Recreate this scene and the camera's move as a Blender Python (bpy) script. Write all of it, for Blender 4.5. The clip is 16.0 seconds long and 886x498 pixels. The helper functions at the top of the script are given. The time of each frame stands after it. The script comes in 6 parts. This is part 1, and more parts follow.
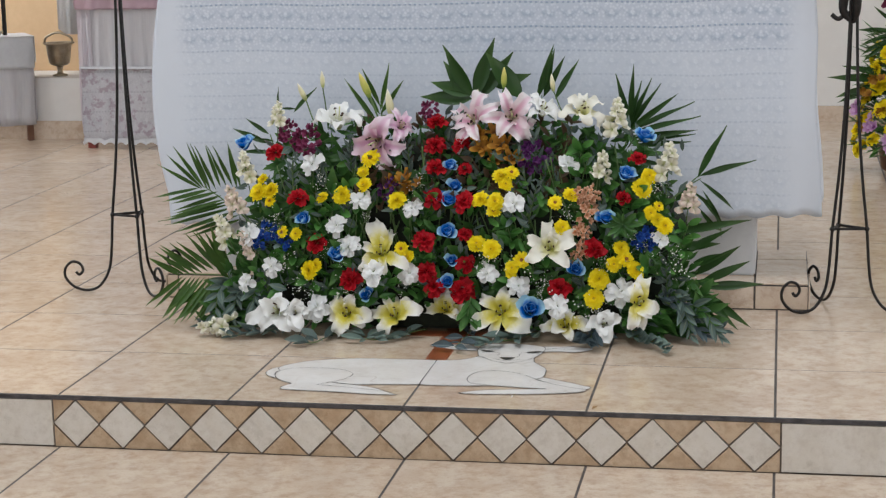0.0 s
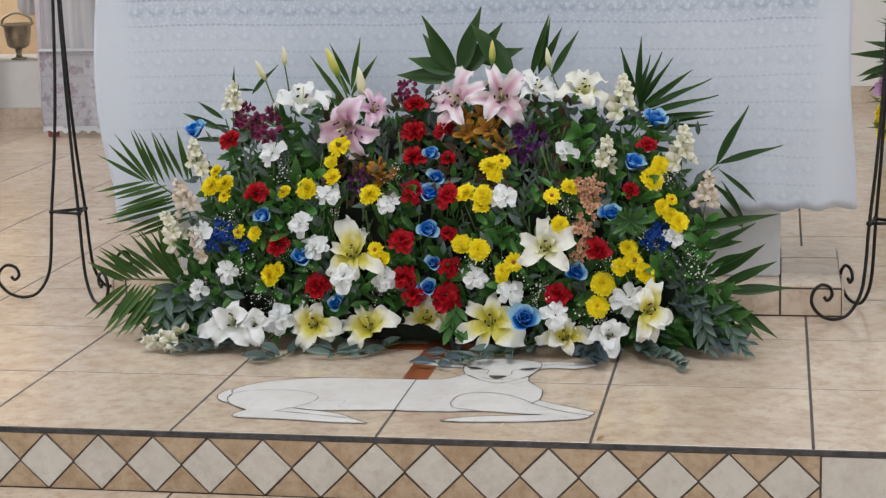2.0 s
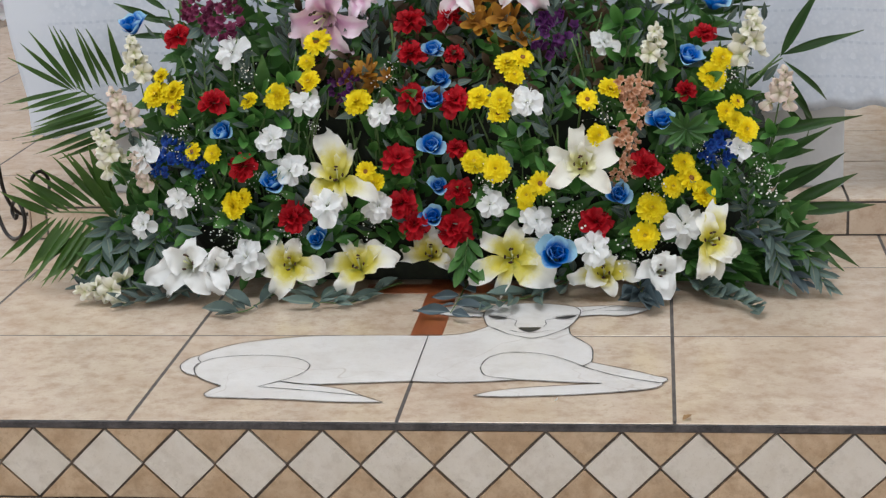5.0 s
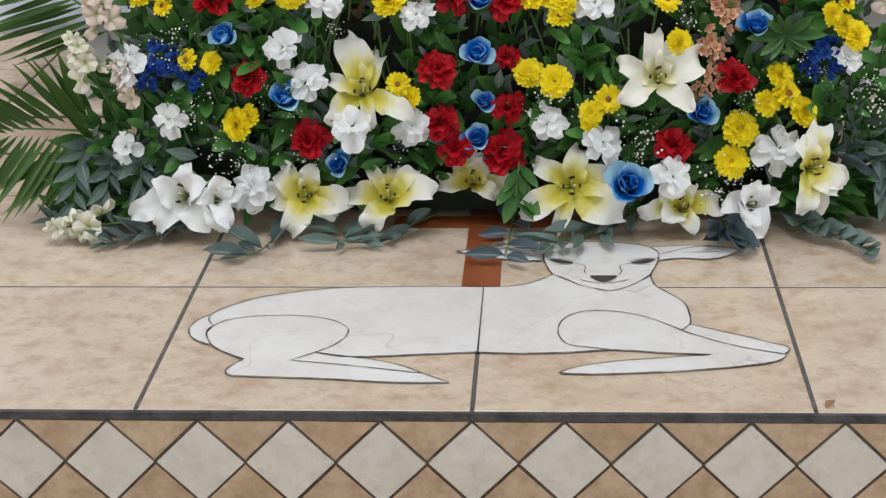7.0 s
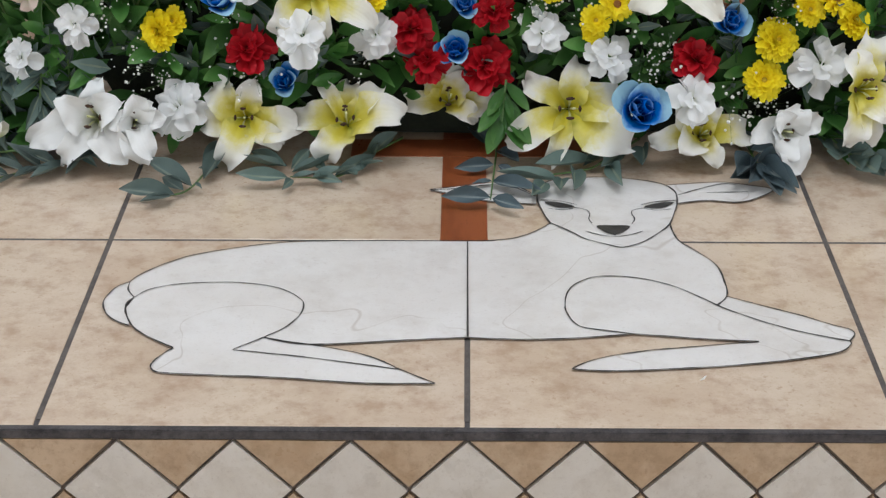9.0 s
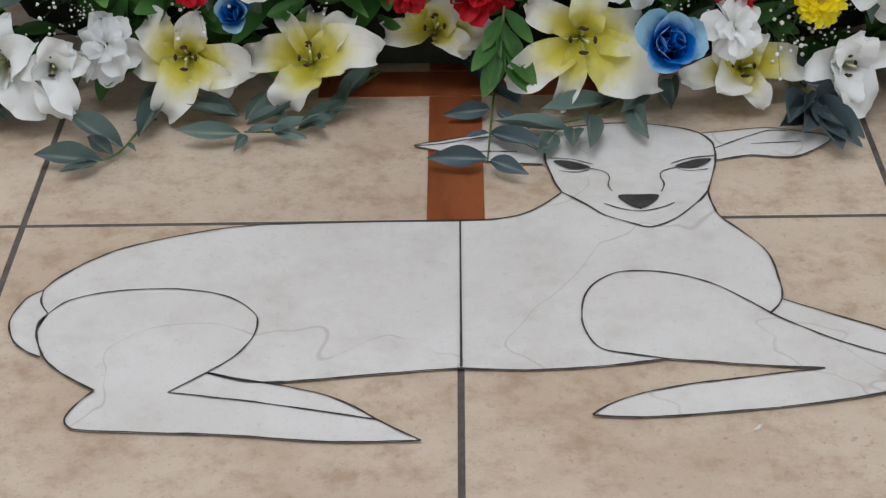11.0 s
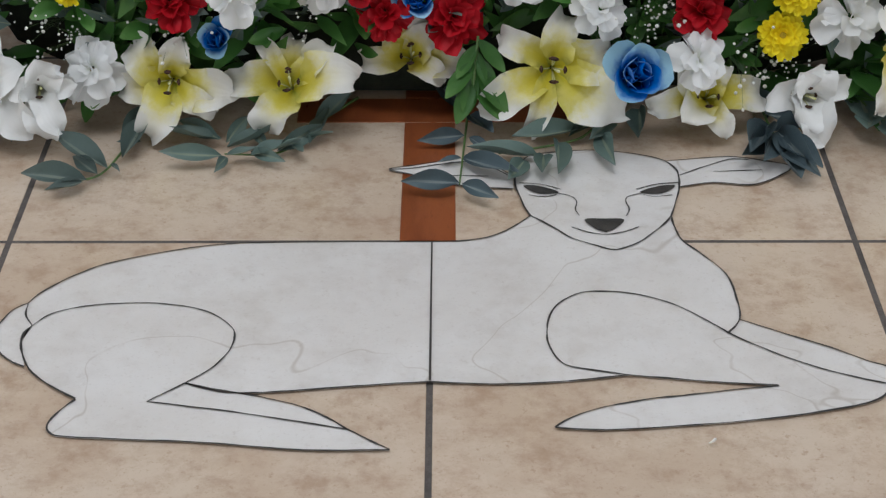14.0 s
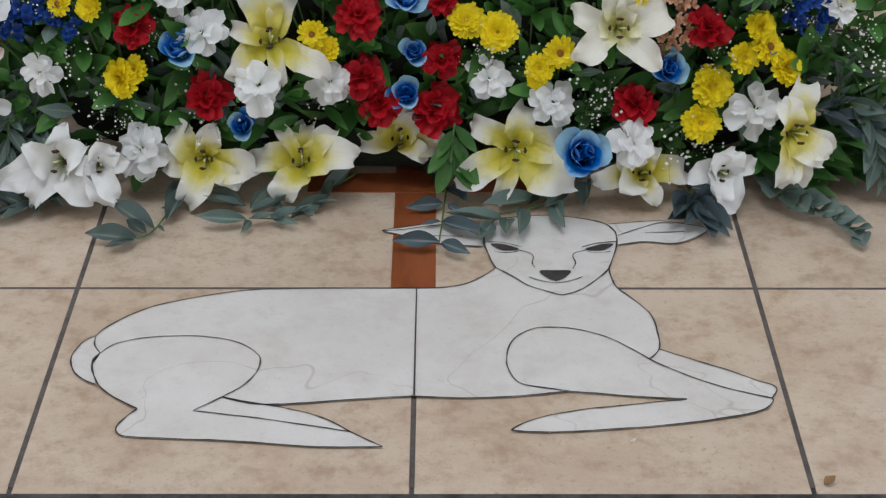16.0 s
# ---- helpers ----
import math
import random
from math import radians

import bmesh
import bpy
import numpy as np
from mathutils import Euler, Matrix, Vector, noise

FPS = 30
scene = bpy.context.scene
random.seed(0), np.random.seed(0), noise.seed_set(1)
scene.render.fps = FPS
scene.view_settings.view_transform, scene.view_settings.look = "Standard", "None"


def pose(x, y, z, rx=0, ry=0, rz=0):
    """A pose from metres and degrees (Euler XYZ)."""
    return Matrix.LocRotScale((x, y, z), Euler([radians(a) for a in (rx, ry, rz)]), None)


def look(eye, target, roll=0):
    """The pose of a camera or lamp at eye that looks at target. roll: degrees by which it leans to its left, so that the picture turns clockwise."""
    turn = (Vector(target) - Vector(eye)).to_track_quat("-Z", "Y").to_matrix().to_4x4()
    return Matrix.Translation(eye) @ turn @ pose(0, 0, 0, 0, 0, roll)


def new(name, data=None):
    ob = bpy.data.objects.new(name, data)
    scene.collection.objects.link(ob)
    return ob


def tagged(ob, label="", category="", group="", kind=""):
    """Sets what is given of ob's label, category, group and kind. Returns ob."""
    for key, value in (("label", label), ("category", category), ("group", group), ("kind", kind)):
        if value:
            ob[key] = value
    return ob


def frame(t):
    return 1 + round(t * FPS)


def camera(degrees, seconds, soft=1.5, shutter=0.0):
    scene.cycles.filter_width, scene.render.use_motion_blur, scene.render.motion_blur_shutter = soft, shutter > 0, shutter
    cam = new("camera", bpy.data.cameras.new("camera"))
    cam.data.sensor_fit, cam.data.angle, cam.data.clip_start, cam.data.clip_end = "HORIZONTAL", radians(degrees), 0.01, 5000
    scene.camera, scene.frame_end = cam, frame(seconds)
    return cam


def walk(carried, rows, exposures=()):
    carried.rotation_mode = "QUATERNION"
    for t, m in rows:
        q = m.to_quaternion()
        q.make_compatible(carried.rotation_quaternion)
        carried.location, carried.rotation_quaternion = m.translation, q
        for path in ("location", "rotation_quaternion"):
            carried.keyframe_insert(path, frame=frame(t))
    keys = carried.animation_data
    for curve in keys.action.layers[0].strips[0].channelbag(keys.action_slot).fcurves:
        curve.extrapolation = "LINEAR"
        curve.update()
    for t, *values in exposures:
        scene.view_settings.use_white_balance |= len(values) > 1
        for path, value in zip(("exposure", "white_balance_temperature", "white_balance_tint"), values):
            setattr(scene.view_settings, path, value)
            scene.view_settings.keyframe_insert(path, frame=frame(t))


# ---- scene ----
# ---- camera and walk ----
cam = camera(27.125, 16.0, soft=1.3)


def aimed(x, y, z, yaw, pitch, roll):
    """A camera pose from its place, its heading to the left of +y, its pitch and its roll."""
    a, b = radians(yaw), radians(pitch)
    ahead = Vector((-math.sin(a) * math.cos(b), math.cos(a) * math.cos(b), math.sin(b)))
    return look((x, y, z), Vector((x, y, z)) + ahead, roll)


walk(cam, [
    (0, aimed(1.082, -5.134, 1.476, 10.54, -10.87, -1.10)),
    (0.5, aimed(1.027, -4.923, 1.444, 11.47, -10.96, -1.10)),
    (1, aimed(0.993, -4.738, 1.401, 12.03, -11.31, -1.06)),
    (1.5, aimed(1.006, -4.478, 1.366, 11.48, -11.51, -1.05)),
    (2, aimed(0.985, -4.331, 1.362, 10.47, -11.28, -1.47)),
    (2.5, aimed(0.853, -4.196, 1.362, 9.72, -11.59, -1.96)),
    (3, aimed(0.768, -4.027, 1.340, 9.35, -12.31, -2.11)),
    (3.5, aimed(0.745, -3.817, 1.332, 9.56, -13.21, -2.23)),
    (4, aimed(0.706, -3.692, 1.333, 9.34, -14.02, -2.41)),
    (4.2, aimed(0.664, -3.624, 1.303, 8.84, -14.13, -2.35)),
    (6.3, aimed(0.228, -2.884, 1.265, 4.64, -18.64, -1.74)),
    (6.5, aimed(0.173, -2.821, 1.269, 4.26, -19.04, -1.60)),
    (7, aimed(0.124, -2.635, 1.245, 3.57, -20.19, -1.25)),
    (7.5, aimed(0.156, -2.444, 1.232, 3.37, -21.57, -0.76)),
    (8, aimed(0.135, -2.307, 1.217, 2.38, -22.79, -0.28)),
    (8.5, aimed(0.039, -2.126, 1.214, 1.15, -23.96, -0.07)),
    (9, aimed(-0.005, -1.963, 1.196, 0.73, -25.79, -0.06)),
    (9.2, aimed(0.002, -1.880, 1.187, 0.94, -26.27, -0.19)),
    (11.3, aimed(0.009, -1.351, 1.194, 0.88, -33.27, -1.29)),
    (11.5, aimed(0.007, -1.338, 1.198, 0.60, -33.49, -1.02)),
    (12, aimed(0.016, -1.323, 1.194, 0.40, -33.91, -0.61)),
    (12.5, aimed(0.034, -1.326, 1.193, -0.09, -33.79, -0.30)),
    (13, aimed(0.022, -1.356, 1.197, -0.50, -33.19, -0.21)),
    (13.5, aimed(-0.009, -1.417, 1.203, -0.40, -32.27, -0.18)),
    (14, aimed(0.023, -1.461, 1.220, 0.25, -31.61, -0.18)),
    (14.5, aimed(0.042, -1.503, 1.221, 0.63, -31.23, -0.14)),
    (15, aimed(0.027, -1.693, 1.318, 0.26, -30.63, 0.04)),
    (15.5, aimed(0.024, -1.934, 1.469, 0.07, -30.25, 0.05)),
    (15.8, aimed(0.029, -1.986, 1.491, -0.16, -29.64, 0.14)),
    (16, aimed(0.040, -1.975, 1.498, -0.05, -29.56, 0.06)),
], exposures=[(0.0, -1.25, 6180, 9.8), (4.0, -1.1, 6150, 9.8), (7.0, -1.08, 6110, 9.5), (9.2, -1.2, 6060, 9.8), (12.0, -1.53, 6040, 10), (16.0, -1.5, 6030, 10)])

# ---- light ----
TILE = 0.54          # pitch of the floor tiles
STEP = 0.163         # height of the altar step
world = bpy.data.worlds.new("sky")
scene.world = world
world.use_nodes = True
_nt = world.node_tree
_sky = _nt.nodes.new("ShaderNodeTexSky")
_sky.sky_type = "NISHITA"
_sky.sun_disc = False
_sky.sun_elevation, _sky.sun_rotation = radians(48), radians(200)
_nt.nodes["Background"].inputs["Strength"].default_value = 0.12
_nt.links.new(_sky.outputs[0], _nt.nodes["Background"].inputs["Color"])
sun = new("sun", bpy.data.lights.new("sun", "SUN"))
sun.data.energy, sun.data.angle, sun.data.color = 1.2, radians(12), (1.0, 0.96, 0.9)
sun.matrix_world = look((0, -4, 9), (0.5, 0, 0))


# Area lamps added as fill light; no window, door or skylight is seen.
def fill_light(name, place, target, w, h, watts, colour):
    ob = new(name, bpy.data.lights.new(name, "AREA"))
    ob.data.shape, ob.data.size, ob.data.size_y = "RECTANGLE", w, h
    ob.data.energy, ob.data.color = watts, colour
    ob.matrix_world = look(place, target)
    return ob


fill_light("fill_west", (-6.9, -1.5, 2.9), (0, -1.5, 1.2), 6.0, 2.2, 360, (0.93, 0.97, 1.0))
fill_light("fill_east", (6.9, -1.5, 2.9), (0, -1.5, 1.2), 6.0, 2.2, 330, (0.93, 0.97, 1.0))
# This pair is added to brighten the floor and wall behind the altar.
fill_light("fill_sanctuary_west", (-6.9, 4.9, 2.9), (-1.5, 4.2, 0.3), 2.8, 2.2, 360, (1.0, 0.97, 0.92))
fill_light("fill_sanctuary_east", (6.9, 4.9, 2.9), (1.5, 4.2, 0.3), 2.8, 2.2, 160, (1.0, 0.97, 0.92))
fill_light("fill_front", (0, -11.9, 2.0), (0, 0, 1.0), 4.0, 3.6, 560, (1.0, 0.98, 0.95))
fill_light("fill_overhead", (0, -0.6, 5.75), (0, -0.1, 0), 5.0, 3.0, 305, (0.96, 0.98, 1.0))


# ---- materials ----
def nodes_of(name):
    m = bpy.data.materials.new(name)
    m.use_nodes = True
    nt = m.node_tree
    return m, nt, nt.nodes["Principled BSDF"]


def add(nt, kind, **values):
    n = nt.nodes.new(kind)
    for key, v in values.items():
        n.inputs[key].default_value = v
    return n


def mix_of(nt, fac, a, b):
    """A colour mix; fac, a and b are sockets or values."""
    n = nt.nodes.new("ShaderNodeMix")
    n.data_type = "RGBA"
    for sock, v in ((n.inputs[0], fac), (n.inputs[6], a), (n.inputs[7], b)):
        if isinstance(v, bpy.types.NodeSocket):
            nt.links.new(v, sock)
        elif isinstance(v, tuple):
            sock.default_value = (*v, 1.0)
        else:
            sock.default_value = v
    return n.outputs[2]


def ramp_of(nt, socket, lo, hi):
    n = nt.nodes.new("ShaderNodeMapRange")
    n.interpolation_type = "SMOOTHSTEP"
    n.inputs["From Min"].default_value, n.inputs["From Max"].default_value = lo, hi
    nt.links.new(socket, n.inputs["Value"])
    return n.outputs["Result"]


def maths(nt, op, a, b=0.0):
    n = nt.nodes.new("ShaderNodeMath")
    n.operation = op
    for sock, v in ((n.inputs[0], a), (n.inputs[1], b)):
        if isinstance(v, bpy.types.NodeSocket):
            nt.links.new(v, sock)
        else:
            sock.default_value = v
    return n.outputs[0]


def spot(nt, vector, scale, detail=4.0, rough=0.6):
    n = add(nt, "ShaderNodeTexNoise", Scale=scale, Detail=detail, Roughness=rough)
    if vector is not None:
        nt.links.new(vector, n.inputs["Vector"])
    return n.outputs["Fac"]


def shifted(nt, scale=(1, 1, 1)):
    """World position, moved by the object's own random number, so that no two pieces look alike."""
    geo = nt.nodes.new("ShaderNodeNewGeometry")
    info = nt.nodes.new("ShaderNodeObjectInfo")
    off = maths(nt, "MULTIPLY", info.outputs["Random"], 37.0)
    v = nt.nodes.new("ShaderNodeVectorMath")
    v.operation = "ADD"
    nt.links.new(geo.outputs["Position"], v.inputs[0])
    nt.links.new(off, v.inputs[1])
    w = nt.nodes.new("ShaderNodeVectorMath")
    w.operation = "MULTIPLY"
    nt.links.new(v.outputs[0], w.inputs[0])
    w.inputs[1].default_value = scale
    return w.outputs[0], info.outputs["Random"]


def bumped(nt, bsdf, height, strength, distance=0.002):
    b = add(nt, "ShaderNodeBump", Strength=strength, Distance=distance)
    nt.links.new(height, b.inputs["Height"])
    nt.links.new(b.outputs["Normal"], bsdf.inputs["Normal"])


def stone(name, light, mid, dark, rough=0.28, cloud=7.0, grain=60.0, vein=0.0, streak=(1, 1, 1), stain=0.6):
    """Glazed or polished stone: clouds, blotches, fine grain and faint veins."""
    m, nt, bsdf = nodes_of(name)
    vec, rnd = shifted(nt, streak)
    clouds = ramp_of(nt, spot(nt, vec, cloud, 6.0, 0.68), 0.40, 0.62)
    blotch = ramp_of(nt, spot(nt, vec, cloud * 3.2, 7.0, 0.7), 0.42, 0.74)
    fine = spot(nt, vec, grain * 4, 3.0, 0.7)
    c = mix_of(nt, clouds, light, mid)
    c = mix_of(nt, maths(nt, "MULTIPLY", blotch, stain), c, dark)
    speck = ramp_of(nt, spot(nt, vec, cloud * 14, 4.0, 0.75), 0.56, 0.72)
    c = mix_of(nt, maths(nt, "MULTIPLY", speck, stain * 0.85), c, dark)
    tone = nt.nodes.new("ShaderNodeHueSaturation")
    nt.links.new(c, tone.inputs["Color"])
    nt.links.new(maths(nt, "ADD", maths(nt, "MULTIPLY", rnd, 0.08), 0.95), tone.inputs["Value"])
    c = mix_of(nt, maths(nt, "MULTIPLY", ramp_of(nt, fine, 0.56, 0.78), 0.38), tone.outputs[0], dark)
    if vein:
        w = add(nt, "ShaderNodeTexNoise", Scale=cloud * 0.8, Detail=3.0, Roughness=0.42, Distortion=0.5)
        nt.links.new(vec, w.inputs["Vector"])
        ridge = maths(nt, "ABSOLUTE", maths(nt, "SUBTRACT", w.outputs["Fac"], 0.5))
        line = ramp_of(nt, ridge, 0.0062, 0.0)
        gate = ramp_of(nt, spot(nt, vec, cloud * 1.6, 3.0), 0.34, 0.5)
        c = mix_of(nt, maths(nt, "MULTIPLY", maths(nt, "MULTIPLY", line, gate), vein), c, dark)
    nt.links.new(c, bsdf.inputs["Base Color"])
    r = maths(nt, "ADD", maths(nt, "MULTIPLY", spot(nt, vec, 14.0), 0.2), rough - 0.1)
    nt.links.new(r, bsdf.inputs["Roughness"])
    bumped(nt, bsdf, fine, 0.05, 0.001)
    return m


def plain(name, a, b, rough=0.6, scale=12.0, bump=0.1, metal=0.0, stretch=(1, 1, 1)):
    """Paint, plaster, wood, iron or grout: two tones at two scales with a little relief."""
    m, nt, bsdf = nodes_of(name)
    vec, rnd = shifted(nt, stretch)
    f = maths(nt, "ADD", maths(nt, "MULTIPLY", spot(nt, vec, scale), 0.65), maths(nt, "MULTIPLY", spot(nt, vec, scale * 9), 0.35))
    c = mix_of(nt, ramp_of(nt, f, 0.35, 0.65), a, b)
    nt.links.new(c, bsdf.inputs["Base Color"])
    bsdf.inputs["Metallic"].default_value = metal
    nt.links.new(maths(nt, "ADD", maths(nt, "MULTIPLY", f, 0.2), rough - 0.1), bsdf.inputs["Roughness"])
    bumped(nt, bsdf, f, bump, 0.004)
    return m


def petal_mat(name, heart, body, tip, at=(0.0, 0.45, 1.0), stripe=None, fade=1.3, sheer=0.22, rough=0.5, spread=0.12, band=0.85, ribs=0.0):
    """Petal tissue, coloured along the petal from its heart to its tip, with fine veins and some light through it."""
    m, nt, bsdf = nodes_of(name)
    along = nt.nodes.new("ShaderNodeAttribute")
    along.attribute_name = "along"
    info = nt.nodes.new("ShaderNodeObjectInfo")
    geo = nt.nodes.new("ShaderNodeNewGeometry")
    n = spot(nt, geo.outputs["Position"], 90.0, 3.0)
    f = maths(nt, "ADD", along.outputs["Fac"], maths(nt, "MULTIPLY", maths(nt, "SUBTRACT", n, 0.5), 0.35))
    c = mix_of(nt, ramp_of(nt, f, at[0], at[1]), heart, body)
    c = mix_of(nt, ramp_of(nt, f, at[1], at[2]), c, tip)
    if stripe:
        across = nt.nodes.new("ShaderNodeAttribute")
        across.attribute_name = "across"
        c = mix_of(nt, maths(nt, "MULTIPLY", ramp_of(nt, maths(nt, "ABSOLUTE", across.outputs["Fac"]), band, 0.1), maths(nt, "MULTIPLY", ramp_of(nt, along.outputs["Fac"], fade, 0.15), 0.85)), c, stripe)
    tone = nt.nodes.new("ShaderNodeHueSaturation")
    nt.links.new(c, tone.inputs["Color"])
    tint = maths(nt, "ADD", maths(nt, "MULTIPLY", info.outputs["Random"], spread), maths(nt, "MULTIPLY", geo.outputs["Random Per Island"], spread))
    nt.links.new(maths(nt, "ADD", tint, 1.0 - spread), tone.inputs["Value"])
    nt.links.new(tone.outputs[0], bsdf.inputs["Base Color"])
    bsdf.inputs["Roughness"].default_value = rough
    bsdf.inputs["Specular IOR Level"].default_value = 0.25
    fine = spot(nt, geo.outputs["Position"], 420.0, 2.0)
    if ribs:
        side = nt.nodes.new("ShaderNodeAttribute")
        side.attribute_name = "across"
        wavy = maths(nt, "ADD", maths(nt, "MULTIPLY", side.outputs["Fac"], 24.0), maths(nt, "MULTIPLY", n, 5.0))
        fine = maths(nt, "ADD", maths(nt, "MULTIPLY", fine, 0.5), maths(nt, "MULTIPLY", maths(nt, "SINE", wavy), ribs))
    bumped(nt, bsdf, fine, 0.45 if ribs else 0.25, 0.0012)
    tr = nt.nodes.new("ShaderNodeBsdfTranslucent")
    nt.links.new(tone.outputs[0], tr.inputs["Color"])
    mx = nt.nodes.new("ShaderNodeMixShader")
    mx.inputs[0].default_value = sheer
    nt.links.new(bsdf.outputs[0], mx.inputs[1])
    nt.links.new(tr.outputs[0], mx.inputs[2])
    nt.links.new(mx.outputs[0], nt.nodes["Material Output"].inputs["Surface"])
    return m


def leaf_mat(name, a, b, edge, rough=0.42, sheer=0.15):
    return petal_mat(name, a, b, edge, at=(0.0, 0.6, 1.0), sheer=sheer, rough=rough, spread=0.3)


BEIGE = stone("beige_tile", (0.625, 0.518, 0.408), (0.55, 0.435, 0.33), (0.375, 0.25, 0.165), rough=0.19, vein=0.1, stain=0.66)
RISER_BROWN = stone("brown_tile", (0.51, 0.385, 0.265), (0.425, 0.30, 0.19), (0.26, 0.175, 0.10), rough=0.3, cloud=11)
PALE = stone("pale_tile", (0.63, 0.595, 0.545), (0.59, 0.55, 0.49), (0.45, 0.40, 0.345), rough=0.3, cloud=9)
MARBLE = stone("white_stone", (0.715, 0.699, 0.682), (0.672, 0.648, 0.622), (0.43, 0.38, 0.33), rough=0.38, cloud=4.6, vein=0.55, stain=0.33)
REDWOOD = stone("red_brown_tile", (0.30, 0.09, 0.032), (0.25, 0.07, 0.024), (0.15, 0.04, 0.014), rough=0.3, cloud=9, streak=(1, 0.25, 1))
GROUT = plain("dark_grout", (0.06, 0.052, 0.048), (0.12, 0.105, 0.095), 0.85, 40, 0.5)
RISER_GROUT = plain("brown_grout", (0.085, 0.066, 0.055), (0.19, 0.15, 0.12), 0.85, 40, 0.5)
NOSING = plain("dark_edge", (0.018, 0.016, 0.019), (0.085, 0.078, 0.08), 0.55, 22, 0.8)
INLAY_LINE = plain("inlay_grout", (0.026, 0.024, 0.023), (0.06, 0.055, 0.052), 0.5, 60, 0.2)
WALL = plain("white_wall", (0.76, 0.745, 0.72), (0.71, 0.695, 0.67), 0.8, 1.5, 0.12)
PEACH = plain("peach_wall", (0.74, 0.53, 0.32), (0.68, 0.47, 0.27), 0.75, 2.5, 0.12)
CEILING = plain("ceiling_paint", (0.78, 0.77, 0.75), (0.74, 0.73, 0.71), 0.85, 2.0, 0.1)
IRON = plain("black_iron", (0.012, 0.011, 0.011), (0.028, 0.024, 0.022), 0.45, 60, 0.3, 0.6)
WHITE_BLOCK = plain("painted_block", (0.66, 0.67, 0.69), (0.60, 0.61, 0.63), 0.55, 6, 0.08)
WOOD = plain("dark_wood", (0.10, 0.045, 0.025), (0.16, 0.07, 0.035), 0.45, 14, 0.2, stretch=(1, 1, 0.15))
RED_WOOD_LEG = plain("red_varnished_wood", (0.26, 0.04, 0.03), (0.18, 0.03, 0.02), 0.4, 14, 0.15)
SILVER = plain("worn_silver", (0.42, 0.37, 0.29), (0.3, 0.25, 0.18), 0.32, 20, 0.1, 1.0)
# Near-black colour standing in for the shade deep between the leaves.
CORE_SHADE = plain("core_shade", (0.006, 0.009, 0.005), (0.014, 0.02, 0.01), 0.95, 60, 0.8)

WHITE_PETAL = petal_mat("white_petal", (0.78, 0.8, 0.72), (0.89, 0.9, 0.9), (0.91, 0.92, 0.92), sheer=0.4, spread=0.05)
CREAM_PETAL = petal_mat("cream_petal", (0.5, 0.55, 0.25), (0.74, 0.72, 0.56), (0.8, 0.78, 0.7), sheer=0.25, spread=0.08)
BLUSH_PETAL = petal_mat("blush_petal", (0.5, 0.5, 0.28), (0.72, 0.64, 0.54), (0.72, 0.58, 0.52), sheer=0.25, spread=0.1)
YELLOW_PETAL = petal_mat("yellow_petal", (0.7, 0.42, 0.006), (0.9, 0.7, 0.006), (0.94, 0.8, 0.012), sheer=0.24)
YELLOW_HEART = plain("green_yellow_heart", (0.6, 0.42, 0.02), (0.42, 0.36, 0.03), 0.7, 200, 0.6)
BROWN_HEART = plain("brown_heart", (0.16, 0.06, 0.01), (0.3, 0.13, 0.02), 0.8, 200, 0.6)
RED_PETAL = petal_mat("red_petal", (0.14, 0.002, 0.006), (0.38, 0.005, 0.013), (0.50, 0.010, 0.02), sheer=0.34)
BLUE_PETAL = petal_mat("dyed_blue_petal", (0.002, 0.02, 0.12), (0.003, 0.17, 0.62), (0.42, 0.7, 0.86), at=(0.2, 0.64, 1.1), sheer=0.28, spread=0.2)
DEEP_BLUE = petal_mat("deep_blue_petal", (0.008, 0.02, 0.1), (0.01, 0.045, 0.26), (0.025, 0.1, 0.4), sheer=0.15)
LILY_YELLOW = petal_mat("yellow_throat_lily", (0.36, 0.38, 0.03), (0.70, 0.64, 0.15), (0.79, 0.785, 0.74), at=(0.0, 0.34, 0.72), stripe=(0.66, 0.57, 0.03), fade=0.95, sheer=0.22, spread=0.05, ribs=0.16)
LILY_CREAM = petal_mat("cream_lily", (0.42, 0.42, 0.05), (0.70, 0.68, 0.36), (0.8, 0.785, 0.7), at=(0.0, 0.25, 0.5), sheer=0.22, spread=0.05, ribs=0.16)
LILY_WHITE = petal_mat("white_lily", (0.38, 0.44, 0.15), (0.72, 0.73, 0.66), (0.82, 0.83, 0.82), at=(0.0, 0.22, 0.45), sheer=0.25, spread=0.05, ribs=0.16)
LILY_PINK = petal_mat("pink_lily", (0.6, 0.5, 0.36), (0.77, 0.6, 0.66), (0.81, 0.76, 0.78), at=(0.0, 0.3, 0.7), stripe=(0.66, 0.3, 0.44), sheer=0.25, spread=0.08, band=0.5, ribs=0.16)
LILY_ROSE = petal_mat("rose_lily", (0.66, 0.55, 0.45), (0.73, 0.5, 0.62), (0.79, 0.68, 0.75), at=(0.0, 0.3, 0.75), stripe=(0.62, 0.3, 0.5), sheer=0.25, spread=0.08, band=0.55, ribs=0.16)
BUD_GREEN = petal_mat("lily_bud", (0.22, 0.32, 0.05), (0.52, 0.52, 0.12), (0.72, 0.62, 0.2), sheer=0.1)
BUD_CREAM = petal_mat("cream_bud", (0.4, 0.45, 0.15), (0.72, 0.68, 0.42), (0.8, 0.76, 0.6), sheer=0.1)
MAGENTA = petal_mat("magenta_floret", (0.09, 0.01, 0.035), (0.17, 0.022, 0.07), (0.24, 0.05, 0.12), sheer=0.12)
PURPLE = petal_mat("purple_floret", (0.03, 0.008, 0.045), (0.07, 0.014, 0.09), (0.12, 0.03, 0.14), sheer=0.12)
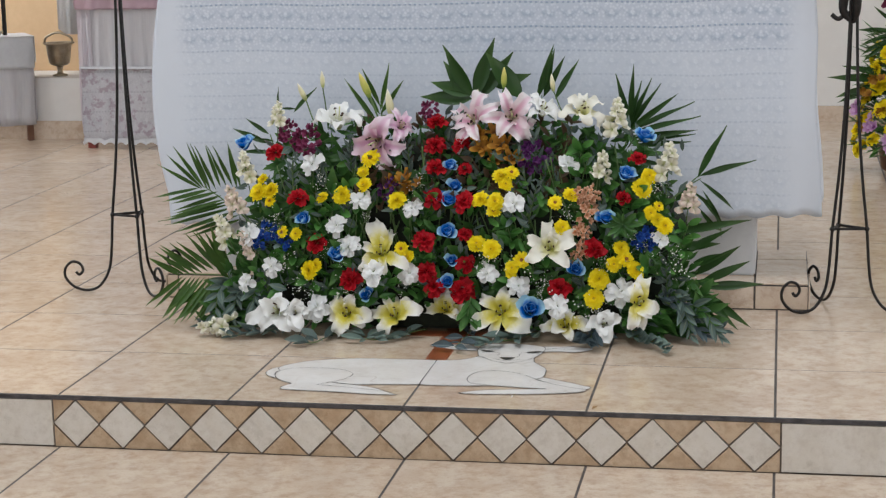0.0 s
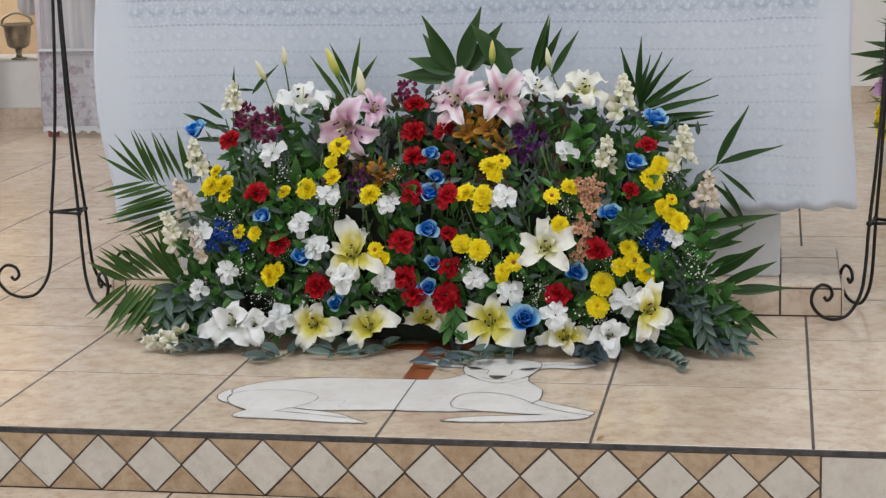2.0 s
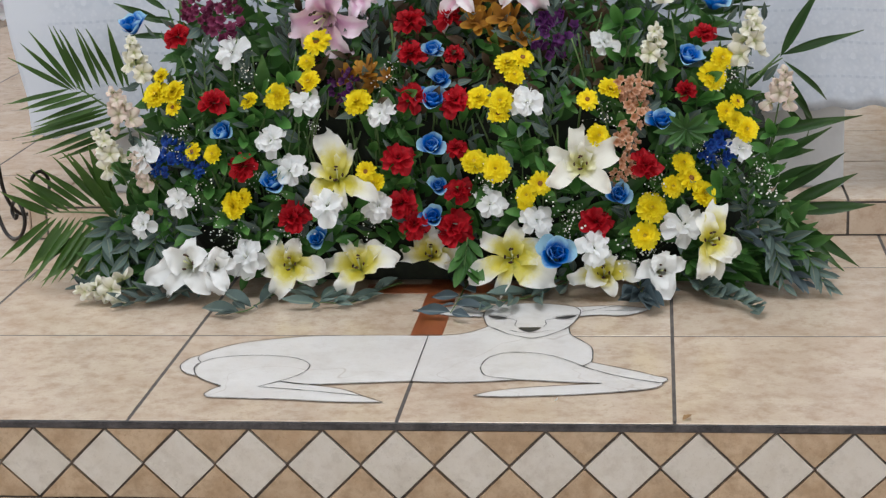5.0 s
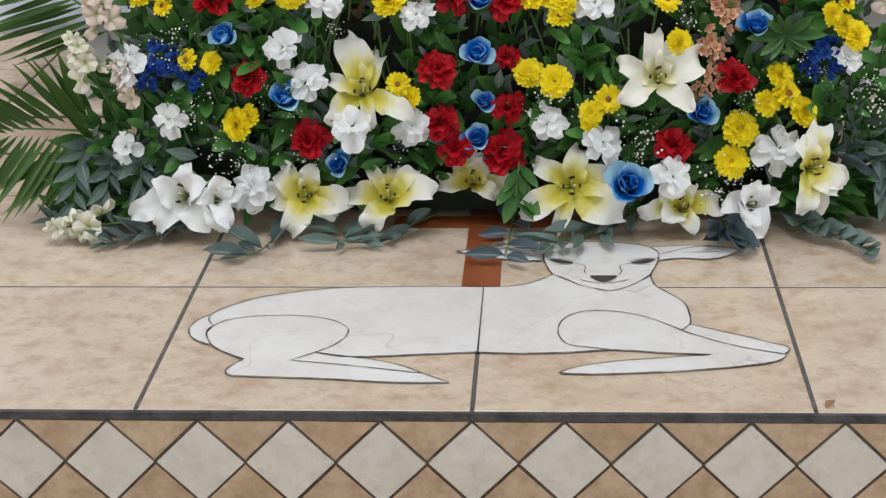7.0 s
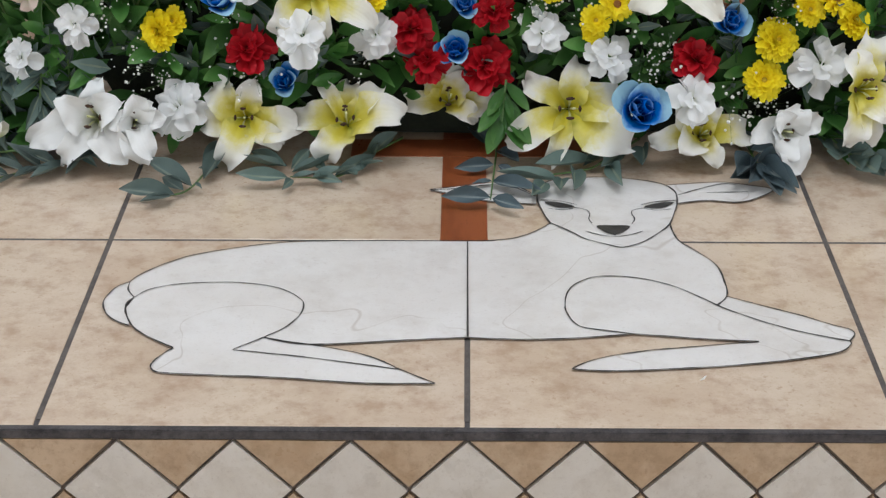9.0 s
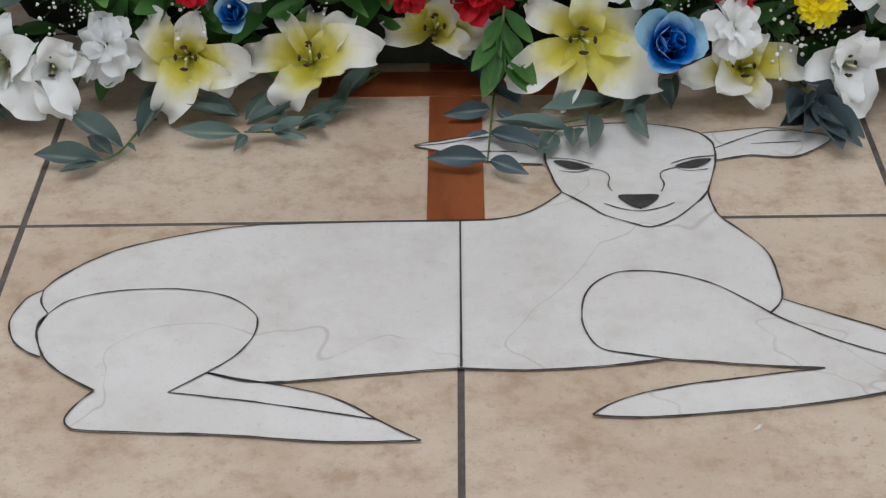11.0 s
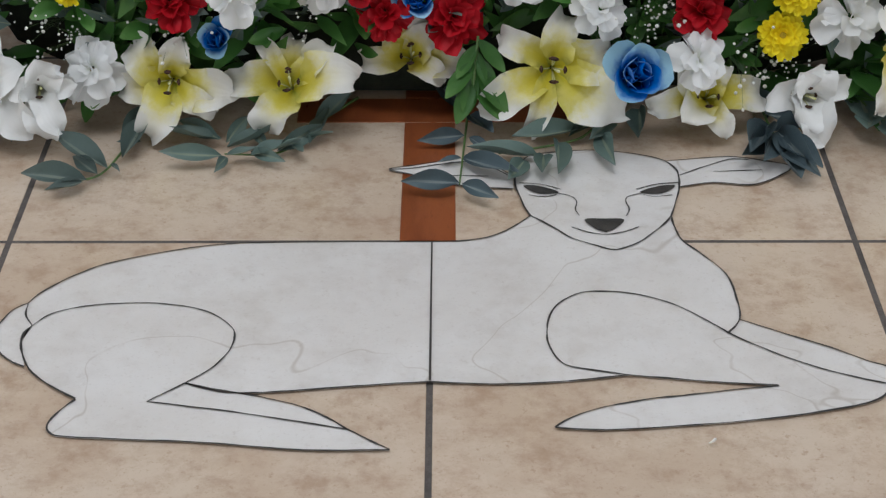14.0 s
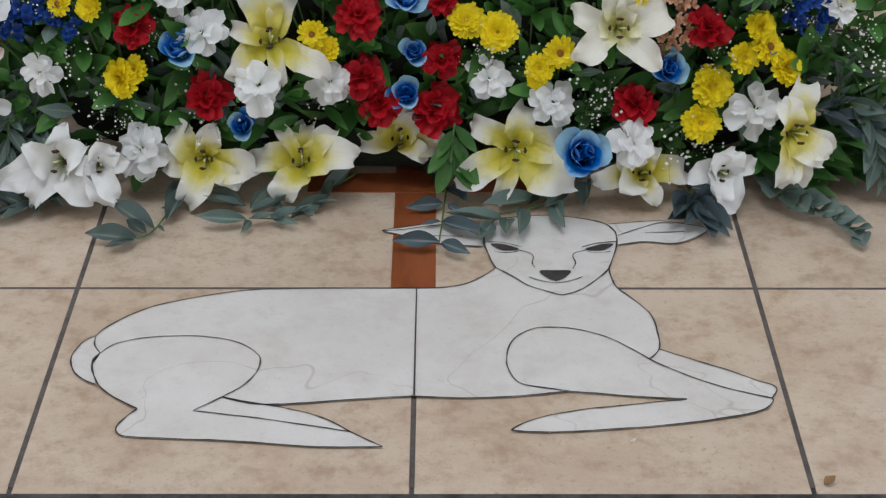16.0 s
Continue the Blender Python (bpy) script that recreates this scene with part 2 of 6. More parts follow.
OCHRE = petal_mat("ochre_petal", (0.16, 0.06, 0.01), (0.34, 0.15, 0.018), (0.45, 0.24, 0.03), sheer=0.18)
SALMON = petal_mat("salmon_floret", (0.45, 0.2, 0.08), (0.64, 0.34, 0.2), (0.74, 0.5, 0.36), sheer=0.18)
BREATH = petal_mat("tiny_white_floret", (0.8, 0.8, 0.74), (0.85, 0.85, 0.8), (0.88, 0.88, 0.85), sheer=0.2, spread=0.06)
ANTHER = plain("dark_anther", (0.03, 0.018, 0.01), (0.07, 0.03, 0.015), 0.9, 100, 0.4)
FILAMENT = plain("pale_filament", (0.5, 0.52, 0.22), (0.6, 0.6, 0.32), 0.6, 60, 0.1)
STEM = plain("green_stem", (0.07, 0.13, 0.035), (0.11, 0.19, 0.055), 0.55, 30, 0.2)
PALM = leaf_mat("palm_leaf", (0.053, 0.112, 0.02), (0.045, 0.102, 0.018), (0.09, 0.155, 0.034), rough=0.38)
PALM_DARK = leaf_mat("dark_palm_leaf", (0.03, 0.078, 0.017), (0.025, 0.068, 0.014), (0.055, 0.105, 0.026), rough=0.36)
RUSCUS = leaf_mat("ruscus_leaf", (0.03, 0.09, 0.02), (0.05, 0.138, 0.03), (0.092, 0.2, 0.052), rough=0.33)
FRESH_GREEN = leaf_mat("fresh_green_leaf", (0.046, 0.145, 0.03), (0.074, 0.215, 0.044), (0.13, 0.285, 0.075), rough=0.34)
BROWN_LEAF = leaf_mat("bronze_leaf", (0.05, 0.035, 0.02), (0.075, 0.05, 0.03), (0.11, 0.08, 0.05), rough=0.5)
EUCALYPT = petal_mat("eucalyptus_leaf", (0.1, 0.15, 0.132), (0.14, 0.2, 0.178), (0.19, 0.25, 0.225), at=(0.0, 0.6, 1.0), stripe=(0.23, 0.27, 0.2), fade=1.6, band=0.16, sheer=0.1, rough=0.52, spread=0.26)
EUCALYPT_DARK = petal_mat("eucalyptus_leaf_dark", (0.07, 0.1, 0.092), (0.098, 0.137, 0.125), (0.15, 0.19, 0.175), at=(0.0, 0.6, 1.0), stripe=(0.2, 0.24, 0.2), fade=1.6, band=0.16, sheer=0.1, rough=0.52, spread=0.26)

EUCALYPT_BLUE = petal_mat("blue_eucalyptus_leaf", (0.066, 0.095, 0.108), (0.092, 0.13, 0.146), (0.14, 0.185, 0.2), at=(0.0, 0.6, 1.0), stripe=(0.2, 0.24, 0.24), fade=1.6, band=0.16, sheer=0.1, rough=0.5, spread=0.26)


def lace(name, light, dark, rows=0.098, fine=0.012, upper=None, tint=None):
    """Woven lace: rows of little arches and dots, a mesh ground, closer and darker above the height `upper`."""
    m, nt, bsdf = nodes_of(name)
    geo = nt.nodes.new("ShaderNodeNewGeometry")
    sep = nt.nodes.new("ShaderNodeSeparateXYZ")
    nt.links.new(geo.outputs["Position"], sep.inputs[0])
    x, z = sep.outputs[0], sep.outputs[2]
    wob = maths(nt, "MULTIPLY", maths(nt, "SUBTRACT", spot(nt, geo.outputs["Position"], 2.2, 2.0), 0.5), 0.035)
    zz = maths(nt, "ADD", z, wob)
    v = maths(nt, "FRACT", maths(nt, "DIVIDE", zz, rows))
    u = maths(nt, "FRACT", maths(nt, "DIVIDE", x, rows * 0.88))
    du = maths(nt, "ABSOLUTE", maths(nt, "SUBTRACT", u, 0.5))
    arch = maths(nt, "SUBTRACT", v, maths(nt, "MULTIPLY", maths(nt, "MULTIPLY", du, du), 1.3))
    ring = ramp_of(nt, maths(nt, "ABSOLUTE", maths(nt, "SUBTRACT", arch, 0.35)), 0.09, 0.03)
    line = ramp_of(nt, maths(nt, "ABSOLUTE", maths(nt, "SUBTRACT", v, 0.9)), 0.06, 0.02)
    dash = ramp_of(nt, maths(nt, "SINE", maths(nt, "MULTIPLY", x, 6.2832 / fine / 1.6)), -0.2, 0.3)
    dots = ramp_of(nt, maths(nt, "ADD", maths(nt, "POWER", du, 2.0), maths(nt, "POWER", maths(nt, "SUBTRACT", v, 0.5), 2.0)), 0.014, 0.005)
    shade = ramp_of(nt, maths(nt, "ADD", maths(nt, "POWER", maths(nt, "SUBTRACT", du, 0.16), 2.0), maths(nt, "POWER", maths(nt, "SUBTRACT", v, 0.42), 2.0)), 0.05, 0.01)

    mesh_v = add(nt, "ShaderNodeTexVoronoi", Scale=1.0 / fine)
    nt.links.new(geo.outputs["Position"], mesh_v.inputs["Vector"])
    net = ramp_of(nt, mesh_v.outputs["Distance"], 0.15, 0.6)
    pat = maths(nt, "MAXIMUM", maths(nt, "MULTIPLY", line, maths(nt, "ADD", maths(nt, "MULTIPLY", dash, 0.7), 0.3)), maths(nt, "MULTIPLY", ring, 0.22))
    strong = 0.5
    if upper is not None:
        strong = maths(nt, "ADD", maths(nt, "MULTIPLY", ramp_of(nt, z, upper - 0.04, upper + 0.04), 0.6), 0.36)
    f = maths(nt, "MULTIPLY", maths(nt, "ADD", maths(nt, "MULTIPLY", pat, 0.75), maths(nt, "MULTIPLY", net, 0.35)), strong)
    f = maths(nt, "ADD", f, maths(nt, "MULTIPLY", maths(nt, "MULTIPLY", shade, strong), 0.2))
    f = maths(nt, "SUBTRACT", f, maths(nt, "MULTIPLY", dots, 0.3))
    if upper is not None:
        f = maths(nt, "MULTIPLY", f, ramp_of(nt, maths(nt, "ABSOLUTE", x), 1.16, 1.06))
    f = maths(nt, "ADD", f, maths(nt, "MULTIPLY", maths(nt, "SUBTRACT", spot(nt, geo.outputs["Position"], 3.5), 0.5), 0.3))
    c = mix_of(nt, f, light, dark)
    if tint:
        c = mix_of(nt, maths(nt, "MULTIPLY", ramp_of(nt, spot(nt, geo.outputs["Position"], 22.0, 3.0), 0.52, 0.62), 0.5), c, tint)
    nt.links.new(c, bsdf.inputs["Base Color"])
    bsdf.inputs["Roughness"].default_value = 0.9
    bumped(nt, bsdf, f, 0.35, 0.003)
    return m


ALTAR_LACE = lace("altar_lace", (0.57, 0.605, 0.67), (0.275, 0.335, 0.44), rows=0.085, upper=0.93)
SIDE_LACE = lace("floral_lace", (0.74, 0.74, 0.78), (0.42, 0.42, 0.47), rows=0.12, tint=(0.36, 0.22, 0.32))
PINK_SATIN = plain("pink_satin", (0.64, 0.47, 0.53), (0.57, 0.4, 0.47), 0.45, 3.0, 0.2)
SHEER = plain("grey_white_sheer", (0.74, 0.735, 0.76), (0.66, 0.655, 0.69), 0.8, 3.0, 0.3, stretch=(4, 4, 0.3))
PALE_PINK = plain("pale_pink_sheer", (0.72, 0.66, 0.71), (0.78, 0.77, 0.81), 0.8, 3.0, 0.3, stretch=(4, 4, 0.3))
LINEN = plain("white_linen", (0.8, 0.81, 0.83), (0.74, 0.75, 0.78), 0.85, 6.0, 0.4)

# ---- building helpers ----
def mesh_of(bm, name, *materials, smooth=True):
    me = bpy.data.meshes.new(name)
    if smooth:
        for f in bm.faces:
            f.smooth = True
    bm.to_mesh(me)
    bm.free()
    for m in materials:
        me.materials.append(m)
    return me


def part(name, bm, material, parent, label="", at=None, smooth=False):
    """ONE mesh object under a thing or a part; bm may be a bmesh or a mesh that pieces share."""
    me = bm if isinstance(bm, bpy.types.Mesh) else mesh_of(bm, name, material, smooth=smooth)
    ob = new(name, me)
    ob.parent = parent
    if at is not None:
        ob.matrix_basis = at
    return tagged(ob, label)


def root(name, at, label, category, group="", kind=""):
    ob = new(name)
    ob.matrix_basis = at if isinstance(at, Matrix) else Matrix.Translation(at)
    return tagged(ob, label, category, group, kind)


def box(bm, lo, hi, bevel=0.0):
    got = bmesh.ops.create_cube(bm, size=1.0)["verts"]
    for v in got:
        v.co = Vector([lo[i] + (v.co[i] + 0.5) * (hi[i] - lo[i]) for i in range(3)])
    if bevel:
        edges = list({e for v in got for e in v.link_edges})
        bmesh.ops.bevel(bm, geom=edges, offset=bevel, segments=2, affect="EDGES", clamp_overlap=True)
    return bm


def slab(lo, hi, bevel=0.0):
    return box(bmesh.new(), lo, hi, bevel)


def tube(bm, points, radii, sides=6):
    """A round bar along points; radii is one radius or one for each point."""
    pts = [Vector(p) for p in points]
    rs = radii if isinstance(radii, (list, tuple)) else [radii] * len(pts)
    rings, up = [], Vector((0.31, 0.17, 0.93))
    for i, p in enumerate(pts):
        d = (pts[min(i + 1, len(pts) - 1)] - pts[max(i - 1, 0)]).normalized()
        s = d.cross(up)
        if s.length < 1e-4:
            s = d.cross(Vector((1, 0, 0)))
        s.normalize()
        up = s.cross(d).normalized()
        rings.append([bm.verts.new(p + rs[i] * (math.cos(a) * s + math.sin(a) * up)) for a in [2 * math.pi * k / sides for k in range(sides)]])
    for a, b in zip(rings, rings[1:]):
        for k in range(sides):
            bm.faces.new((a[k], a[(k + 1) % sides], b[(k + 1) % sides], b[k]))
    for ring, turn in ((rings[0], -1), (rings[-1], 1)):
        bm.faces.new(ring[::turn])
    return bm


def spline(points, steps=6, closed=False):
    """A smooth line through control points."""
    p = [Vector(q) for q in points]
    out, n = [], len(p)
    for i in range(n if closed else n - 1):
        a, b, c, d = (p[(i + k) % n] if closed else p[min(max(i + k, 0), n - 1)] for k in (-1, 0, 1, 2))
        for s in range(steps):
            t = s / steps
            out.append(0.5 * (2 * b + (c - a) * t + (2 * a - 5 * b + 4 * c - d) * t * t + (3 * b - a - 3 * c + d) * t ** 3))
    return out if closed else out + [p[-1]]


def lathe(bm, profile, sides=28):
    """A turned shape from (radius, height) pairs."""
    rings = [[bm.verts.new((r * math.cos(2 * math.pi * k / sides), r * math.sin(2 * math.pi * k / sides), z)) for k in range(sides)] for r, z in profile]
    for a, b in zip(rings, rings[1:]):
        for k in range(sides):
            bm.faces.new((a[k], a[(k + 1) % sides], b[(k + 1) % sides], b[k]))
    bm.faces.new(rings[0][::-1])
    bm.faces.new(rings[-1])
    return bm


# ---- floors and step ----
def tile_mesh(name, material, w, d, t=0.012, bevel=0.0014):
    bm = slab((-w / 2, -d / 2, -t), (w / 2, d / 2, 0), 0)
    top = [e for e in bm.edges if all(v.co.z > -0.001 for v in e.verts)]
    bmesh.ops.bevel(bm, geom=top, offset=bevel, segments=1, affect="EDGES")
    return mesh_of(bm, name, material, smooth=False)


def bed(name, lo, hi, label):
    ob = new(name, mesh_of(slab(lo, hi), name, GROUT, smooth=False))
    return tagged(ob, label, "floor", kind="structure")


sanctuary = bed("floor", (-7.0, 0.0165, -0.4), (7.0, 8.0, -0.0007), "glossy beige ceramic tile floor of the raised sanctuary")
lower = bed("floor_lower", (-7.0, -12.0, -0.5), (7.0, -0.012, -STEP - 0.0007), "glossy beige ceramic tile floor below the altar step")
JOINT_X, JOINT_Y = 0.0062, 0.0058
floor_tile = tile_mesh("tile", BEIGE, TILE - JOINT_X, TILE - JOINT_Y)

# front riser: a dark edge strip, a band of diamonds, and plain tiles on both sides
PITCH = TILE / 3.69
BAND_TOP, BAND_END = -0.0152, 7.5 * PITCH
riser = new("step_riser", mesh_of(slab((-7.0, 0.0, -STEP - 0.05), (7.0, 0.0164, -0.004)), "step_riser", RISER_GROUT, smooth=False))
tagged(riser, "step riser with a band of pale diamonds between brown triangles", "step", kind="structure")
nosing = new("step_edge", mesh_of(slab((-7.0, -0.0085, -0.0142), (7.0, 0.0164, -0.0012), 0.0015), "step_edge", NOSING, smooth=False))
tagged(nosing, "chipped dark grout edge along the altar step", "step edge", kind="structure")


def plate(points, y0, y1):
    """A flat piece standing in the x-z plane, with its edge turned back."""
    bm = bmesh.new()
    f = [bm.verts.new((x, y0, z)) for x, z in points]
    b = [bm.verts.new((x, y1, z)) for x, z in points]
    n = len(points)
    bm.faces.new(f)
    for i in range(n):
        bm.faces.new((f[i], b[i], b[(i + 1) % n], f[(i + 1) % n]))
    bmesh.ops.recalc_face_normals(bm, faces=bm.faces)
    return bm


H, G = PITCH / 2, 0.0025
diamond = mesh_of(plate([(-H + G, 0), (0, -H + G), (H - G, 0), (0, H - G)], -0.0075, 0.0), "diamond_tile", PALE, smooth=False)
triangle_up = mesh_of(plate([(-H + 2 * G, 0), (H - 2 * G, 0), (0, -H + 2 * G)], -0.0068, 0.0), "triangle_tile", RISER_BROWN, smooth=False)
triangle_down = mesh_of(plate([(-H + 2 * G, 0), (0, H - 2 * G), (H - 2 * G, 0)], -0.0068, 0.0), "triangle_tile", RISER_BROWN, smooth=False)
half_up_l = mesh_of(plate([(G, 0), (H - 2 * G, 0), (G, -H + 3 * G)], -0.0068, 0.0), "corner_tile", RISER_BROWN, smooth=False)
half_up_r = mesh_of(plate([(-H + 2 * G, 0), (-G, 0), (-G, -H + 3 * G)], -0.0068, 0.0), "corner_tile", RISER_BROWN, smooth=False)
half_dn_l = mesh_of(plate([(G, 0), (G, H - 3 * G), (H - 2 * G, 0)], -0.0068, 0.0), "corner_tile", RISER_BROWN, smooth=False)
half_dn_r = mesh_of(plate([(-H + 2 * G, 0), (-G, H - 3 * G), (-G, 0)], -0.0068, 0.0), "corner_tile", RISER_BROWN, smooth=False)
plain_riser = mesh_of(plate([(-TILE / 2 + 0.003, -PITCH + 0.002), (TILE / 2 - 0.003, -PITCH + 0.002), (TILE / 2 - 0.003, -0.001), (-TILE / 2 + 0.003, -0.001)], -0.0075, 0.0), "riser_tile", PALE, smooth=False)

# ---- inlay in the floor: a cross of red-brown tile and a white stone figure ----
cross = root("cross_inlay", (0, 0, 0), "red-brown wood-look tile cross set into the floor", "floor inlay")
for lo, hi in (((-0.041, 0.5405, -0.004), (0.0305, 0.863, 0.0013)), ((-0.195, 0.866, -0.004), (0.195, 0.938, 0.0013)), ((-0.041, 0.941, -0.004), (0.0305, 1.24, 0.0013))):
    part("cross_tile", slab(lo, hi), REDWOOD, cross)

FIG = {
    "tail_out": [(-0.486, 0.397), (-0.504, 0.378), (-0.513, 0.335), (-0.504, 0.300), (-0.485, 0.275), (-0.465, 0.263)],
    "tail_in": [(-0.486, 0.397), (-0.484, 0.373), (-0.472, 0.349)],
    "back": [(-0.486, 0.397), (-0.473, 0.422), (-0.440, 0.460), (-0.392, 0.493), (-0.280, 0.530), (-0.162, 0.534), (0.0, 0.534)],
    "nape": [(0.0, 0.534), (0.047, 0.542), (0.083, 0.556), (0.109, 0.580), (0.128, 0.604)],
    "chin": [(0.128, 0.604), (0.153, 0.578), (0.179, 0.547), (0.210, 0.528), (0.229, 0.519), (0.246, 0.524), (0.269, 0.542), (0.295, 0.575), (0.311, 0.602)],
    "crown": [(0.311, 0.602), (0.326, 0.659), (0.332, 0.708), (0.328, 0.734), (0.310, 0.757), (0.263, 0.775), (0.214, 0.782), (0.155, 0.773), (0.127, 0.759), (0.111, 0.708), (0.116, 0.650), (0.128, 0.604)],
    "neck": [(0.311, 0.602), (0.314, 0.565), (0.321, 0.538), (0.343, 0.503), (0.365, 0.460), (0.370, 0.410), (0.368, 0.362), (0.351, 0.332)],
    "fore_up": [(0.368, 0.360), (0.410, 0.334), (0.465, 0.301), (0.502, 0.274), (0.523, 0.262), (0.528, 0.247), (0.517, 0.227)],
    "fore_line": [(0.351, 0.332), (0.389, 0.298), (0.450, 0.256), (0.517, 0.227)],
    "fore_low": [(0.517, 0.227), (0.515, 0.215), (0.488, 0.190), (0.396, 0.165), (0.291, 0.149), (0.203, 0.141), (0.168, 0.141), (0.138, 0.145)],
    "fore_in": [(0.138, 0.145), (0.157, 0.163), (0.186, 0.179), (0.231, 0.194), (0.297, 0.207), (0.394, 0.224)],
    "slit": [(0.394, 0.224), (0.299, 0.234), (0.226, 0.245)],
}
FIG2 = {
    "belly_r": [(0.226, 0.245), (0.185, 0.237), (0.135, 0.230), (0.070, 0.227), (0.0, 0.232)],
    "belly_l": [(0.0, 0.232), (-0.068, 0.225), (-0.141, 0.216), (-0.197, 0.210), (-0.238, 0.213), (-0.277, 0.229)],
    "shoulder": [(0.226, 0.245), (0.186, 0.255), (0.157, 0.265), (0.142, 0.292), (0.137, 0.330), (0.145, 0.378), (0.163, 0.405), (0.186, 0.420), (0.221, 0.422), (0.264, 0.410), (0.297, 0.390), (0.328, 0.358), (0.351, 0.332)],
    "haunch": [(-0.472, 0.349), (-0.452, 0.375), (-0.412, 0.391), (-0.352, 0.397), (-0.300, 0.391), (-0.263, 0.375), (-0.236, 0.346), (-0.230, 0.323), (-0.234, 0.292), (-0.251, 0.258), (-0.277, 0.229)],
    "hock": [(-0.277, 0.229), (-0.315, 0.193)],
    "shin": [(-0.315, 0.193), (-0.267, 0.184), (-0.186, 0.166), (-0.089, 0.141)],
    "shin_up": [(-0.277, 0.229), (-0.239, 0.216), (-0.189, 0.202), (-0.131, 0.177), (-0.089, 0.141)],
    "toe": [(-0.089, 0.141), (-0.042, 0.105)],
}
FIG3 = {
    "sole": [(-0.042, 0.105), (-0.134, 0.105), (-0.244, 0.118), (-0.339, 0.124), (-0.394, 0.128), (-0.411, 0.133), (-0.418, 0.149), (-0.410, 0.174), (-0.396, 0.198)],
    "rump": [(-0.396, 0.198), (-0.436, 0.231), (-0.462, 0.263), (-0.476, 0.300), (-0.479, 0.331), (-0.472, 0.349)],
    "ear_l": [(0.109, 0.706), (0.073, 0.750), (0.039, 0.758), (-0.020, 0.741), (-0.060, 0.728), (-0.027, 0.713), (0.008, 0.694), (0.053, 0.680), (0.108, 0.675)],
    "ear_r": [(0.317, 0.750), (0.367, 0.758), (0.408, 0.763), (0.447, 0.753), (0.488, 0.732), (0.434, 0.686), (0.377, 0.691), (0.331, 0.679)],
    "ear_line": [(0.107, 0.704), (0.072, 0.741), (0.035, 0.748), (-0.023, 0.732), (-0.060, 0.728)],
    "ear_fold": [(0.002, 0.706), (0.035, 0.710), (0.075, 0.708)],
    "ear_line_r": [(0.331, 0.709), (0.372, 0.736), (0.407, 0.755), (0.433, 0.754)],
    "ear_fold_r": [(0.381, 0.721), (0.447, 0.725)],
    "mouth": [(0.180, 0.575), (0.200, 0.562), (0.222, 0.556), (0.246, 0.562), (0.267, 0.575)],
    "cheek_l": [(0.150, 0.668), (0.182, 0.655), (0.190, 0.640), (0.187, 0.620), (0.192, 0.604)],
    "cheek_r": [(0.296, 0.668), (0.262, 0.655), (0.255, 0.640), (0.258, 0.620), (0.253, 0.602)],
    "brow_l": [(0.116, 0.690), (0.145, 0.686), (0.172, 0.672)],
    "brow_r": [(0.330, 0.690), (0.301, 0.686), (0.272, 0.672)],
    "under_l": [(0.128, 0.657), (0.150, 0.653), (0.165, 0.658)],
    "under_r": [(0.318, 0.657), (0.296, 0.653), (0.280, 0.658)],
}
FIG.update(FIG2)
FIG.update(FIG3)


def eased(y):
    k = min(max((y - 0.12) / 0.26, 0.0), 1.0)
    return y - 0.0045 * k * k * (3 - 2 * k)


LINES = {k: [(p.x, p.y) for p in spline([(x, eased(y) if abs(y - 0.534) > 1e-6 else y, 0) for x, y in v], 5)] for k, v in FIG.items()}


def rim(*names):
    """One closed outline out of named lines; a minus sign runs a line backwards."""
    out = []
    for n in names:
        line = LINES[n.lstrip("-")]
        out += (line[::-1] if n[0] == "-" else line)[:-1]
    return out


def sheet(bm, outline, z, index):
    """A flat filled shape with turned-down sides."""
    vs = [bm.verts.new((x, y, z)) for x, y in outline]
    f = bm.faces.new(vs)
    f.normal_update()
    if f.normal.z < 0:
        f.normal_flip()
    for g in bmesh.ops.triangulate(bm, faces=[f])["faces"]:
        g.material_index = index


def ribbon(bm, line, width, z, index):
    pts = [Vector((x, y, z)) for x, y in line]
    pairs = []
    for i, p in enumerate(pts):
        d = (pts[min(i + 1, len(pts) - 1)] - pts[max(i - 1, 0)]).normalized()
        p = p + Vector((-d.y, d.x, 0)) * 0.0009 * noise.noise((p.x * 45, p.y * 45, 3.5))
        s = Vector((-d.y, d.x, 0)) * width / 2 * (1 + 0.75 * noise.noise((p.x * 60, p.y * 60, 0.5)))
        pairs.append((bm.verts.new(p + s), bm.verts.new(p - s)))
    for a, b in zip(pairs, pairs[1:]):
        f = bm.faces.new((a[1], b[1], b[0], a[0]))
        f.material_index = index


bm = bmesh.new()
for shape in (("tail_out", "-rump", "-tail_in"),
              ("back", "seam", "belly_l", "-haunch", "-tail_in"),
              ("haunch", "hock", "shin", "toe", "sole", "rump"),
              ("-shin_up", "hock", "shin"),
              ("nape", "chin", "neck", "-shoulder", "belly_r", "-seam"),
              ("crown", "chin"),
              ("shoulder", "fore_line", "fore_low", "fore_in", "slit")):
    LINES["seam"] = [(0.0, 0.534), (0.0, 0.38), (0.0, 0.232)]
    if shape[0] == "tail_out":
        outline = LINES["tail_out"] + [(-0.479, 0.31)] + LINES["tail_in"][::-1][:-1]
    else:
        outline = rim(*shape)
    sheet(bm, outline, 0.0022, 0)
sheet(bm, LINES["fore_up"] + LINES["fore_line"][::-1], 0.0022, 0)
for ear in ("ear_l", "ear_r"):
    sheet(bm, LINES[ear], 0.0024, 0)
for name, line in LINES.items():
    ribbon(bm, line, 0.0017 if name[:4] in ("brow", "unde", "chee", "mout", "ear_", "haun") else 0.0023, 0.0034, 1)
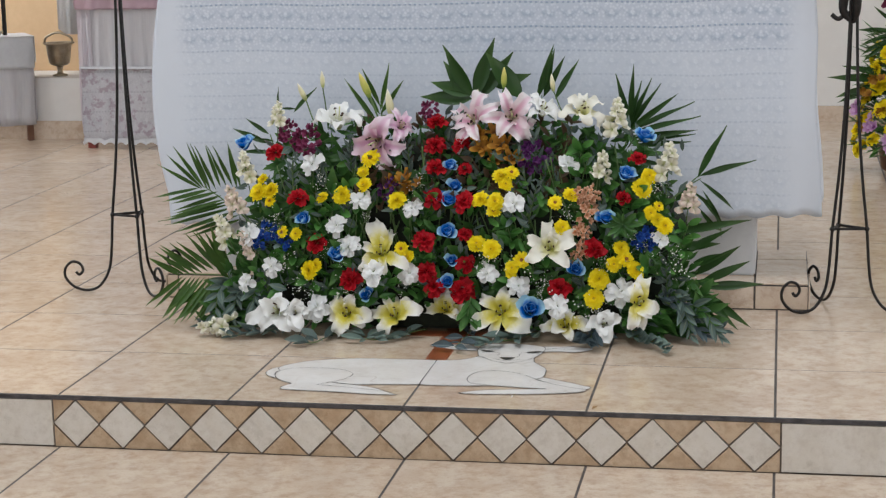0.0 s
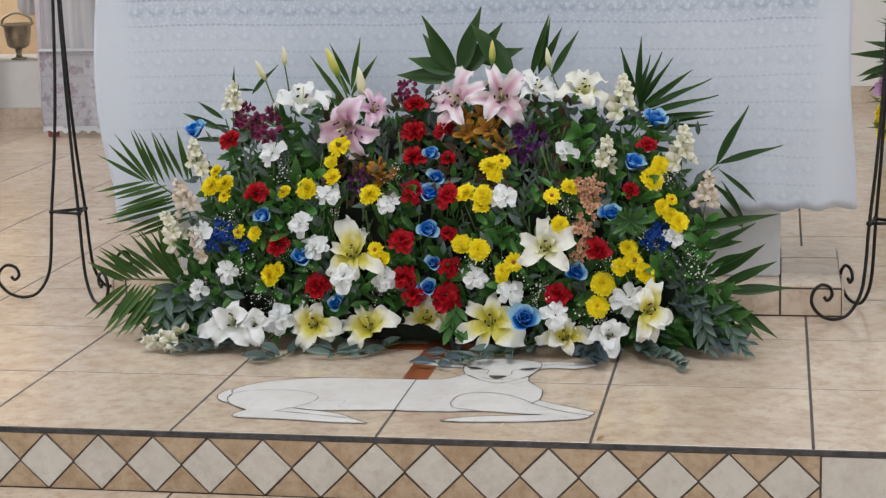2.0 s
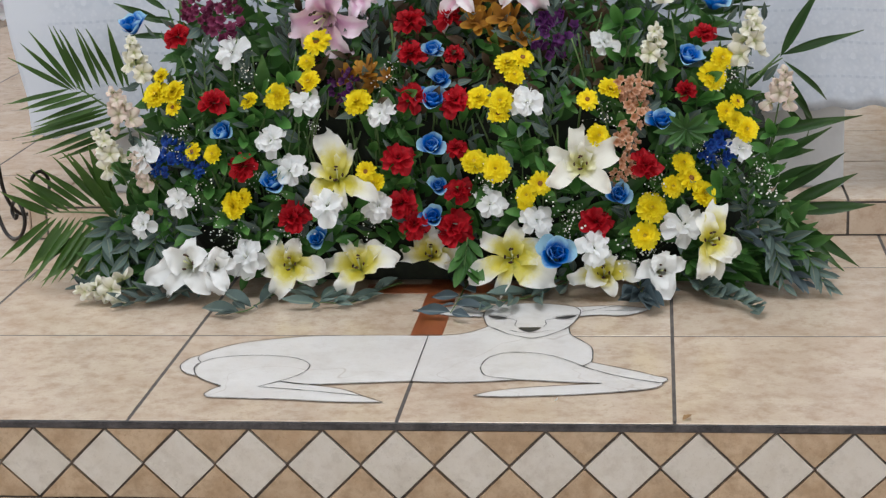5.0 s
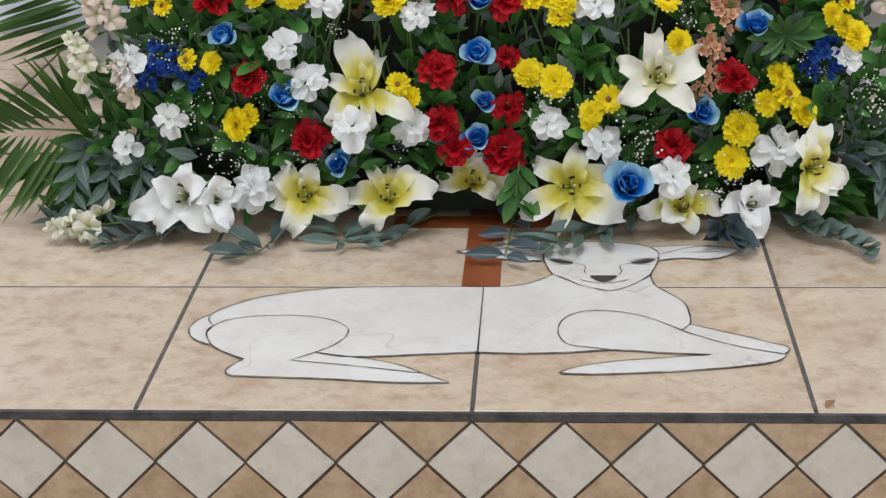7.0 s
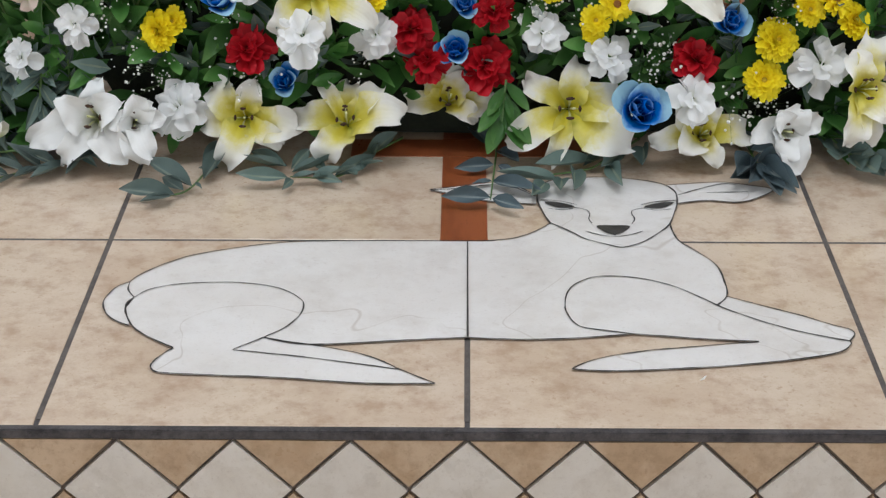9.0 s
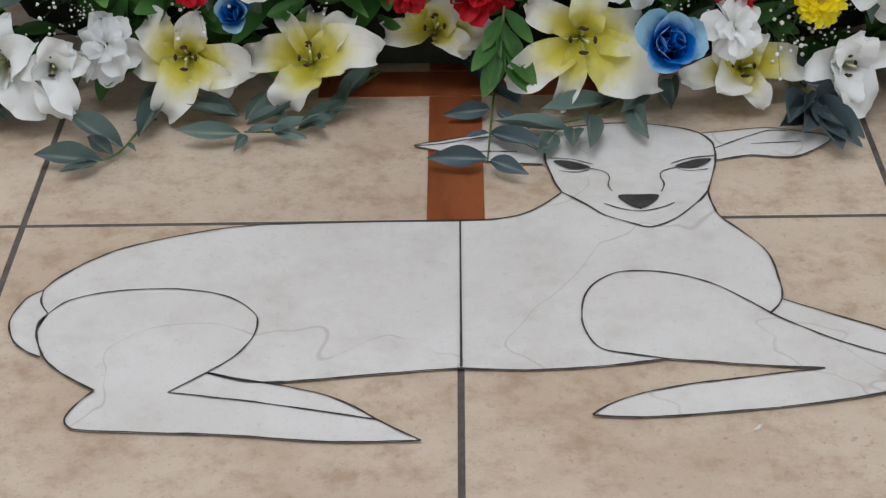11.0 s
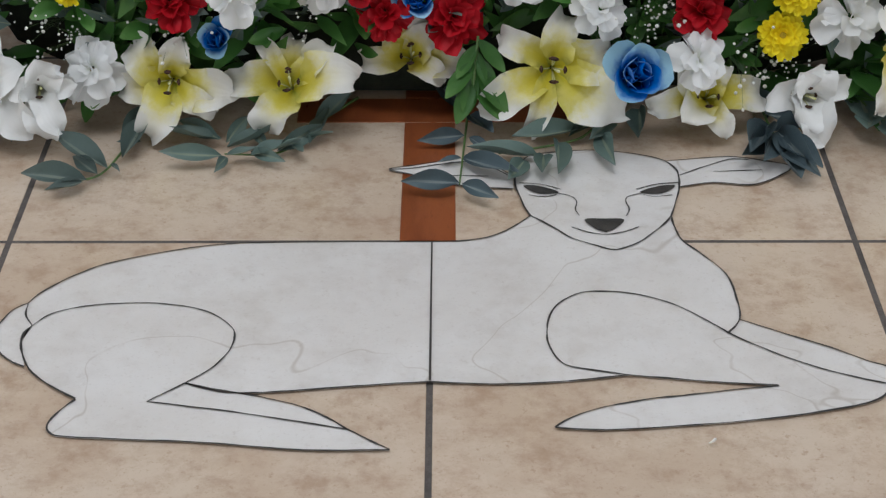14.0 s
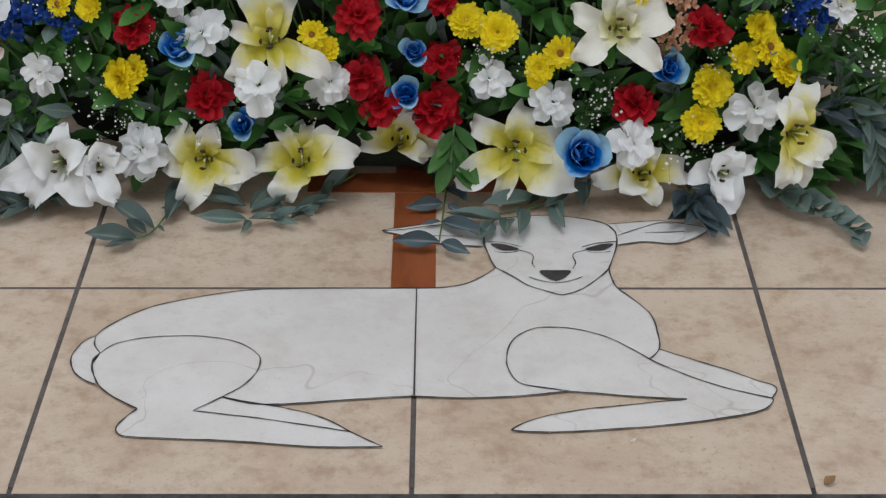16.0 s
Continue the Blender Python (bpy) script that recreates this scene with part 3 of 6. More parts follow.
for eye in ([(0.121, 0.681), (0.142, 0.681), (0.168, 0.664), (0.141, 0.660)], [(0.325, 0.681), (0.304, 0.681), (0.276, 0.664), (0.304, 0.660)],
            [(0.198, 0.593), (0.223, 0.595), (0.249, 0.593), (0.237, 0.571), (0.223, 0.562), (0.209, 0.571)]):
    sheet(bm, [(p.x, p.y) for p in spline([(x, eased(y), 0) for x, y in eye], 4, True)], 0.0038, 1)
ribbon(bm, [(0.223, 0.564), (0.223, 0.556)], 0.004, 0.0037, 1)
figure = new("figure_inlay", mesh_of(bm, "figure_inlay", MARBLE, INLAY_LINE, smooth=False))
tagged(figure, "white stone inlay of a resting lamb with dark outlines", "floor inlay")

# ---- altar: plinth, block, cloth ----
PLINTH_Y, PLINTH_Z = 1.375, 0.098
plinth = new("altar_plinth", mesh_of(slab((-1.19, PLINTH_Y + 0.006, 0.0), (1.19, 2.02, PLINTH_Z - 0.006)), "altar_plinth", GROUT, smooth=False))
tagged(plinth, "low tiled plinth under the altar with dark joints", "plinth", kind="structure")
for k in range(-5, 4):
    x0, x1 = max(k * TILE * 0.5 - 0.07, -1.196), min((k + 1) * TILE * 0.5 - 0.07, 1.196)
    if k == 3:
        x1 = 1.0
    part("plinth_face_tile", slab((x0 + 0.003, PLINTH_Y, 0.005), (x1 - 0.003, PLINTH_Y + 0.0055, PLINTH_Z - 0.011), 0.0012), BEIGE, plinth)
    for y0, y1 in ((PLINTH_Y + 0.004, 1.82), (1.825, 2.022)):
        part("plinth_top_tile", slab((x0 + 0.003, y0, PLINTH_Z - 0.0058), (x1 - 0.003, y1 - 0.004, PLINTH_Z), 0.0012), BEIGE, plinth)
part("plinth_face_tile", slab((1.004, PLINTH_Y, 0.005), (1.187, PLINTH_Y + 0.0055, PLINTH_Z - 0.011), 0.0012), BEIGE, plinth)
for y0, y1 in ((PLINTH_Y + 0.004, 1.82), (1.825, 2.022)):
    part("plinth_top_tile", slab((1.004, y0, PLINTH_Z - 0.0058), (1.187, y1 - 0.004, PLINTH_Z), 0.0012), BEIGE, plinth)
    part("plinth_side_tile", slab((-1.202, y0, 0.005), (-1.1965, y1 - 0.004, PLINTH_Z - 0.011), 0.0012), BEIGE, plinth)
    part("plinth_side_tile", slab((1.1905, y0, 0.005), (1.196, y1 - 0.004, PLINTH_Z - 0.011), 0.0012), BEIGE, plinth)

altar = root("altar", (0, 2.0, PLINTH_Z), "white painted block altar standing on its tiled plinth", "altar")
part("block", slab((-1.0, -0.49, 0.0), (1.0, 0.0, 1.0), 0.006), WHITE_BLOCK, altar)
part("table_slab", slab((-1.2, -0.55, 1.0), (1.19, 0.5, 1.062), 0.01), WHITE_BLOCK, altar)


def drape(x0, x1, y, z_top, hem, nx, nz, waves, side=0.0):
    """A hanging sheet with soft upright folds; hem(u) is the height of its lower edge."""
    bm = bmesh.new()
    grid = []
    for i in range(nx + 1):
        u = i / nx
        row = []
        for j in range(nz + 1):
            v = j / nz
            z = z_top + (hem(u) - z_top) * v
            fold = sum(a * math.sin(k * u * 6.2832 + ph + 0.4 * v) for a, k, ph in waves) * (0.15 + 0.85 * v)
            fold += 0.004 * noise.noise((u * 9, v * 5, 3.3)) * v
            x = x0 + (x1 - x0) * u + 0.006 * math.sin(7 * v + 5 * u) * v
            x += side * (-0.07 * (1 - v) + 0.012 * math.sin(9 * v) if u > 0.5 else 0.058 - 0.08 * math.sin(3.1 * min(v * 1.15, 1.0))) * (abs(2 * u - 1) ** 8)
            row.append(bm.verts.new((x, y + fold - 0.012 * v, z)))
        grid.append(row)
    for a, b in zip(grid, grid[1:]):
        for j in range(nz):
            bm.faces.new((a[j], a[j + 1], b[j + 1], b[j]))
    return bm


bm = drape(-1.225, 1.232, 1.435, 1.172, lambda u: 0.275 + 0.062 * u + 0.006 * math.sin(u * 150), 180, 30,
           [(0.007, 3, 0.4), (0.005, 7, 1.0), (0.003, 13, 2.2)], side=0.6)
top = [v for v in bm.verts if v.co.z > 1.1715]
top.sort(key=lambda v: v.co.x)
for y in (1.455, 1.5, 1.8, 2.2, 2.56):
    back = [bm.verts.new((v.co.x, y, 1.172)) for v in top]
    for i in range(len(top) - 1):
        bm.faces.new((top[i], top[i + 1], back[i + 1], back[i]))
    top = back
for x, lean in ((-1.225, -1), (1.232, 1)):
    bm.verts.ensure_lookup_table()
    edge = [bm.verts[(180 if lean > 0 else 0) * 31 + j] for j in range(31)]
    prev = edge
    for k in range(1, 9):
        col = [bm.verts.new((v.co.x - lean * 0.02 * math.sin(k * 1.7) * (1.172 - v.co.z), v.co.y + k * 0.14, v.co.z)) for v in edge]
        for j in range(len(edge) - 1):
            bm.faces.new((prev[j], prev[j + 1], col[j + 1], col[j]))
        prev = col
bmesh.ops.recalc_face_normals(bm, faces=bm.faces[:])
bmesh.ops.solidify(bm, geom=bm.faces[:], thickness=0.0015)
cloth = new("altar_cloth", mesh_of(bm, "altar_cloth", ALTAR_LACE))
tagged(cloth, "bluish white lace altar cloth hanging in soft folds over the altar", "altar cloth")


# ---- wrought-iron stands beside the altar ----
def scroll_leg(angle, high, lean):
    """One leg: a straight bar that sweeps out into a floor scroll."""
    prof = [(0.010, high), (0.013, 1.03), (0.024, 0.74), (0.042, 0.5), (0.064, 0.30), (0.074, 0.17), (0.088, 0.085), (0.125, 0.025), (0.172, 0.008), (0.222, 0.022), (0.255, 0.06),
            (0.254, 0.097), (0.228, 0.121), (0.198, 0.112), (0.188, 0.086), (0.203, 0.070), (0.215, 0.082)]
    c, s = math.cos(radians(angle)), math.sin(radians(angle))
    pts = spline([(r * c + lean * max(z - 0.3, 0), r * s, z) for r, z in prof], 6)
    return tube(bmesh.new(), pts, 0.0055, 8)


def iron_stand(x, y, angles, label, lean=0.0):
    st = root("iron_stand", (x, y, 0), label, "stand", "wrought-iron stands")
    for a in angles:
        part("leg", scroll_leg(a, 1.28, lean), IRON, st, smooth=True)
    bm = bmesh.new()
    for a, b in zip(angles, angles[1:] + angles[:1]):
        p = [(0.064 * math.cos(radians(q)), 0.064 * math.sin(radians(q)), 0.30) for q in (a, b)]
        tube(bm, p, 0.0055, 6)
        bmesh.ops.create_uvsphere(bm, u_segments=8, v_segments=6, radius=0.010, matrix=Matrix.Translation(p[0]))
    part("brace", bm, IRON, st, smooth=True)
    bm = bmesh.new()
    lathe(bm, [(0.02, 1.25), (0.034, 1.262), (0.034, 1.285), (0.085, 1.30), (0.09, 1.312), (0.02, 1.315)], 20)
    part("dish", bm, IRON, st, at=Matrix.Translation((lean, 0, 0)), smooth=True)
    return st


iron_stand(-1.372, 1.485, [194, 316, 62], "black wrought-iron tripod stand with scrolled feet, bare, beside the altar")
right_stand = iron_stand(1.325, 1.395, [207, 121, 345], "black wrought-iron tripod stand with scrolled feet and a leaf ornament")
bm = bmesh.new()
for turn in (-1, 0.25):
    pts = spline([(0, 0, 1.02), (turn * 0.035, -0.01, 1.06), (turn * 0.03, -0.015, 1.12), (turn * 0.008, -0.01, 1.16), (0, 0, 1.22)], 5)
    tube(bm, pts, [0.006 + 0.012 * math.sin(math.pi * i / (len(pts) - 1)) for i in range(len(pts))], 8)
tube(bm, spline([(-0.02, 0, 1.06), (-0.05, -0.01, 1.035), (-0.075, -0.01, 1.05)], 5), 0.008, 8)
part("ornament", bm, IRON, right_stand, smooth=True)

# ---- flowers ----
def grid_petal(bm, length, width, curl, cup, outline, m=None, nu=4, nv=6, wave=0.0, seed=0, lift=0.0, groove=0.0, frill=0.0, late=1.0):
    """A petal as a curved sheet from the origin out along +y; outline(v) is its half width. Fills the layers along and across."""
    la = bm.verts.layers.float.get("along") or bm.verts.layers.float.new("along")
    lc = bm.verts.layers.float.get("across") or bm.verts.layers.float.new("across")
    rows = []
    for j in range(nv + 1):
        v = j / nv
        # the mid line bends by `curl` over its length, most of it near the tip where `late` is above one
        ang = lift + curl * v ** late
        steps = [lift + curl * (v * (q + 0.5) / 8) ** late for q in range(8)]
        y = length * v / 8 * sum(math.cos(s) for s in steps)
        z = length * v / 8 * sum(math.sin(s) for s in steps)
        row = []
        for i in range(nu + 1):
            u = 2 * i / nu - 1
            w = width * outline(v)
            up = cup * w * (u * u) - groove * width * max(0.0, 1 - abs(u) * 4) * math.sin(3.0 * min(v * 1.1, 1.0)) + wave * length * math.sin(9 * v + seed + 2.5 * u) * abs(u) * v
            up += frill * length * math.sin(7.5 * u + seed) * max(0.0, v - 0.45)
            p = Vector((u * w, y - math.sin(ang) * up, z + math.cos(ang) * up))
            vert = bm.verts.new(m @ p if m else p)
            vert[la], vert[lc] = v, u
            row.append(vert)
        rows.append(row)
    for a, b in zip(rows, rows[1:]):
        for i in range(nu):
            bm.faces.new((a[i], a[i + 1], b[i + 1], b[i]))


def spun(a, tilt=0.0, z=0.0, r=0.0):
    return Matrix.Rotation(a, 4, "Z") @ Matrix.Translation((0, r, z)) @ Matrix.Rotation(tilt, 4, "X")


def fan_into(bm, m, length, half, curl, ruffle, seed, nu=10, nv=5):
    """A fan-shaped petal out along +y with a lobed, ruffled outer edge."""
    la = bm.verts.layers.float.get("along") or bm.verts.layers.float.new("along")
    rows = []
    for j in range(nv + 1):
        v = j / nv
        row = []
        for i in range(nu + 1):
            u = 2 * i / nu - 1
            r = length * (0.1 + 0.9 * v) * (1 + v * (0.07 * math.sin(5 * u + seed) + 0.025 * math.sin(11 * u + 2 * seed) - 0.24 * u ** 4))
            z = length * (curl * v * v + ruffle * v * v * math.sin(4.6 * u + seed) + 0.22 * ruffle * v ** 3 * math.sin(9.5 * u - seed) + 0.3 * v * u * u)
            vert = bm.verts.new(m @ Vector((r * math.sin(u * half), r * math.cos(u * half), z)))
            vert[la] = v
            row.append(vert)
        rows.append(row)
    for p, q in zip(rows, rows[1:]):
        for i in range(nu):
            bm.faces.new((p[i], p[i + 1], q[i + 1], q[i]))


def carnation(seed, material, rings):
    """A ruffled head one unit across, facing +z; rings of fans as (count, tilt, length, half angle)."""
    rng = random.Random(seed)
    bm = bmesh.new()
    for ring, (n, tilt, length, half) in enumerate(rings):
        for k in range(n):
            a = 6.2832 * (k + 0.5 * ring + rng.uniform(-0.22, 0.22)) / n
            fan_into(bm, spun(a, tilt + rng.uniform(-0.25, 0.2), 0.03 * ring, 0.01) @ Matrix.Rotation(rng.uniform(-0.35, 0.35), 4, "Y"), length * rng.uniform(0.82, 1.12), half * rng.uniform(0.85, 1.15),
                     rng.uniform(-0.3, 0.0), rng.uniform(0.07, 0.15), rng.uniform(0, 6.28))
    return mesh_of(bm, "carnation", material)


def rose(seed, material):
    """A rose head one unit across: a tight spiral heart and cupped outer petals."""
    rng = random.Random(seed)
    bm = bmesh.new()
    shape = lambda v: math.sin(min(v * 1.15 + 0.12, 1.0) * 1.75) ** 0.6 * (1.0 if v < 0.75 else 1 - (v - 0.75) ** 2 * 6)
    n = 13
    for k in range(n):
        f = k / (n - 1)
        tilt = 1.6 - 0.72 * f ** 1.6
        grid_petal(bm, (0.5 + 0.1 * f) * rng.uniform(0.88, 1.08), 0.17 + 0.17 * f, 0.5 - 1.15 * f, 0.95 - 0.3 * f, shape,
                   spun(k * 2.4 + rng.uniform(-0.2, 0.2), tilt, 0.0, 0.02 + 0.13 * f), 6, 7, 0.03, rng.uniform(0, 6))
        bm.verts.ensure_lookup_table()
        lay = bm.verts.layers.float["along"]
        pale = rng.uniform(0.0, 0.4) * f
        for v in bm.verts[k * 56:]:
            v[lay] = v[lay] * (0.5 + 0.5 * f) + pale
    return mesh_of(bm, "rose", material)


def daisy(seed, material, heart, rows=3, n=19):
    """A button mum one unit across with layered strap petals and a small heart."""
    rng = random.Random(seed)
    bm = bmesh.new()
    strap = lambda v: (0.7 + 0.6 * v) * (1.0 if v < 0.7 else 1 - ((v - 0.7) / 0.3) ** 2 * 0.55)
    for ring in range(rows):
        for k in range(n - 2 * ring):
            a = 6.2832 * (k + 0.5 * ring + rng.uniform(-0.15, 0.15)) / (n - 2 * ring)
            grid_petal(bm, (0.5 - 0.08 * ring) * rng.uniform(0.86, 1.06), 0.08, rng.uniform(-0.35, 0.15), 0.6, strap, spun(a, 0.06 + 0.26 * ring + rng.uniform(-0.12, 0.14), 0.02 * ring, 0.03), 2, 5)
    for f in bm.faces:
        f.material_index = 0
    old = set(bm.faces)
    bmesh.ops.create_uvsphere(bm, u_segments=10, v_segments=6, radius=0.13 if rows < 4 else 0.09, matrix=Matrix.Translation((0, 0, 0.09)) @ Matrix.Diagonal((1, 1, 0.6, 1)))
    for f in bm.faces:
        if f not in old:
            f.material_index = 1
    return mesh_of(bm, "mum", material, heart)


def lily_petal(seed, material, width=0.13, curl=-1.9, lift=0.95, taper=False):
    """A lily petal out along +y: crinkled margins, a sunk midrib and a tip that rolls back."""
    bm = bmesh.new()
    la, lc = bm.verts.layers.float.new("along"), bm.verts.layers.float.new("across")
    length, nu, nv = 0.64, 10, 18
    wide, blunt = (0.42, 1.9) if taper else (0.56, 2.9)
    y = z = 0.0
    rows = []
    for j in range(nv + 1):
        v = j / nv
        ang = lift + curl * v ** 2.4
        if j:
            y, z = y + math.cos(ang) * length / nv, z + math.sin(ang) * length / nv
        half = width * (0.2 + 0.8 * math.sin(min(v / 0.52, 1.0) * 1.5708)) * (1.0 if v < wide else max(1 - ((v - wide) / (1.005 - wide)) ** blunt, 0.02))
        row = []
        for i in range(nu + 1):
            u = 2 * i / nu - 1
            edge = abs(u) ** 2.2 * min(v * 2.2, 1.0)
            crinkle = 0.042 * math.sin(14 * v + seed * 2.3 + (1.9 if u > 0 else 0.0)) + 0.024 * math.sin(27 * v + seed * 5.1 - 2.0 * u)
            up = 0.38 * half * u * u + crinkle * edge - 0.05 * width * max(0.0, 1 - abs(u) * 4) * math.sin(3.0 * min(v * 1.1, 1.0))
            side = u * half * (1 + 0.17 * math.sin(8 * v + seed + (2.4 if u > 0 else 0.0)))
            vert = bm.verts.new((side + 0.09 * math.sin(seed * 1.7) * v * v, y - math.sin(ang) * up, z + math.cos(ang) * up))
            vert[la], vert[lc] = v, u
            row.append(vert)
        rows.append(row)
    for a, b in zip(rows, rows[1:]):
        for i in range(nu):
            bm.faces.new((a[i], a[i + 1], b[i + 1], b[i]))
    return mesh_of(bm, "petal", material)


def lily_heart():
    """Six stamens with dark anthers and one pistil."""
    bm = bmesh.new()
    for k in range(6):
        a = 6.2832 * k / 6 + 0.5 * math.sin(k * 2.1)
        c, s = math.cos(a), math.sin(a)
        f = 0.75 + 0.25 * math.sin(k * 1.7)
        tube(bm, [(0.01 * c, 0.01 * s, 0.02), (0.04 * c, 0.04 * s, 0.2 * f), (0.085 * c, 0.085 * s, 0.33 * f)], 0.0045, 5)
    tube(bm, [(0, 0, 0), (0.01, 0, 0.2), (0.03, 0.0, 0.4)], [0.010, 0.007, 0.012], 6)
    for f in bm.faces:
        f.material_index = 0
    old = set(bm.faces)
    for k in range(6):
        a = 6.2832 * k / 6 + 0.5 * math.sin(k * 2.1)
        c, s = math.cos(a), math.sin(a)
        f = 0.75 + 0.25 * math.sin(k * 1.7)
        r, z = 0.085, 0.335 * f
        tube(bm, [(r * c - 0.026 * s, r * s + 0.026 * c, z), (r * c, r * s, z + 0.006), (r * c + 0.026 * s, r * s - 0.026 * c, z)], [0.007, 0.017, 0.007], 5)
    for f in bm.faces:
        if f not in old:
            f.material_index = 1
    return mesh_of(bm, "stamens", FILAMENT, ANTHER)


def bud_mesh(material):
    """A closed lily bud, one unit long along +z, with six soft ridges."""
    bm = bmesh.new()
    la = bm.verts.layers.float.new("along")
    rings = []
    for j in range(11):
        v = j / 10
        r = 0.145 * math.sin(math.pi * min(0.08 + 0.92 * v ** 0.9, 1.0)) ** 0.75 * (1 - 0.25 * v) + 0.006
        ring = []
        for k in range(18):
            a = 6.2832 * k / 18
            rr = r * (1 + 0.10 * math.cos(3 * a))
            vert = bm.verts.new((rr * math.cos(a), rr * math.sin(a), v))
            vert[la] = v
            ring.append(vert)
        rings.append(ring)
    for a, b in zip(rings, rings[1:]):
        for k in range(18):
            bm.faces.new((a[k], a[(k + 1) % 18], b[(k + 1) % 18], b[k]))
    bm.faces.new(rings[-1])
    return mesh_of(bm, "bud", material)


def floret_spike(seed, n, material, floret=0.17, top=1.0):
    """Small lipped florets up a stem, one unit long along +z."""
    rng = random.Random(seed)
    bm = bmesh.new()
    round_ = lambda v: 0.35 + 0.65 * math.sin(min(v, 0.96) * 3.0) ** 0.7
    for k in range(n):
        f = k / (n - 1)
        size = floret * (1.15 - 0.55 * f)
        base = Matrix.Translation((0, 0, 0.08 + 0.86 * f * top)) @ Matrix.Rotation(k * 2.399 + rng.uniform(-0.3, 0.3), 4, "Z") @ Matrix.Rotation(0.35 + 0.5 * f, 4, "X")
        for q in range(5):
            grid_petal(bm, size * rng.uniform(0.8, 1.1), size * 0.42, 0.9, 0.9, round_, base @ Matrix.Translation((0, 0.19 - 0.14 * f, 0)) @ Matrix.Rotation(1.2566 * q, 4, "Y") @ Matrix.Rotation(0.5, 4, "X"), 3, 4, 0.05, rng.uniform(0, 6))
    for f in bm.faces:
        f.material_index = 0
    old = set(bm.faces)
    tube(bm, [(0, 0, -1.0), (0.01, 0, 0), (0, 0, 0.97)], [0.02, 0.018, 0.01], 6)
    for f in bm.faces:
        if f not in old:
            f.material_index = 1
    return mesh_of(bm, "spike", material, STEM)


def cluster(seed, n, material, size=0.13, flat=0.55, slim=0.36):
    """A head of many small five-petalled florets, one unit across."""
    rng = random.Random(seed)
    bm = bmesh.new()
    oval = lambda v: 0.3 + 0.7 * math.sin(min(v, 0.95) * 3.0)
    for k in range(n):
        r, a = 0.48 * math.sqrt(rng.random()), rng.uniform(0, 6.2832)
        m = Matrix.Translation((r * math.cos(a), r * math.sin(a), flat * (0.25 - r * r) + rng.uniform(-0.06, 0.06))) @ Matrix.Rotation(a, 4, "Z") @ Matrix.Rotation(-r * 1.6 + rng.uniform(-0.4, 0.4), 4, "X")
        for q in range(5):
            grid_petal(bm, size, size * slim, 0.4, 0.5, oval, m @ spun(1.2566 * q + rng.uniform(-0.2, 0.2), 0.45), 2, 3)
    return mesh_of(bm, "cluster", material)


def breath_mesh(seed, n=38):
    """A cloud of tiny round florets on hair-thin stems, one unit across."""
    rng = random.Random(seed)
    bm = bmesh.new()
    lay = bm.verts.layers.float.new("along")
    spots = []
    for k in range(n):
        p = Vector((rng.gauss(0, 0.24), rng.gauss(0, 0.24), rng.uniform(0.0, 0.3)))
        spots.append(p)
        bmesh.ops.create_icosphere(bm, subdivisions=1, radius=rng.uniform(0.012, 0.027), matrix=Matrix.Translation(p))
    for v in bm.verts:
        v[lay] = 0.7
    old = set(bm.faces)
    for p in spots[::2]:
        tube(bm, [p, (p.x * 0.5, p.y * 0.5, p.z - 0.25), (0, 0, -0.5)], 0.0022, 3)
    for f in bm.faces:
        f.material_index = 0 if f in old else 1
    return mesh_of(bm, "breath", BREATH, STEM)


def leaf_into(bm, m, length, width, curl=0.4, fold=0.35, point=1.6, nu=2, nv=5, seed=0.0, blunt=1.15):
    shape = lambda v: 1.05 * math.sin(math.pi * min(v, 0.985) ** (1 / point)) ** blunt + 0.015
    grid_petal(bm, length, width, curl, fold, shape, m, nu, nv, 0.02, seed)


def folded_leaf(material, width, curl, twist):
    """A eucalyptus leaf one unit long along +y: creased at the midrib, sickle-bent and twisted."""
    bm = bmesh.new()
    leaf_into(bm, Matrix.Identity(4), 1.0, width, curl, 0.75, 1.2, 6, 10, twist, 0.95)
    for v in bm.verts:
        y, a = v.co.y, twist * v.co.y
        x, z = v.co.x, v.co.z - 0.25 * width * (1 - min(abs(v.co.x) / width * 3, 1.0))
        v.co = Vector((x * math.cos(a) - z * math.sin(a) * 0.5 + 0.12 * twist * y * y, y, z * math.cos(a) + x * math.sin(a)))
    return mesh_of(bm, "leaf", material)


def leaf_mesh(name, material, width, curl, point=1.5, nv=8, blunt=1.15):
    """One leaflet, one unit long along +y."""
    bm = bmesh.new()
    leaf_into(bm, Matrix.Identity(4), 1.0, width, curl, 0.5, point, 2, nv, 0.0, blunt)
    return mesh_of(bm, name, material)


def facing(p, n, size, spin=0.0):
    """A pose at p whose +z points along n."""
    return Matrix.Translation(p) @ Vector(n).to_track_quat("Z", "Y").to_matrix().to_4x4() @ Matrix.Rotation(spin, 4, "Z") @ Matrix.Scale(size, 4)


def along(p, q, up=(0, -1, 0.25), width=1.0):
    """A pose at p whose +y runs to q and is as long as that way, its face turned towards up."""
    y = Vector(q) - Vector(p)
    n = y.length
    y.normalize()
    x = y.cross(Vector(up)).normalized()
    z = x.cross(y)
    return Matrix.Translation(p) @ Matrix((x, y, z)).transposed().to_4x4() @ Matrix.Diagonal((n * width, n, n, 1))


# ---- the large arrangement before the altar ----
rng = random.Random(11)


def front_y(x, z):
    """The face of the mound: nearly upright, sunk along the middle column, leaning back at the top."""
    return 0.85 + 0.05 * z + 0.03 * x * x + 0.03 * math.exp(-(x / 0.12) ** 2) + 0.35 * max(0.0, z - 0.45)


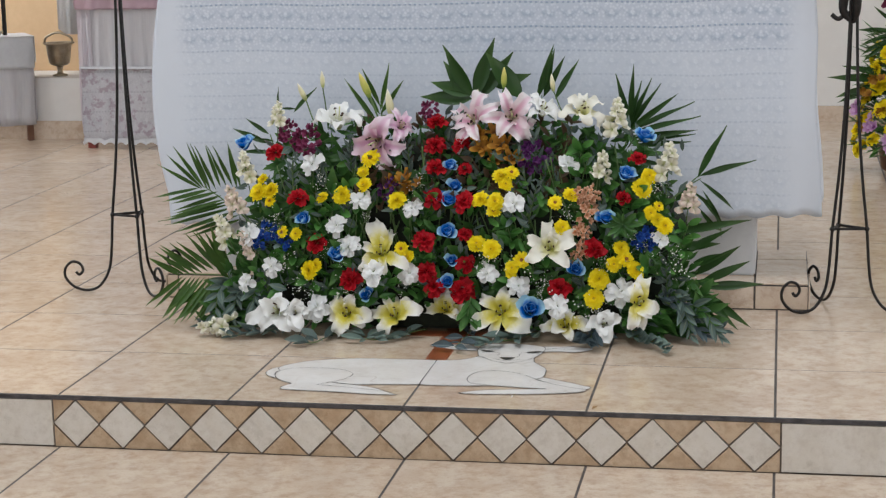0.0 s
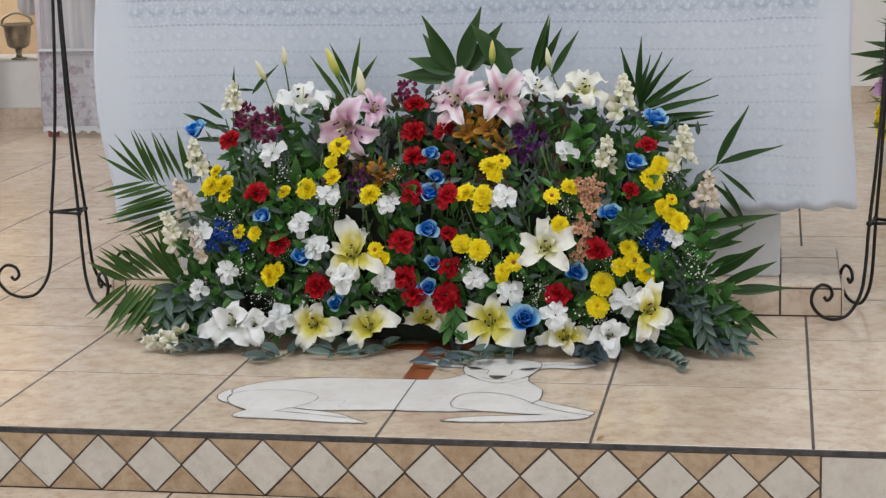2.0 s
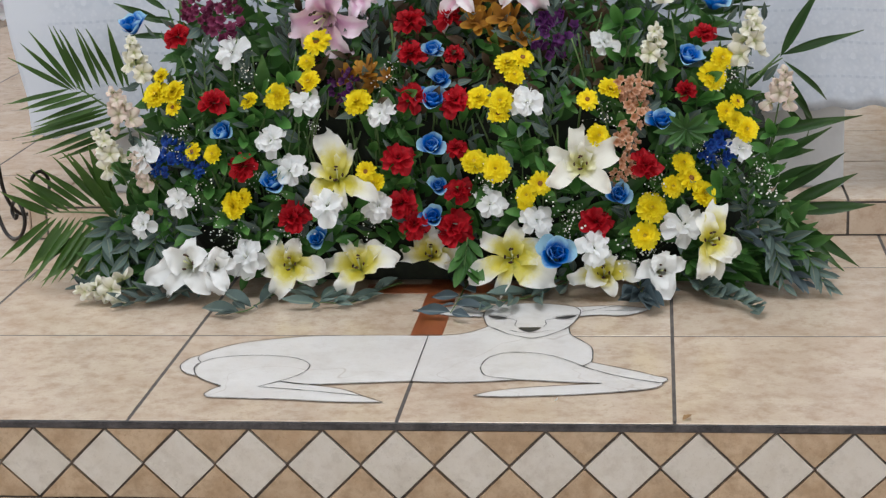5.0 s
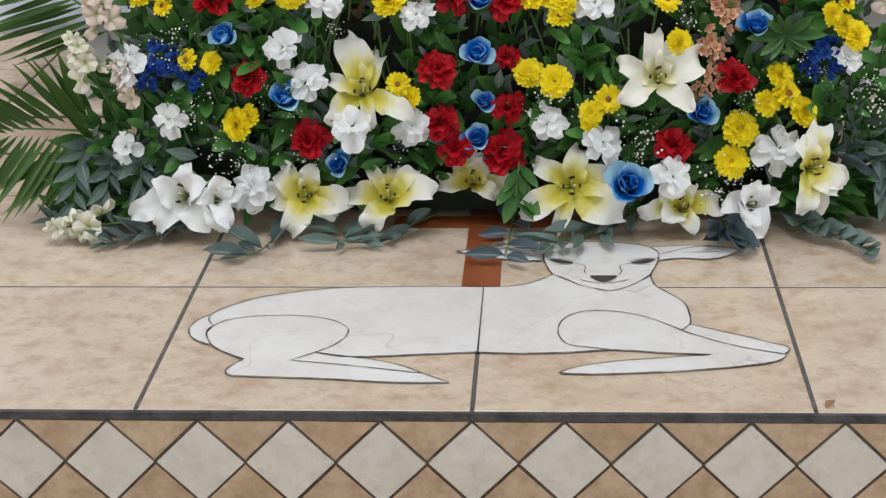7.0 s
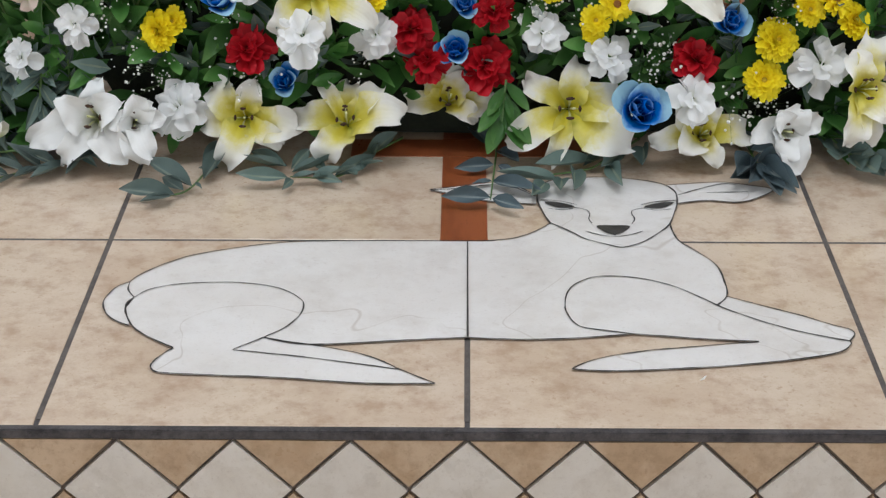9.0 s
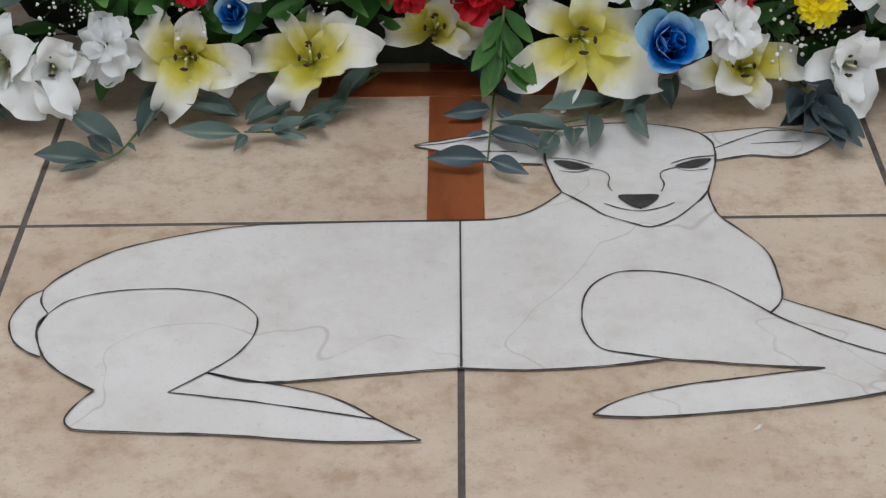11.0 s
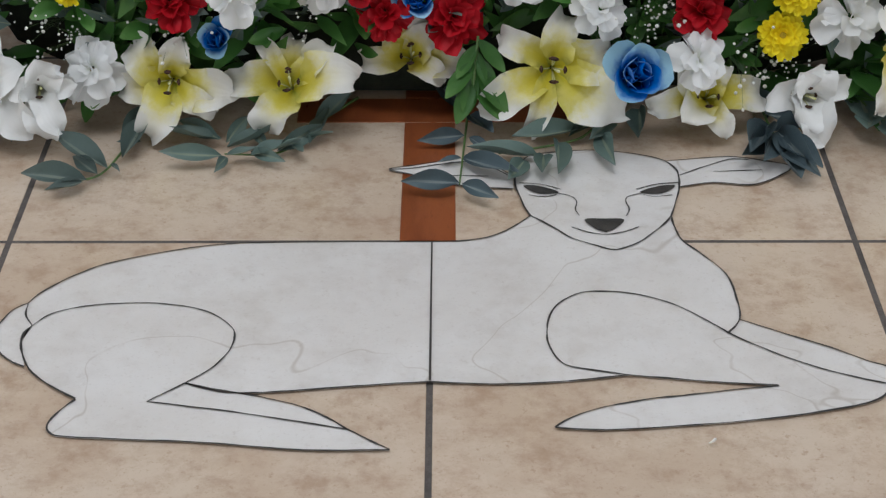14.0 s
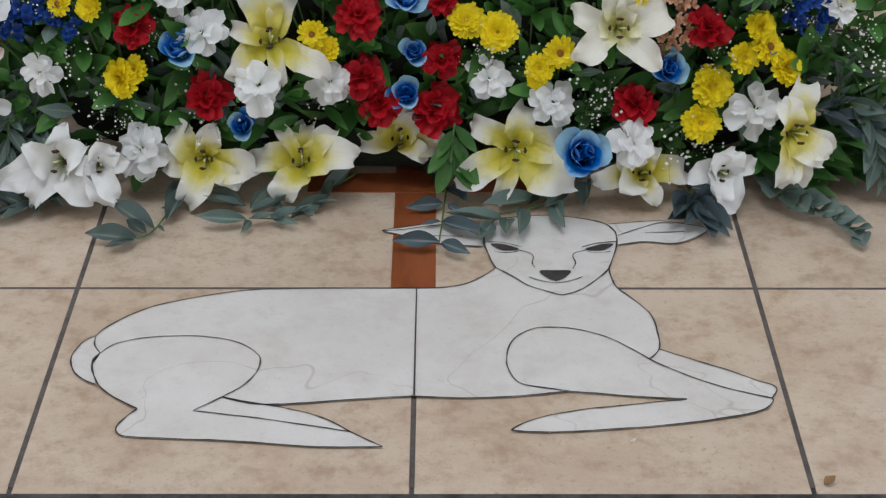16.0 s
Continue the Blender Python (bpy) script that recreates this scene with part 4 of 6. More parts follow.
def outward(x, z, jitter=0.25, rise=0.35):
    """The way a bloom looks; the higher it stands, the more it looks up."""
    return Vector((0.75 * x + rng.uniform(-jitter, jitter), -1.0, 0.3 + rise * z + rng.uniform(-jitter, jitter))).normalized()


bouquet = root("flower_arrangement", (0, 1.0, 0), "dense floor arrangement of lilies, carnations, roses, mums and palm", "flower arrangement")
BASE = Matrix.Translation((0, -1.0, 0))      # parts are placed in world metres


def top_edge(x):
    return 0.70 - 0.18 * abs(x) ** 2.2


# near-black core added behind the leaves: fills their gaps with painted shade, blocks see-through
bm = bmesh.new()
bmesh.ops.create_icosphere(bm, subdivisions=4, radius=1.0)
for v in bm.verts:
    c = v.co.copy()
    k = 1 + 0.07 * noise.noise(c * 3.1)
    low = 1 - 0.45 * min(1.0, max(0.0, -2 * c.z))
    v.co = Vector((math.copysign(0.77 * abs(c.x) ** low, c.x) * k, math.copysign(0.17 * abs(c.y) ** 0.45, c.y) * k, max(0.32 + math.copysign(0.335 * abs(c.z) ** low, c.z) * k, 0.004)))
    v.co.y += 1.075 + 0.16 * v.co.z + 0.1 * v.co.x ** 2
part("moss_body", bm, CORE_SHADE, bouquet, "near-black core added as the shade between the leaves", BASE, smooth=True)

# the open throats that no leaf may stand in
THROATS = [(-0.608, 0.099), (-0.539, 0.093), (-0.366, 0.086), (-0.2, 0.086), (-0.032, 0.098), (0.166, 0.103), (0.382, 0.062), (0.512, 0.074), (0.634, 0.154), (-0.245, 0.298), (-0.265, 0.345), (-0.275, 0.385), (-0.235, 0.37), (0.332, 0.325), (0.325, 0.38)]


def in_throat(p):
    return any((p.x - x) ** 2 + (p.z - z) ** 2 < 0.0024 for x, z in THROATS)


# leaf filling, too many to count
bm = bmesh.new()
for k in range(2900):
    x = rng.uniform(-0.86, 0.86)
    z = rng.uniform(0.015, 1.0) ** 0.9 * (top_edge(x) + 0.03)
    if abs(x) > 0.88 - 0.38 * z or (z > 0.38 and rng.random() < 0.45) or (abs(x + 0.005) < 0.045 and rng.random() < 0.7):
        continue
    y = front_y(x, z) + (rng.uniform(0.12, 0.2) if z < 0.09 and -0.24 < x < 0.2 else rng.uniform(0.015, 0.16))
    n = outward(x, z, 0.9)
    lean = Vector((x * 0.6 + rng.uniform(-0.9, 0.9), rng.uniform(-0.5, 0.1), rng.uniform(-0.5, 1.0)))
    p = Vector((x, y, z))
    ln = rng.uniform(0.035, 0.075)
    q = p + lean.normalized() * ln
    if q.z < 0.004 or in_throat(p) or in_throat(q):
        continue
    m = along(p, q, n)
    leaf_into(bm, m, 1.0, rng.uniform(0.11, 0.2), rng.uniform(-0.5, 0.6), 0.4, 1.3, 2, 4)
for k in range(620):
    x = rng.choice((-1, 1)) * rng.uniform(0.3, 0.9) if k % 2 else rng.uniform(-0.6, 0.6)
    z = rng.uniform(0.02, 1.0) * (top_edge(x) - 0.02)
    if abs(x) > 0.88 - 0.38 * z or (z < 0.09 and -0.26 < x < 0.22):
        continue
    p = Vector((x, front_y(x, z) + rng.uniform(0.03, 0.14), z))
    lean = Vector((x * 0.8 + rng.uniform(-0.9, 0.9), rng.uniform(-0.6, 0.0), rng.uniform(-0.6, 1.0)))
    q = p + lean.normalized() * rng.uniform(0.075, 0.12)
    if q.z > 0.006 and not in_throat(p) and not in_throat(q):
        leaf_into(bm, along(p, q, outward(x, z, 0.6)), 1.0, rng.uniform(0.14, 0.21), rng.uniform(-0.6, 0.5), 0.35, 1.25, 2, 6)
for k in range(240):
    x = rng.choice((-1, 1)) * rng.uniform(0.55, 0.82)
    p = Vector((x, front_y(x, 0.03) + rng.uniform(0.0, 0.12), rng.uniform(0.012, 0.1)))
    q = p + Vector((x * 0.9 + rng.uniform(-0.6, 0.6), rng.uniform(-0.9, 0.1), rng.uniform(-0.25, 0.3))).normalized() * rng.uniform(0.06, 0.1)
    if q.z > 0.006:
        leaf_into(bm, along(p, q, (rng.uniform(-0.4, 0.4), -0.6, 1)), 1.0, rng.uniform(0.14, 0.2), rng.uniform(-0.3, 0.4), 0.35, 1.25, 2, 5)
back_rng = random.Random(77)
for k in range(900):
    x, a = back_rng.uniform(-0.74, 0.74), back_rng.uniform(-0.1, 1.75)
    top = 0.33 * math.sqrt(1 - (x / 0.79) ** 2)
    p = Vector((x, 1.09 + 0.1 * x * x + 0.165 * math.sin(a), 0.32 + top * math.cos(a) if k % 2 else back_rng.uniform(0.03, 0.3)))
    if k % 2 == 0:
        p.y = 1.25 + 0.1 * x * x
    way = Vector((back_rng.uniform(-0.8, 0.8), back_rng.uniform(0.1, 0.8), back_rng.uniform(-0.5, 0.8)))
    q = p + way.normalized() * back_rng.uniform(0.05, 0.09)
    if q.z > 0.006:
        leaf_into(bm, along(p, q, (0, 1, 0.6)), 1.0, back_rng.uniform(0.14, 0.21), back_rng.uniform(-0.4, 0.4), 0.35, 1.25, 2, 4)
filling = part("leaf_filling", bm, RUSCUS, bouquet, "dense dark green leaves", BASE, smooth=True)
tagged(filling, kind="stuff")
for name, count, tissue, lo, hi, note in (("grey_leaf_filling", 640, EUCALYPT, -0.76, 0.76, "grey-green eucalyptus leaves"), ("bronze_leaf_filling", 260, BROWN_LEAF, -0.34, 0.4, "bronze brown leaves")):
    bm = bmesh.new()
    for k in range(count):
        x = rng.uniform(lo, hi)
        z = rng.uniform(0.03, top_edge(x) + 0.04) if name[0] == "g" else rng.uniform(0.42, 0.72)
        if z < 0.09 and -0.26 < x < 0.22:
            continue
        p = Vector((x, front_y(x, z) + rng.uniform(0.0, 0.08), z))
        q = p + Vector((rng.uniform(-0.8, 0.8), rng.uniform(-0.6, 0.0), rng.uniform(-0.3, 1.0))).normalized() * rng.uniform(0.04, 0.075)
        if in_throat(p) or in_throat(q):
            continue
        leaf_into(bm, along(p, q, outward(x, z, 0.8)), 1.0, rng.uniform(0.13, 0.2), 0.4, 0.4, 1.2, 2, 4)
    tagged(part(name, bm, tissue, bouquet, note, BASE, smooth=True), kind="stuff")

bm = bmesh.new()
for k in range(470):
    x = rng.uniform(-0.78, 0.74)
    z = rng.uniform(0.05, 0.92) * (top_edge(x) - 0.02)
    if abs(x) > 0.84 - 0.38 * z or (z < 0.1 and -0.26 < x < 0.22) or (z > 0.36 and rng.random() < 0.6) or abs(x + 0.005) < 0.05:
        continue
    p = Vector((x, front_y(x, z) + rng.uniform(0.005, 0.055), z))
    lean = Vector((rng.uniform(-1, 1), rng.uniform(-0.75, -0.1), rng.uniform(-0.7, 0.9)))
    q = p + lean.normalized() * rng.uniform(0.05, 0.085)
    if in_throat(p) or in_throat(q):
        continue
    leaf_into(bm, along(p, q, outward(x, z, 0.7)), 1.0, rng.uniform(0.13, 0.19), rng.uniform(-0.5, 0.5), 0.3, 0.85, 4, 7, 0.0, 0.62)
tagged(part("fresh_leaf_filling", bm, FRESH_GREEN, bouquet, "broad fresh green leaves", BASE, smooth=True), kind="stuff")

# bare stems between the blooms
bm = bmesh.new()
for k in range(150):
    x, z = rng.uniform(-0.6, 0.6), rng.uniform(0.18, 0.52)
    y = front_y(x, z) + rng.uniform(0.02, 0.06)
    high, lean = rng.uniform(0.08, 0.17), rng.uniform(-0.04, 0.04)
    tube(bm, spline([(x, y + 0.02, z), (x + 0.4 * lean, y, z + 0.5 * high), (x + lean, y - 0.005, z + high)], 3), rng.uniform(0.0015, 0.003), 5)
tagged(part("stem_filling", bm, STEM, bouquet, "thin green flower stems", BASE, smooth=True), kind="stuff")

WHITE = [(-0.396, 0.382, 0.077), (-0.355, 0.310, 0.080), (-0.709, 0.345, 0.078), (-0.633, 0.237, 0.065), (-0.470, 0.098, 0.092), (-0.724, 0.178, 0.066), (-0.492, 0.584, 0.075), (-0.315, 0.470, 0.067), (-0.135, 0.441, 0.067), (-0.146, 0.221, 0.070), (0.210, 0.463, 0.079), (0.119, 0.224, 0.070), (0.226, 0.186, 0.070), (0.570, 0.174, 0.089), (0.386, 0.593, 0.066), (0.696, 0.350, 0.063)]
YELLOW_UPPER = [(-0.676, 0.490, 0.061), (-0.634, 0.496, 0.055), (-0.665, 0.532, 0.037), (-0.633, 0.461, 0.037), (-0.449, 0.475, 0.040), (-0.380, 0.485, 0.057), (-0.305, 0.517, 0.051), (-0.287, 0.604, 0.058), (-0.311, 0.561, 0.037), (-0.189, 0.470, 0.057), (0.164, 0.550, 0.053), (0.198, 0.561, 0.046), (0.179, 0.525, 0.043), (0.096, 0.473, 0.053), (0.147, 0.467, 0.056), (0.142, 0.436, 0.043), (0.658, 0.553, 0.049), (0.636, 0.515, 0.059), (0.401, 0.491, 0.049), (0.349, 0.468, 0.043), (0.373, 0.385, 0.049)]
YELLOW_LOWER = [(0.664, 0.437, 0.046), (0.688, 0.415, 0.046), (0.712, 0.394, 0.059), (0.691, 0.458, 0.036), (0.081, 0.324, 0.060), (0.133, 0.309, 0.063), (0.205, 0.247, 0.050), (0.237, 0.275, 0.053), (0.200, 0.228, 0.036), (0.569, 0.319, 0.052), (0.544, 0.264, 0.052), (0.584, 0.281, 0.059), (0.617, 0.245, 0.062), (0.496, 0.214, 0.069), (0.479, 0.148, 0.066), (-0.591, 0.356, 0.044), (-0.543, 0.351, 0.044), (-0.498, 0.226, 0.064), (-0.473, 0.242, 0.048), (-0.174, 0.307, 0.047), (-0.155, 0.278, 0.050)]
RED = [(-0.626, 0.620, 0.069), (-0.537, 0.471, 0.065), (-0.069, 0.718, 0.067), (-0.069, 0.642, 0.074), (0.023, 0.648, 0.063), (-0.066, 0.571, 0.067), (0.035, 0.568, 0.050), (-0.062, 0.475, 0.070), (0.040, 0.463, 0.073), (-0.470, 0.317, 0.071), (-0.354, 0.195, 0.075), (-0.098, 0.331, 0.070), (0.039, 0.352, 0.050), (0.041, 0.250, 0.063), (-0.093, 0.224, 0.070), (-0.065, 0.172, 0.073), (0.027, 0.162, 0.084), (0.618, 0.607, 0.052), (0.575, 0.484, 0.049), (0.480, 0.313, 0.069), (0.365, 0.179, 0.073)]
BLUE = [(-0.737, 0.631, 0.069), (-0.509, 0.390, 0.058), (-0.394, 0.268, 0.074), (-0.295, 0.136, 0.051), (-0.016, 0.568, 0.050), (-0.001, 0.505, 0.053), (-0.015, 0.455, 0.070), (-0.020, 0.350, 0.063), (-0.009, 0.256, 0.047), (-0.020, 0.181, 0.057), (0.636, 0.662, 0.073), (0.575, 0.546, 0.066), (0.520, 0.404, 0.062), (0.415, 0.239, 0.063)]


def scatter(name, places, meshes, label, proud=0.016, grow=1.0, jitter=0.25, kind="", rise=0.35):
    for k, (x, z, d) in enumerate(places):
        p = Vector((x, front_y(x, z) - proud, z))
        tagged(part(name, meshes[k % len(meshes)], None, bouquet, label, BASE @ facing(p, outward(x, z, jitter, rise), d * grow, rng.uniform(0, 6.28))), kind=kind)


OPEN_HEAD = ((6, 0.1, 0.52, 0.56), (5, 0.4, 0.42, 0.6), (3, 0.8, 0.32, 0.7), (2, 1.2, 0.2, 0.8))
FULL_HEAD = ((8, 0.05, 0.5, 0.48), (7, 0.35, 0.45, 0.5), (6, 0.7, 0.37, 0.52), (4, 1.1, 0.28, 0.6), (2, 1.4, 0.2, 0.7))
white_heads = [carnation(s, WHITE_PETAL, OPEN_HEAD) for s in (1, 2, 3, 14, 15)]
red_heads = [carnation(s, RED_PETAL, FULL_HEAD) for s in (4, 5, 6)]
blue_heads = [rose(s, BLUE_PETAL) for s in (7, 8, 9)]
mum_heads = [daisy(10, YELLOW_PETAL, YELLOW_HEART, 4, 20), daisy(12, YELLOW_PETAL, YELLOW_HEART, 5, 22), daisy(13, YELLOW_PETAL, YELLOW_HEART, 4, 18), daisy(11, YELLOW_PETAL, BROWN_HEART, 3, 16)]
scatter("white_carnation", WHITE, white_heads, "ruffled white carnation", 0.024, 1.1, 0.35, rise=0.9)
scatter("white_carnation", [(-0.262, 0.232, 0.084), (0.360, 0.128, 0.078)], white_heads[1:], "ruffled white carnation before a lily", 0.06, 1.05, 0.15, rise=0.9)
scatter("yellow_mum", YELLOW_UPPER, mum_heads, "yellow button mum", 0.022, 1.18, 0.35, rise=1.2)
scatter("yellow_mum", YELLOW_LOWER, mum_heads, "yellow button mum", 0.022, 1.05, 0.35, rise=0.7)
scatter("red_carnation", RED, red_heads, "ruffled red carnation", 0.02, 1.12, 0.2, rise=2.9)
scatter("blue_rose", BLUE, blue_heads, "rose dyed blue with pale petal edges", 0.014, 1.0, 0.35, rise=2.6)
scatter("blue_rose", [(0.271, 0.112, 0.086)], blue_heads[1:], "open rose dyed blue with pale outer petals", 0.07, 1.0, 0.05, rise=3.0)

DEEP = [(-0.655, 0.352, 0.062), (-0.675, 0.318, 0.055), (-0.615, 0.345, 0.05), (-0.580, 0.316, 0.044), (0.660, 0.344, 0.069), (0.624, 0.331, 0.049)]
MAGENTA_AT = [(-0.583, 0.689, 0.074), (-0.513, 0.662, 0.099), (-0.099, 0.759, 0.060)]
PURPLE_AT = [(0.271, 0.609, 0.095), (-0.221, 0.502, 0.069)]
OCHRE_AT = [(0.109, 0.670, 0.067), (0.102, 0.606, 0.083), (0.163, 0.616, 0.083), (-0.189, 0.537, 0.067), (-0.138, 0.504, 0.050)]
SALMON_AT = [(0.430, 0.492, 0.059), (0.463, 0.492, 0.059), (0.460, 0.425, 0.072), (0.439, 0.363, 0.059), (0.439, 0.313, 0.059), (0.415, 0.288, 0.043)]
BREATH_AT = [(-0.62, 0.40, 0.08), (-0.66, 0.36, 0.07), (-0.715, 0.30, 0.06), (-0.53, 0.17, 0.10), (-0.50, 0.14, 0.07), (-0.58, 0.26, 0.09), (-0.37, 0.16, 0.10), (-0.34, 0.15, 0.06), (-0.44, 0.30, 0.06), (-0.39, 0.26, 0.05), (-0.16, 0.18, 0.07), (0.14, 0.27, 0.10), (0.10, 0.26, 0.07), (0.31, 0.20, 0.12), (0.30, 0.17, 0.08), (0.45, 0.11, 0.12), (0.49, 0.10, 0.08), (0.51, 0.28, 0.09), (0.50, 0.24, 0.06), (0.61, 0.36, 0.08), (0.66, 0.32, 0.06), (0.76, 0.25, 0.10), (0.74, 0.30, 0.07), (-0.12, 0.52, 0.08), (-0.46, 0.53, 0.08), (0.68, 0.51, 0.08), (-0.30, 0.42, 0.06), (0.39, 0.43, 0.07)]
scatter("delphinium", DEEP, [cluster(21, 16, DEEP_BLUE, 0.22)], "deep blue delphinium florets", 0.014, 1.15)
scatter("statice", MAGENTA_AT, [cluster(22, 34, MAGENTA, 0.15)], "magenta statice head", 0.01, 1.2)
scatter("statice", PURPLE_AT, [cluster(23, 30, PURPLE, 0.15)], "dark purple statice head", 0.0, 1.2)
scatter("alstroemeria", OCHRE_AT, [cluster(24, 3, OCHRE, 0.6, 0.7, 0.24)], "bronze ochre alstroemeria bloom", 0.0, 1.0)
scatter("salmon_stock", SALMON_AT, [cluster(25, 15, SALMON, 0.2)], "salmon pink stock florets", 0.008, 1.15)
scatter("babys_breath", BREATH_AT, [breath_mesh(s) for s in (31, 32, 33)], "cloud of tiny white gypsophila florets", 0.006, 1.1, kind="stuff")

# lilies: each has six petals and its stamens
stamens = lily_heart()


def lily_kind(material, seed, width=0.13, curl=-1.9, lift=0.95, taper=False):
    """Narrow outer and broad inner petals, three of each, no two rolled alike."""
    outer = [lily_petal(seed + 1.3 * k, material, width * 0.98, curl * (0.95 + 0.3 * k), lift, taper) for k in range(3)]
    inner = [lily_petal(seed + 0.6 + 1.9 * k, material, width * 1.26, curl * (0.85 + 0.3 * k), lift, taper) for k in range(3)]
    return outer, inner


yellow_lily = lily_kind(LILY_YELLOW, 1.0)
cream_lily = lily_kind(LILY_CREAM, 2.0)
white_lily = lily_kind(LILY_WHITE, 3.0, width=0.13, curl=-2.1, lift=1.02, taper=True)
trumpet_lily = lily_kind(LILY_WHITE, 4.0, width=0.135, curl=-1.9, lift=1.3)
pink_lily = lily_kind(LILY_PINK, 5.0, width=0.115, curl=-2.7, lift=1.1, taper=True)
rose_lily = lily_kind(LILY_ROSE, 6.0, width=0.11, curl=-3.0, lift=1.1, taper=True)


def lily(x, z, d, kind, n, spin, label, proud=0.035, petals=None):
    """One open lily at (x, z) on the front of the mound, looking along n; petals as (angle, length, width)."""
    n = Vector(n).normalized()
    p = Vector((x, front_y(x, z) - proud, z)) - n * 0.22 * d
    head = new("lily")
    head.parent = bouquet
    head.matrix_basis = BASE @ facing(p, n, d * 0.95, spin)
    tagged(head, label)
    if petals is None:
        petals = [(90 + 60 * k + rng.uniform(-16, 16), rng.uniform(0.72, 1.15), rng.uniform(0.85, 1.1)) for k in range(6)]
    for k, (angle, ln, wide) in enumerate(petals):
        inner = k % 2
        # a short petal is one that stands up towards the eye
        rise = rng.uniform(-0.12, 0.12) + (0.85 - ln) * 1.3 if ln < 0.85 else rng.uniform(-0.25, 0.1)
        m = spun(math.radians(angle - 90), rise, 0.02 * inner, 0.015) @ Matrix.Diagonal((wide, max(ln, 0.78), max(ln, 0.78) ** 0.5, 1))
        part("petal", kind[inner][(k // 2 + round(abs(x) * 50)) % 3], None, head, "", m)
    part("flower_heart", stamens, None, head, "pale filaments with dark anthers")


Y_, C_, W_, P_ = "white lily with a bright yellow throat", "cream lily, wide open", "white lily, wide open", "pale pink lily with a deeper pink stripe"
V = (0.0, -0.93, 0.37)
lily(-0.245, 0.298, 0.192, yellow_lily, (0.05, -0.82, 0.55), 0, Y_, 0.025, [(-26, 1.15, 1.0), (106, 1.2, 1.1), (218, 0.95, 1.1), (64, 0.88, 0.7), (160, 0.86, 0.7), (-75, 0.86, 0.5)])
lily(0.332, 0.325, 0.182, cream_lily, V, 0, C_, 0.04, [(103, 1.12, 0.95), (16, 1.1, 1.1), (212, 1.0, 1.15), (-52, 1.0, 0.8), (62, 0.9, 0.8), (168, 0.9, 0.8)])
lily(-0.366, 0.086, 0.180, yellow_lily, V, 0, Y_, 0.035, [(85, 0.75, 1.0), (-8, 1.0, 1.05), (-42, 0.9, 0.9), (-113, 1.0, 1.0), (185, 0.85, 1.1), (140, 0.9, 1.0)])
lily(-0.200, 0.086, 0.180, yellow_lily, (-0.05, -0.75, 0.62), 0, Y_, 0.035, [(172, 1.0, 1.15), (2, 1.15, 1.15), (86, 0.86, 0.9), (-112, 0.86, 1.0), (130, 0.86, 0.6), (45, 0.86, 0.7)])
lily(-0.032, 0.098, 0.166, yellow_lily, (0, -0.8, 0.55), 0, Y_, 0.0, [(186, 1.0, 1.0), (118, 0.85, 1.2), (76, 0.75, 1.0), (-10, 1.0, 0.9), (-48, 0.8, 0.9), (40, 0.7, 0.9)])
lily(0.166, 0.103, 0.198, yellow_lily, V, 0, Y_, 0.035, [(75, 0.92, 1.0), (14, 0.95, 1.15), (216, 1.15, 1.15), (-28, 1.15, 1.35), (140, 0.9, 0.9), (250, 0.95, 0.55)])
lily(0.382, 0.062, 0.170, yellow_lily, (0.0, -0.85, 0.5), 0, Y_, 0.035, [(184, 1.0, 0.95), (120, 0.7, 1.0), (64, 0.75, 0.9), (8, 1.0, 1.0), (-55, 0.8, 0.9), (-130, 0.62, 1.0)])
lily(0.634, 0.154, 0.182, yellow_lily, (0.18, -0.92, 0.35), 0, Y_, 0.085, [(73, 1.08, 1.15), (116, 0.7, 0.9), (-18, 0.8, 1.15), (-50, 0.75, 1.0), (-115, 1.08, 0.95), (-88, 0.95, 0.7)])
lily(0.512, 0.074, 0.165, trumpet_lily, (0.15, -0.93, 0.3), 0, "white trumpet lily, half open", 0.06, [(165, 0.8, 1.1), (75, 0.7, 1.1), (25, 0.85, 1.1), (-60, 0.95, 1.1), (120, 0.6, 1.0), (-120, 0.7, 1.0)])
lily(-0.608, 0.099, 0.208, white_lily, (-0.12, -0.9, 0.4), 0, W_, 0.075, [(195, 1.15, 1.25), (150, 0.6, 1.0), (-112, 1.0, 0.95), (-45, 0.9, 1.1), (85, 0.6, 0.9), (30, 0.6, 0.9)])
lily(-0.539, 0.093, 0.159, trumpet_lily, (0.15, -0.9, 0.35), 0, W_, 0.07, [(10, 0.85, 1.0), (110, 0.75, 1.0), (-62, 1.1, 1.1), (-95, 1.0, 0.9), (160, 0.6, 1.0), (55, 0.6, 0.9)])
lily(-0.407, 0.742, 0.235, white_lily, (0.1, -0.42, 0.9), 0.7, W_)
lily(0.434, 0.771, 0.180, cream_lily, (0.15, -0.55, 0.85), 0, C_, 0.035, [(80, 0.95, 0.85), (30, 0.85, 0.8), (-40, 1.0, 1.0), (-95, 0.85, 0.8), (200, 1.05, 1.1), (135, 0.75, 0.9)])
lily(0.299, 0.771, 0.165, white_lily, (0.25, -0.5, 0.85), 0.2, W_)
lily(0.190, 0.746, 0.238, pink_lily, (0.05, -1, 0.3), 0, P_, 0.035, [(105, 0.95, 0.9), (48, 0.95, 0.95), (-20, 0.9, 0.85), (-62, 1.0, 1.05), (195, 1.0, 1.0), (240, 0.8, 0.9)])
lily(0.049, 0.733, 0.225, pink_lily, (-0.25, -0.75, 0.35), 0.8, P_)
